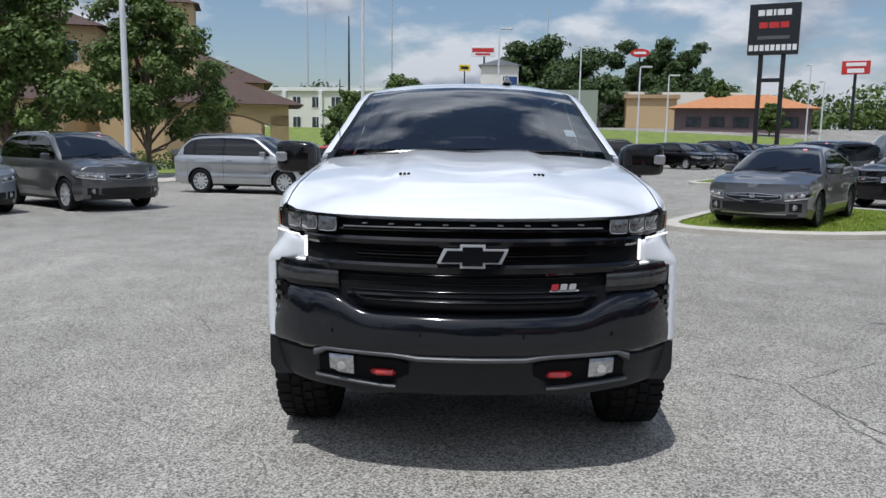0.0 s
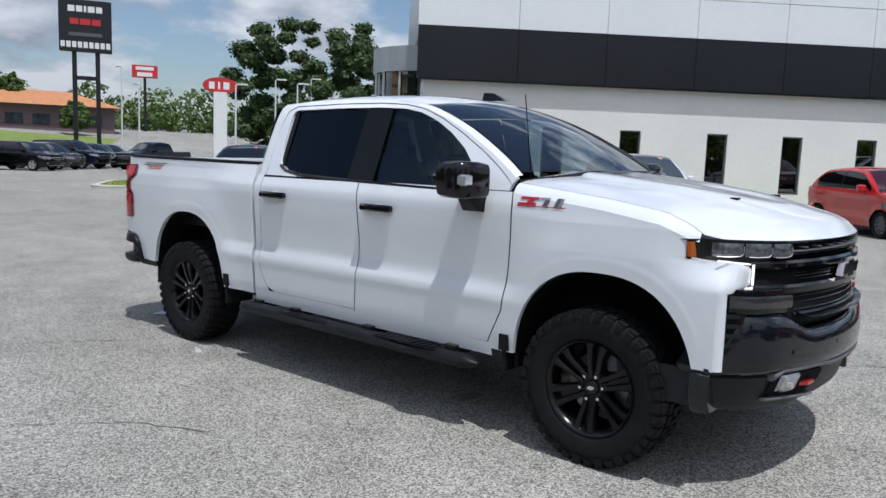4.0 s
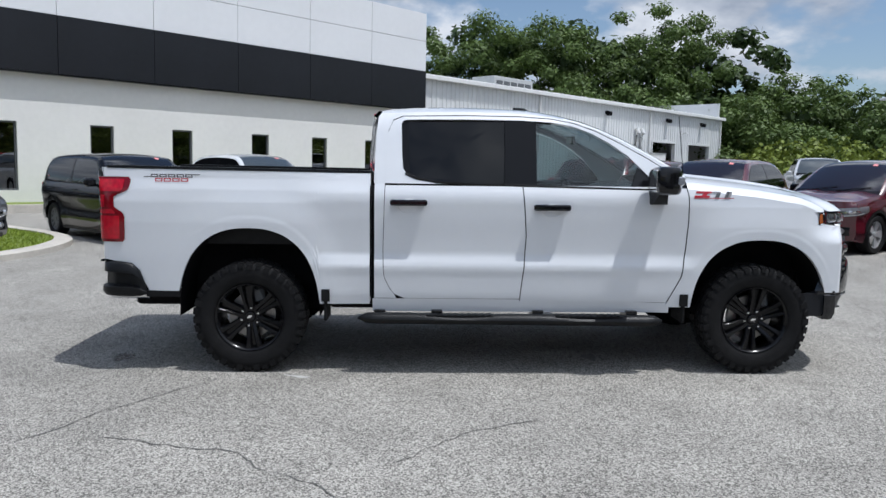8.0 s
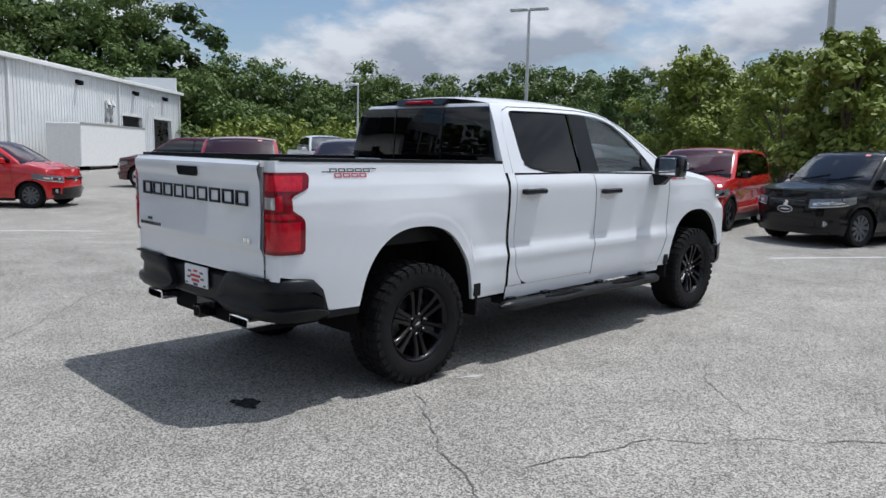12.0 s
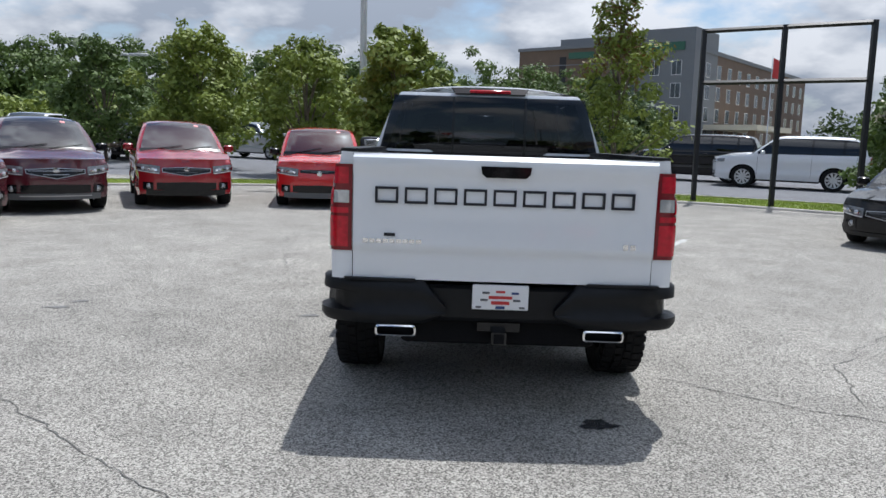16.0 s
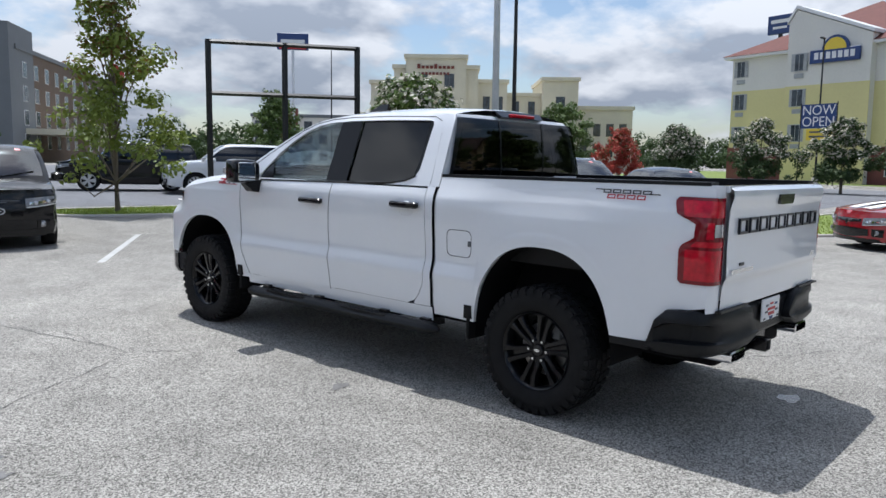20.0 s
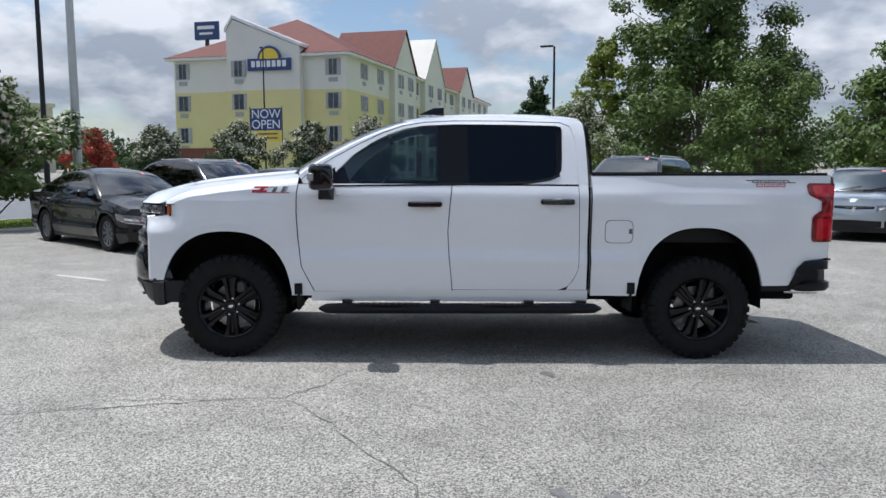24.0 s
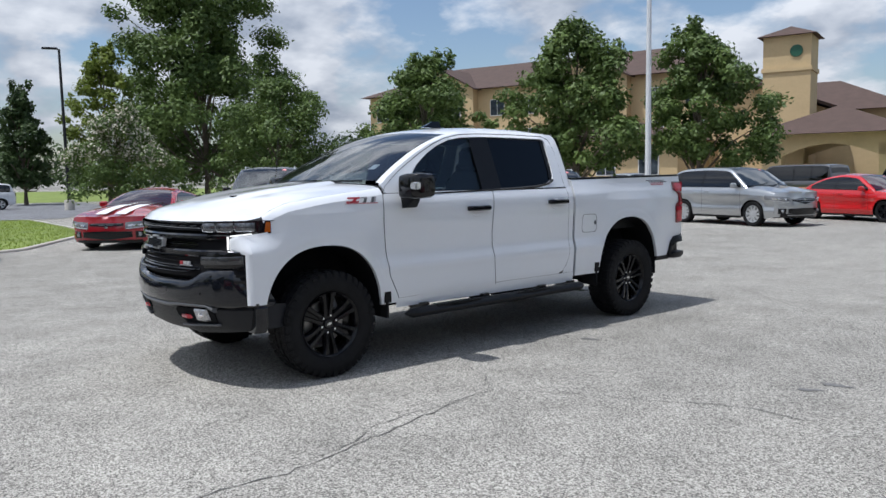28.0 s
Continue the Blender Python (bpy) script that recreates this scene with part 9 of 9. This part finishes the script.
    if face == "slots":
        part("grille", nose_strip(-0.44, 0.44, hi - 0.19, hi + 0.0, 0.014), paint, th)
        for i in range(7):
            x = (i - 3) * 0.118
            part("grille_slot", nose_strip(x - 0.035, x + 0.035, hi - 0.17, hi - 0.02, 0.019, 2), DARKIN, th)
        for sg in (1, -1):
            lamp = Shape().lathe([(0.001, -0.05), (0.07, -0.03), (0.085, 0.01)], 16, "y", (sg * 0.57, nose_y(0.57, hi - 0.09) + 0.0, hi - 0.09))
            part("headlight", lamp, CLEARL, th)
    else:
        gw, gh = {"bar": (0.42, 0.14), "wide": (0.46, 0.19), "tiger": (0.44, 0.17), "tall": (0.58, 0.30), "slim": (0.38, 0.075)}[face]
        tp = {"wide": 0.20, "tiger": 0.16, "bar": 0.12}.get(face, 0.05)
        fr_ = nose_strip(-gw - 0.012, gw + 0.012, hi - gh - 0.014, hi - 0.008, 0.010, 12, 0, tp)
        part("grille_frame", fr_, FRAMEM if face != "slim" else SATINB, th)
        gr = part("grille", nose_strip(-gw, gw, hi - gh, hi - 0.02, 0.016, 12, 0, tp), SATINB, th)
        for i in range(2 if gh < 0.2 else 4):
            z = hi - gh + (i + 1) * gh / (3 if gh < 0.2 else 5)
            wg = gw * (0.93 if i or face == "tall" else 0.45)
            part("grille_bar", nose_strip(-wg, wg, z - 0.006, z + 0.006, 0.022), FRAMEM if face in ("wide", "tall") else GREYM, gr)
        e = yf + NB
        for sg in (1, -1):
            def wrap(u, z, off, sg=sg):
                """Along the nose and round the corner to the wing."""
                if u < 0.6:
                    x = lerp(gw + 0.05, half(e, z) * 0.999, u / 0.6)
                    return (sg * x, nose_y(x, z) - off, z)
                y = lerp(e, e + 0.30, (u - 0.6) / 0.4)
                return (sg * (half(y, z) + off), y - off * 0.3, z)
            def lampz(u, v):
                lo, up_ = hi - 0.145 + 0.095 * u ** 1.5, hi + 0.005 + 0.06 * u
                return lerp(lo, min(up_, top(e + 0.3 * max(0, u - 0.6) / 0.4) - 0.03), v)
            hl = Shape().surf(lambda u, v: wrap(u, lampz(u, v), 0.008), 12, 4)
            bz_ = Shape().surf(lambda u, v: wrap(lerp(0.08, 0.66, u), lampz(lerp(0.08, 0.66, u), lerp(0.34, 0.60, v)), 0.011), 8, 2)
            if sg < 0:
                hl.f, bz_.f = [f[::-1] for f in hl.f], [f[::-1] for f in bz_.f]
            h_ = part("headlight", hl, HEADL, th, smooth=50)
            part("headlight_bezel", bz_, CHROME, h_, smooth=50)
            for u in (0.2, 0.45):
                c_ = wrap(u, lampz(u, 0.47), 0.016)
                part("projector", Shape().lathe([(0.001, -0.016), (0.026, -0.010), (0.036, 0.0), (0.038, 0.015)], 12, "y", c_), CLEARL, h_)
            ds_ = Shape().surf(lambda u, v: wrap(lerp(0.03, 0.8, u), lampz(lerp(0.03, 0.8, u), lerp(0.05, 0.13, v)), 0.012), 8, 1)
            if sg < 0:
                ds_.f = [f[::-1] for f in ds_.f]
            part("daytime_strip", ds_, SIGNW, h_, smooth=50)
    part("badge", Shape().lathe([(0.001, -0.012), (0.052, -0.008), (0.056, 0.03)], 14, "y", (0, nose_y(0, hi - 0.06) - 0.012, hi - (0.06 if face != "slim" else 0.08))), CHROME, th)
    lo_z = low(yf + NB)
    if tag:
        n_ = 20
        zc_ = hi - gh - 0.11
        for k_, (ax_, az_, m_) in enumerate(((0.15, 0.062, SIGNW), (0.135, 0.05, DARKPOLE), (0.10, 0.012, SIGNW))):
            part("front_tag", Shape().slab([(ax_ * math.cos(2 * math.pi * i / n_), yf - 0.055 - 0.004 * k_, zc_ + az_ * math.sin(2 * math.pi * i / n_)) for i in range(n_)], (0, 0.03, 0)), m_, th, smooth=0)
    if face in ("wide", "tall"):
        part("bumper_strip", nose_strip(-hw * 0.62, hw * 0.62, lo_z + 0.035, lo_z + 0.055, 0.024, 10), FRAMEM, th)
    part("lower_grille", nose_strip(-hw * 0.60, hw * 0.60, lo_z + 0.05, lo_z + 0.25, 0.012, 10, 0, 0.1), SATINB, th)
    part("lower_lip", nose_strip(-hw * 0.8, hw * 0.8, lo_z - 0.02, lo_z + (0.09 if not tail else 0.045), 0.018, 10), GREYM if cladding else SATINB, th)
    for sg in (1, -1):
        x = sg * hw * 0.74
        part("fog_recess", nose_strip(min(sg * hw * 0.66, sg * hw * 0.86), max(sg * hw * 0.66, sg * hw * 0.86), lo_z + 0.09, lo_z + 0.24, 0.007, 4), SATINB, th)
        fg_ = part("fog_lamp", Shape().lathe([(0.001, -0.02), (0.032, -0.014), (0.038, 0.03)], 12, "y", (x, nose_y(x, lo_z + 0.17), lo_z + 0.17)), CLEARL, th)
        part("fog_ring", Shape().lathe([(0.040, -0.018), (0.048, -0.016), (0.050, 0.02)], 14, "y", (x, nose_y(x, lo_z + 0.17), lo_z + 0.17)), FRAMEM, fg_)
    # tail details
    tz = top(yr - TB)
    for sg in (1, -1):
        def tl(u, v, sg=sg):
            x = sg * lerp(hw * 0.60, half(yr - TB, tz - 0.1) * 0.99, u)
            z = lerp(tz - 0.24, tz - 0.03, v)
            return (x, tail_y(x, z) + 0.012, z)
        s = Shape().surf(tl, 4, 2)
        if sg > 0:
            s.f = [q[::-1] for q in s.f]
        part("tail_lamp", s, REDLAMP, th)
    pb = Shape().box(-0.25, 0.25, tail_y(0, tz - 0.35) - 0.02, tail_y(0, tz - 0.35) + 0.012, tz - 0.43, tz - 0.30)
    part("tail_plate_holder", pb, GREYM, th)
    # mirrors, handles, sills
    for sg in (1, -1):
        mr = Shape()
        w0 = half(cy + 0.35, cz)
        mr.box(sg * (w0 + 0.13) - 0.10, sg * (w0 + 0.13) + 0.10, cy + 0.28, cy + 0.42, cz - 0.0, cz + 0.15, 0.04)
        mr.box(sg * (w0 + 0.0) - 0.05, sg * (w0 + 0.0) + 0.05, cy + 0.3, cy + 0.38, cz + 0.0, cz + 0.05)
        part("wing_mirror", mr, paint if not cladding else SATINB, th)
        for yy in ((mid - 0.22), (te - 0.55 if not tail else mid + 0.75)):
            if kind == "coupe" and yy > mid:
                continue
            z = bz - 0.13
            w0 = half(yy, z)
            part("door_handle", Shape().box(sg * (w0 + 0.012) - 0.016, sg * (w0 + 0.012) + 0.016, yy - 0.1, yy + 0.1, z - 0.015, z + 0.015, 0.008), paint, th)
        for ysm in (cy + 0.18, mid, back - 0.12):
            if cargo and ysm > te:
                continue
            def sm_(u, v, ysm=ysm, sg=sg):
                z = lerp(zb + 0.16, top(ysm) - 0.02, v)
                y = ysm + (u - 0.5) * 0.008
                lz = low(y)
                z = max(z, lz + 0.01)
                return (sg * (half(y, z) + 0.0025), y, z)
            s = Shape().surf(sm_, 1, 8)
            if sg < 0:
                s.f = [q[::-1] for q in s.f]
            part("door_seam", s, DARKIN, th)
        sl = Shape()
        def sill(u, v, sg=sg):
            y = lerp(af + AR, ar - AR, u)
            z = lerp(zb - 0.01, zb + (0.13 if cladding else 0.05), v)
            return (sg * (half(y, z) + 0.006), y, z)
        s = Shape().surf(sill, 6, 2)
        if sg < 0:
            s.f = [q[::-1] for q in s.f]
        part("sill", s, BLACKPL, th)
        if cladding:
            for c in (af, ar):
                def arch(u, v, c=c, sg=sg):
                    a = lerp(0.02, math.pi - 0.02, u)
                    rr = AR + 0.055 * v - 0.004
                    y, z = c + rr * math.cos(a), r + rr * math.sin(a) * 0.98
                    return (sg * (half(y, z) + 0.008), y, z)
                s = Shape().surf(arch, 14, 1)
                if sg > 0:
                    s.f = [q[::-1] for q in s.f]
                part("arch_cladding", s, BLACKPL, th)
        if rails:
            part("roof_rail", Shape().tube([(sg * rw * 0.93, ry + 0.15, H - 0.06), (sg * rw * 0.93, ry + 0.3, H + 0.02), (sg * rw * 0.93, re - 0.3, H + 0.005), (sg * rw * 0.93, re - 0.15, H - 0.07)], 0.018, 6), ALLOY, th)
    if sticker:
        st = Shape().surf(lambda u, v: ws(lerp(0.765, 0.83, u), lerp(0.79, 0.87, v)), 2, 2)
        part("price_sticker", st, STICK, th, smooth=0)
    if stripes:
        for sg in (1, -1):
            def strp(u, v, sg=sg):
                y = lerp(yf + 0.2, cy - 0.05, v)
                x = sg * lerp(0.10, 0.36, u)
                q = x / half(y, top(y))
                return (x, y, top(y) + 0.045 * (1 - abs(q) ** 3) + 0.024)
            s = Shape().surf(strp, 2, 8)
            if sg < 0:
                s.f = [q[::-1] for q in s.f]
            part("bonnet_stripe", s, WHITE, th)
    for sg in (1, -1):
        for c in (af, ar):
            add_wheel(th, sg * (hw - 0.115), c, r, 0.225, r * 0.68, rim, rim_m or ALLOY)
    return th


G_CAR2, G_SIDE, G_DARK2 = glass("glass_car_front", (0.30, 0.33, 0.34), 0.0, 0.13), glass("glass_car_side", (0.10, 0.11, 0.12)), glass("glass_car_rear", (0.04, 0.044, 0.05))
HEADL = mat("headlight_lens", (0.16, 0.165, 0.175), 0.06, 0.0, var=0.5, scale=35, coat=1.0)
FRAMEM = mat("grille_chrome", (0.42, 0.42, 0.43), 0.3, 0.8, var=0.05)
STICK = mat("sticker", (0.7, 0.25, 0.25), 0.5, var=0.4, scale=20)
P = lambda n, c, r=0.25: mat("paint_" + n, c, r, 0.0, var=0.03, scale=3, coat=1.0)
SILVER = mat("paint_silver", (0.46, 0.47, 0.48), 0.3, 0.75, var=0.03, coat=1.0)
SILVERB = mat("paint_silver_blue", (0.40, 0.45, 0.50), 0.3, 0.7, var=0.03, coat=1.0)
GREYP = mat("paint_grey", (0.10, 0.10, 0.105), 0.3, 0.6, var=0.03, coat=1.0)
BLACKP, RED, RED2 = mat("paint_black", (0.004, 0.004, 0.005), 0.2, var=0.03, coat=0.45, spec=0.2), P("red", (0.50, 0.010, 0.012)), P("deep_red", (0.30, 0.006, 0.012))
MAROON, WHITEP, NAVY, OLIVE = P("maroon", (0.075, 0.006, 0.013)), P("white", (0.70, 0.71, 0.72)), mat("paint_navy", (0.006, 0.009, 0.022), 0.2, var=0.03, coat=0.5, spec=0.2), P("dark_grey", (0.03, 0.032, 0.035))
GOLD = mat("paint_champagne", (0.36, 0.33, 0.28), 0.3, 0.6, var=0.03, coat=1.0)

car("suv", SILVER, (-6.3, 17.4, -14), "silver seven-seat crossover parked at the kerb", "car", "row by the hotel", "wide", "ten")
car("sedan", RED, (-4.0, 21.2, -20), "bright red sports saloon in the display row", "car", "display row", "wide", rim_m=SATINB)
car("big_suv", BLACKP, (-2.4, 24.9, -24), "black off-road estate with a large grille", "car", "display row", "tall", rails=True)
car("suv", OLIVE, (-0.9, 27.9, -26), "dark grey off-road estate in the display row", "car", "display row", "wide", rails=True, cladding=True)
car("suv", GREYP, (0.4, 31.0, -28), "grey estate parked in the display row", "car", "display row", "bar", rails=True)
car("big_suv", WHITEP, (1.6, 34.3, -30), "white full-size estate with a tall chrome grille", "car", "display row", "tall")
car("big_suv", BLACKP, (4.2, 38.2, -35), "black estate in the far display row", "car", "display row", "bar", rim_m=ALLOY)
car("suv", BLACKP, (6.2, 41.2, -40), "black crossover in the far display row", "car", "display row", "wide")
car("suv", NAVY, (8.0, 43.6, -45), "dark blue crossover in the far display row", "car", "display row", "bar")
car("big_suv", BLACKP, (10.6, 46.0, -12), "long black estate parked across the row", "car", "far lot", "tall")
for i in range(5):
    car(("suv", "crossover", "big_suv", "suv", "crossover")[i], (BLACKP, OLIVE, NAVY, BLACKP, GREYP)[i], (14.5 + i * 2.3, 45.5 + i * 2.0, -60), "dark crossover in the back row of the lot", "car", "far lot", ("wide", "bar", "tall", "bar", "wide")[i], sticker=False)
car("pickup", BLACKP, (23.5, 46.5, 200), "black pickup parked near the sign", "pickup", "far lot", "tall", sticker=False)
car("suv", GREYP, (-9.2, 12.05, -38), "grey crossover with red windscreen sticker", "car", "row by the hotel", "bar", "ten", rails=True)
car("box_hatch", SILVERB, (-11.35, 10.25, -36), "pale silver boxy hatchback in the row", "car", "row by the hotel", "slim")
car("sedan", GREYP, (6.5, 9.4, 233), "dark grey sports saloon parked on the grass island", "car", "", "wide", "ten", rim_m=GREYM, lift=0.10)
car("crossover", BLACKP, (12.2, 14.2, 200), "black crossover parked behind the island", "car", "front of showroom", "bar", rim_m=ALLOY)
car("van", WHITEP, (14.5, 18.5, 200), "white estate parked behind the island", "car", "front of showroom", "tall")
car("suv", OLIVE, (11.0, 17.8, 215), "dark estate parked by the showroom drive", "car", "front of showroom", "bar")
car("box_hatch", BLACKP, (8.95, 6.5, 226), "black boxy hatchback parked facing the lot", "car", "row at the showroom", "slim", "ten")
car("crossover", WHITEP, (12.85, 4.75, 225), "white luxury crossover with a mesh grille", "car", "row at the showroom", "wide", rim_m=ALLOY, roof_m=None)
car("hatch", RED, (15.55, 0.05, 225), "small bright red hatchback at the showroom wall", "car", "row at the showroom", "slim", "ten", rim_m=GREYM)
car("jeep", RED2, (10.35, -3.4, 146), "deep red boxy off-roader with seven grille slots", "car", "row facing the truck", "slots", "ten")
car("crossover", MAROON, (9.35, -5.6, 140), "maroon crossover facing the lot", "car", "row facing the truck", "wide")
car("crossover", MAROON, (8.4, -8.15, 124), "dark burgundy crossover with chrome grille", "car", "row facing the truck", "wide", cladding=True)
car("crossover", RED2, (6.3, -9.9, 114), "red crossover with a wide dark grille", "car", "row facing the truck", "tiger", rim_m=GREYM)
car("box_hatch", RED, (3.25, -10.65, 99), "bright red boxy hatchback with black lower trim", "car", "row facing the truck", "slim", cladding=True)
car("box_hatch", BLACKP, (0.0, -10.35, 72), "black boxy hatchback with an oval front tag", "car", "row facing the truck", "slim", "ten", tag=True)
car("sedan", BLACKP, (-8.2, -6.4, 47), "black compact saloon with bright alloy wheels", "car", "row by the grass", "tiger", "ten")
car("crossover", NAVY, (-10.6, -5.2, 50), "dark blue-black crossover with roof rails", "car", "row by the grass", "wide", "split", rails=True, cladding=True)
car("hatch", NAVY, (-12.6, -3.6, 45), "dark blue small hatchback beside the kerb", "car", "row by the grass", "bar", "ten")
car("coupe", RED2, (-13.9, 2.1, -43), "red sports coupe with white bonnet stripes", "car", "row by the hotel", "slim", rim_m=SATINB, stripes=True, sticker=False)
car("big_suv", OLIVE, (-13.3, 5.2, -32), "grey off-road estate with a dark grille", "car", "row by the hotel", "wide", cladding=True, rails=True)
car("big_suv", WHITEP, (-12.2, -21.3, -27), "white seven-seat crossover in the next lot", "car", "next lot", "bar", "ten", sticker=False)
car("big_suv", BLACKP, (-9.9, -25.0, -27), "black estate in the next lot", "car", "next lot", "tall", sticker=False)
car("pickup", SILVER, (10.5, -34.0, 150), "silver pickup parked under the trees", "pickup", "next lot", "bar", sticker=False)
car("pickup", BLACKP, (-3.5, -30.0, 20), "black pickup in the next lot", "pickup", "next lot", "tall", sticker=False)
car("suv", OLIVE, (7.4, -31.0, 100), "dark crossover in the next lot", "car", "next lot", "bar", sticker=False)
car("crossover", BLACKP, (15.0, -29.0, 110), "black crossover in the back lot", "car", "next lot", "bar", sticker=False)
car("van", WHITEP, (19.0, -28.0, 100), "white van in the back lot", "van", "next lot", "bar", sticker=False)
car("sedan", SILVERB, (17.5, -12.5, 165), "silver saloon in the back lot", "car", "back lot", "bar", sticker=False)
car("pickup", WHITEP, (23.5, -15.0, 160), "white pickup by the workshop", "pickup", "back lot", "bar", sticker=False)
car("crossover", MAROON, (20.0, -7.0, 40), "maroon crossover near the workshop doors", "car", "back lot", "bar", sticker=False)
car("jeep", WHITEP, (-50.0, 4.0, -93), "white boxy estate in the hotel drive", "car", "hotel lot", "bar", sticker=False)
car("sedan", RED, (-24.0, 28.0, 160), "red saloon in the hotel lot", "car", "hotel lot", "bar", sticker=False)
car("van", GREYP, (-13.2, 36.0, 170), "dark van below the hotel porch", "van", "hotel lot", "bar", sticker=False)
car("crossover", SILVER, (-22.0, 33.0, 160), "silver crossover in the hotel lot", "car", "hotel lot", "bar", sticker=False)
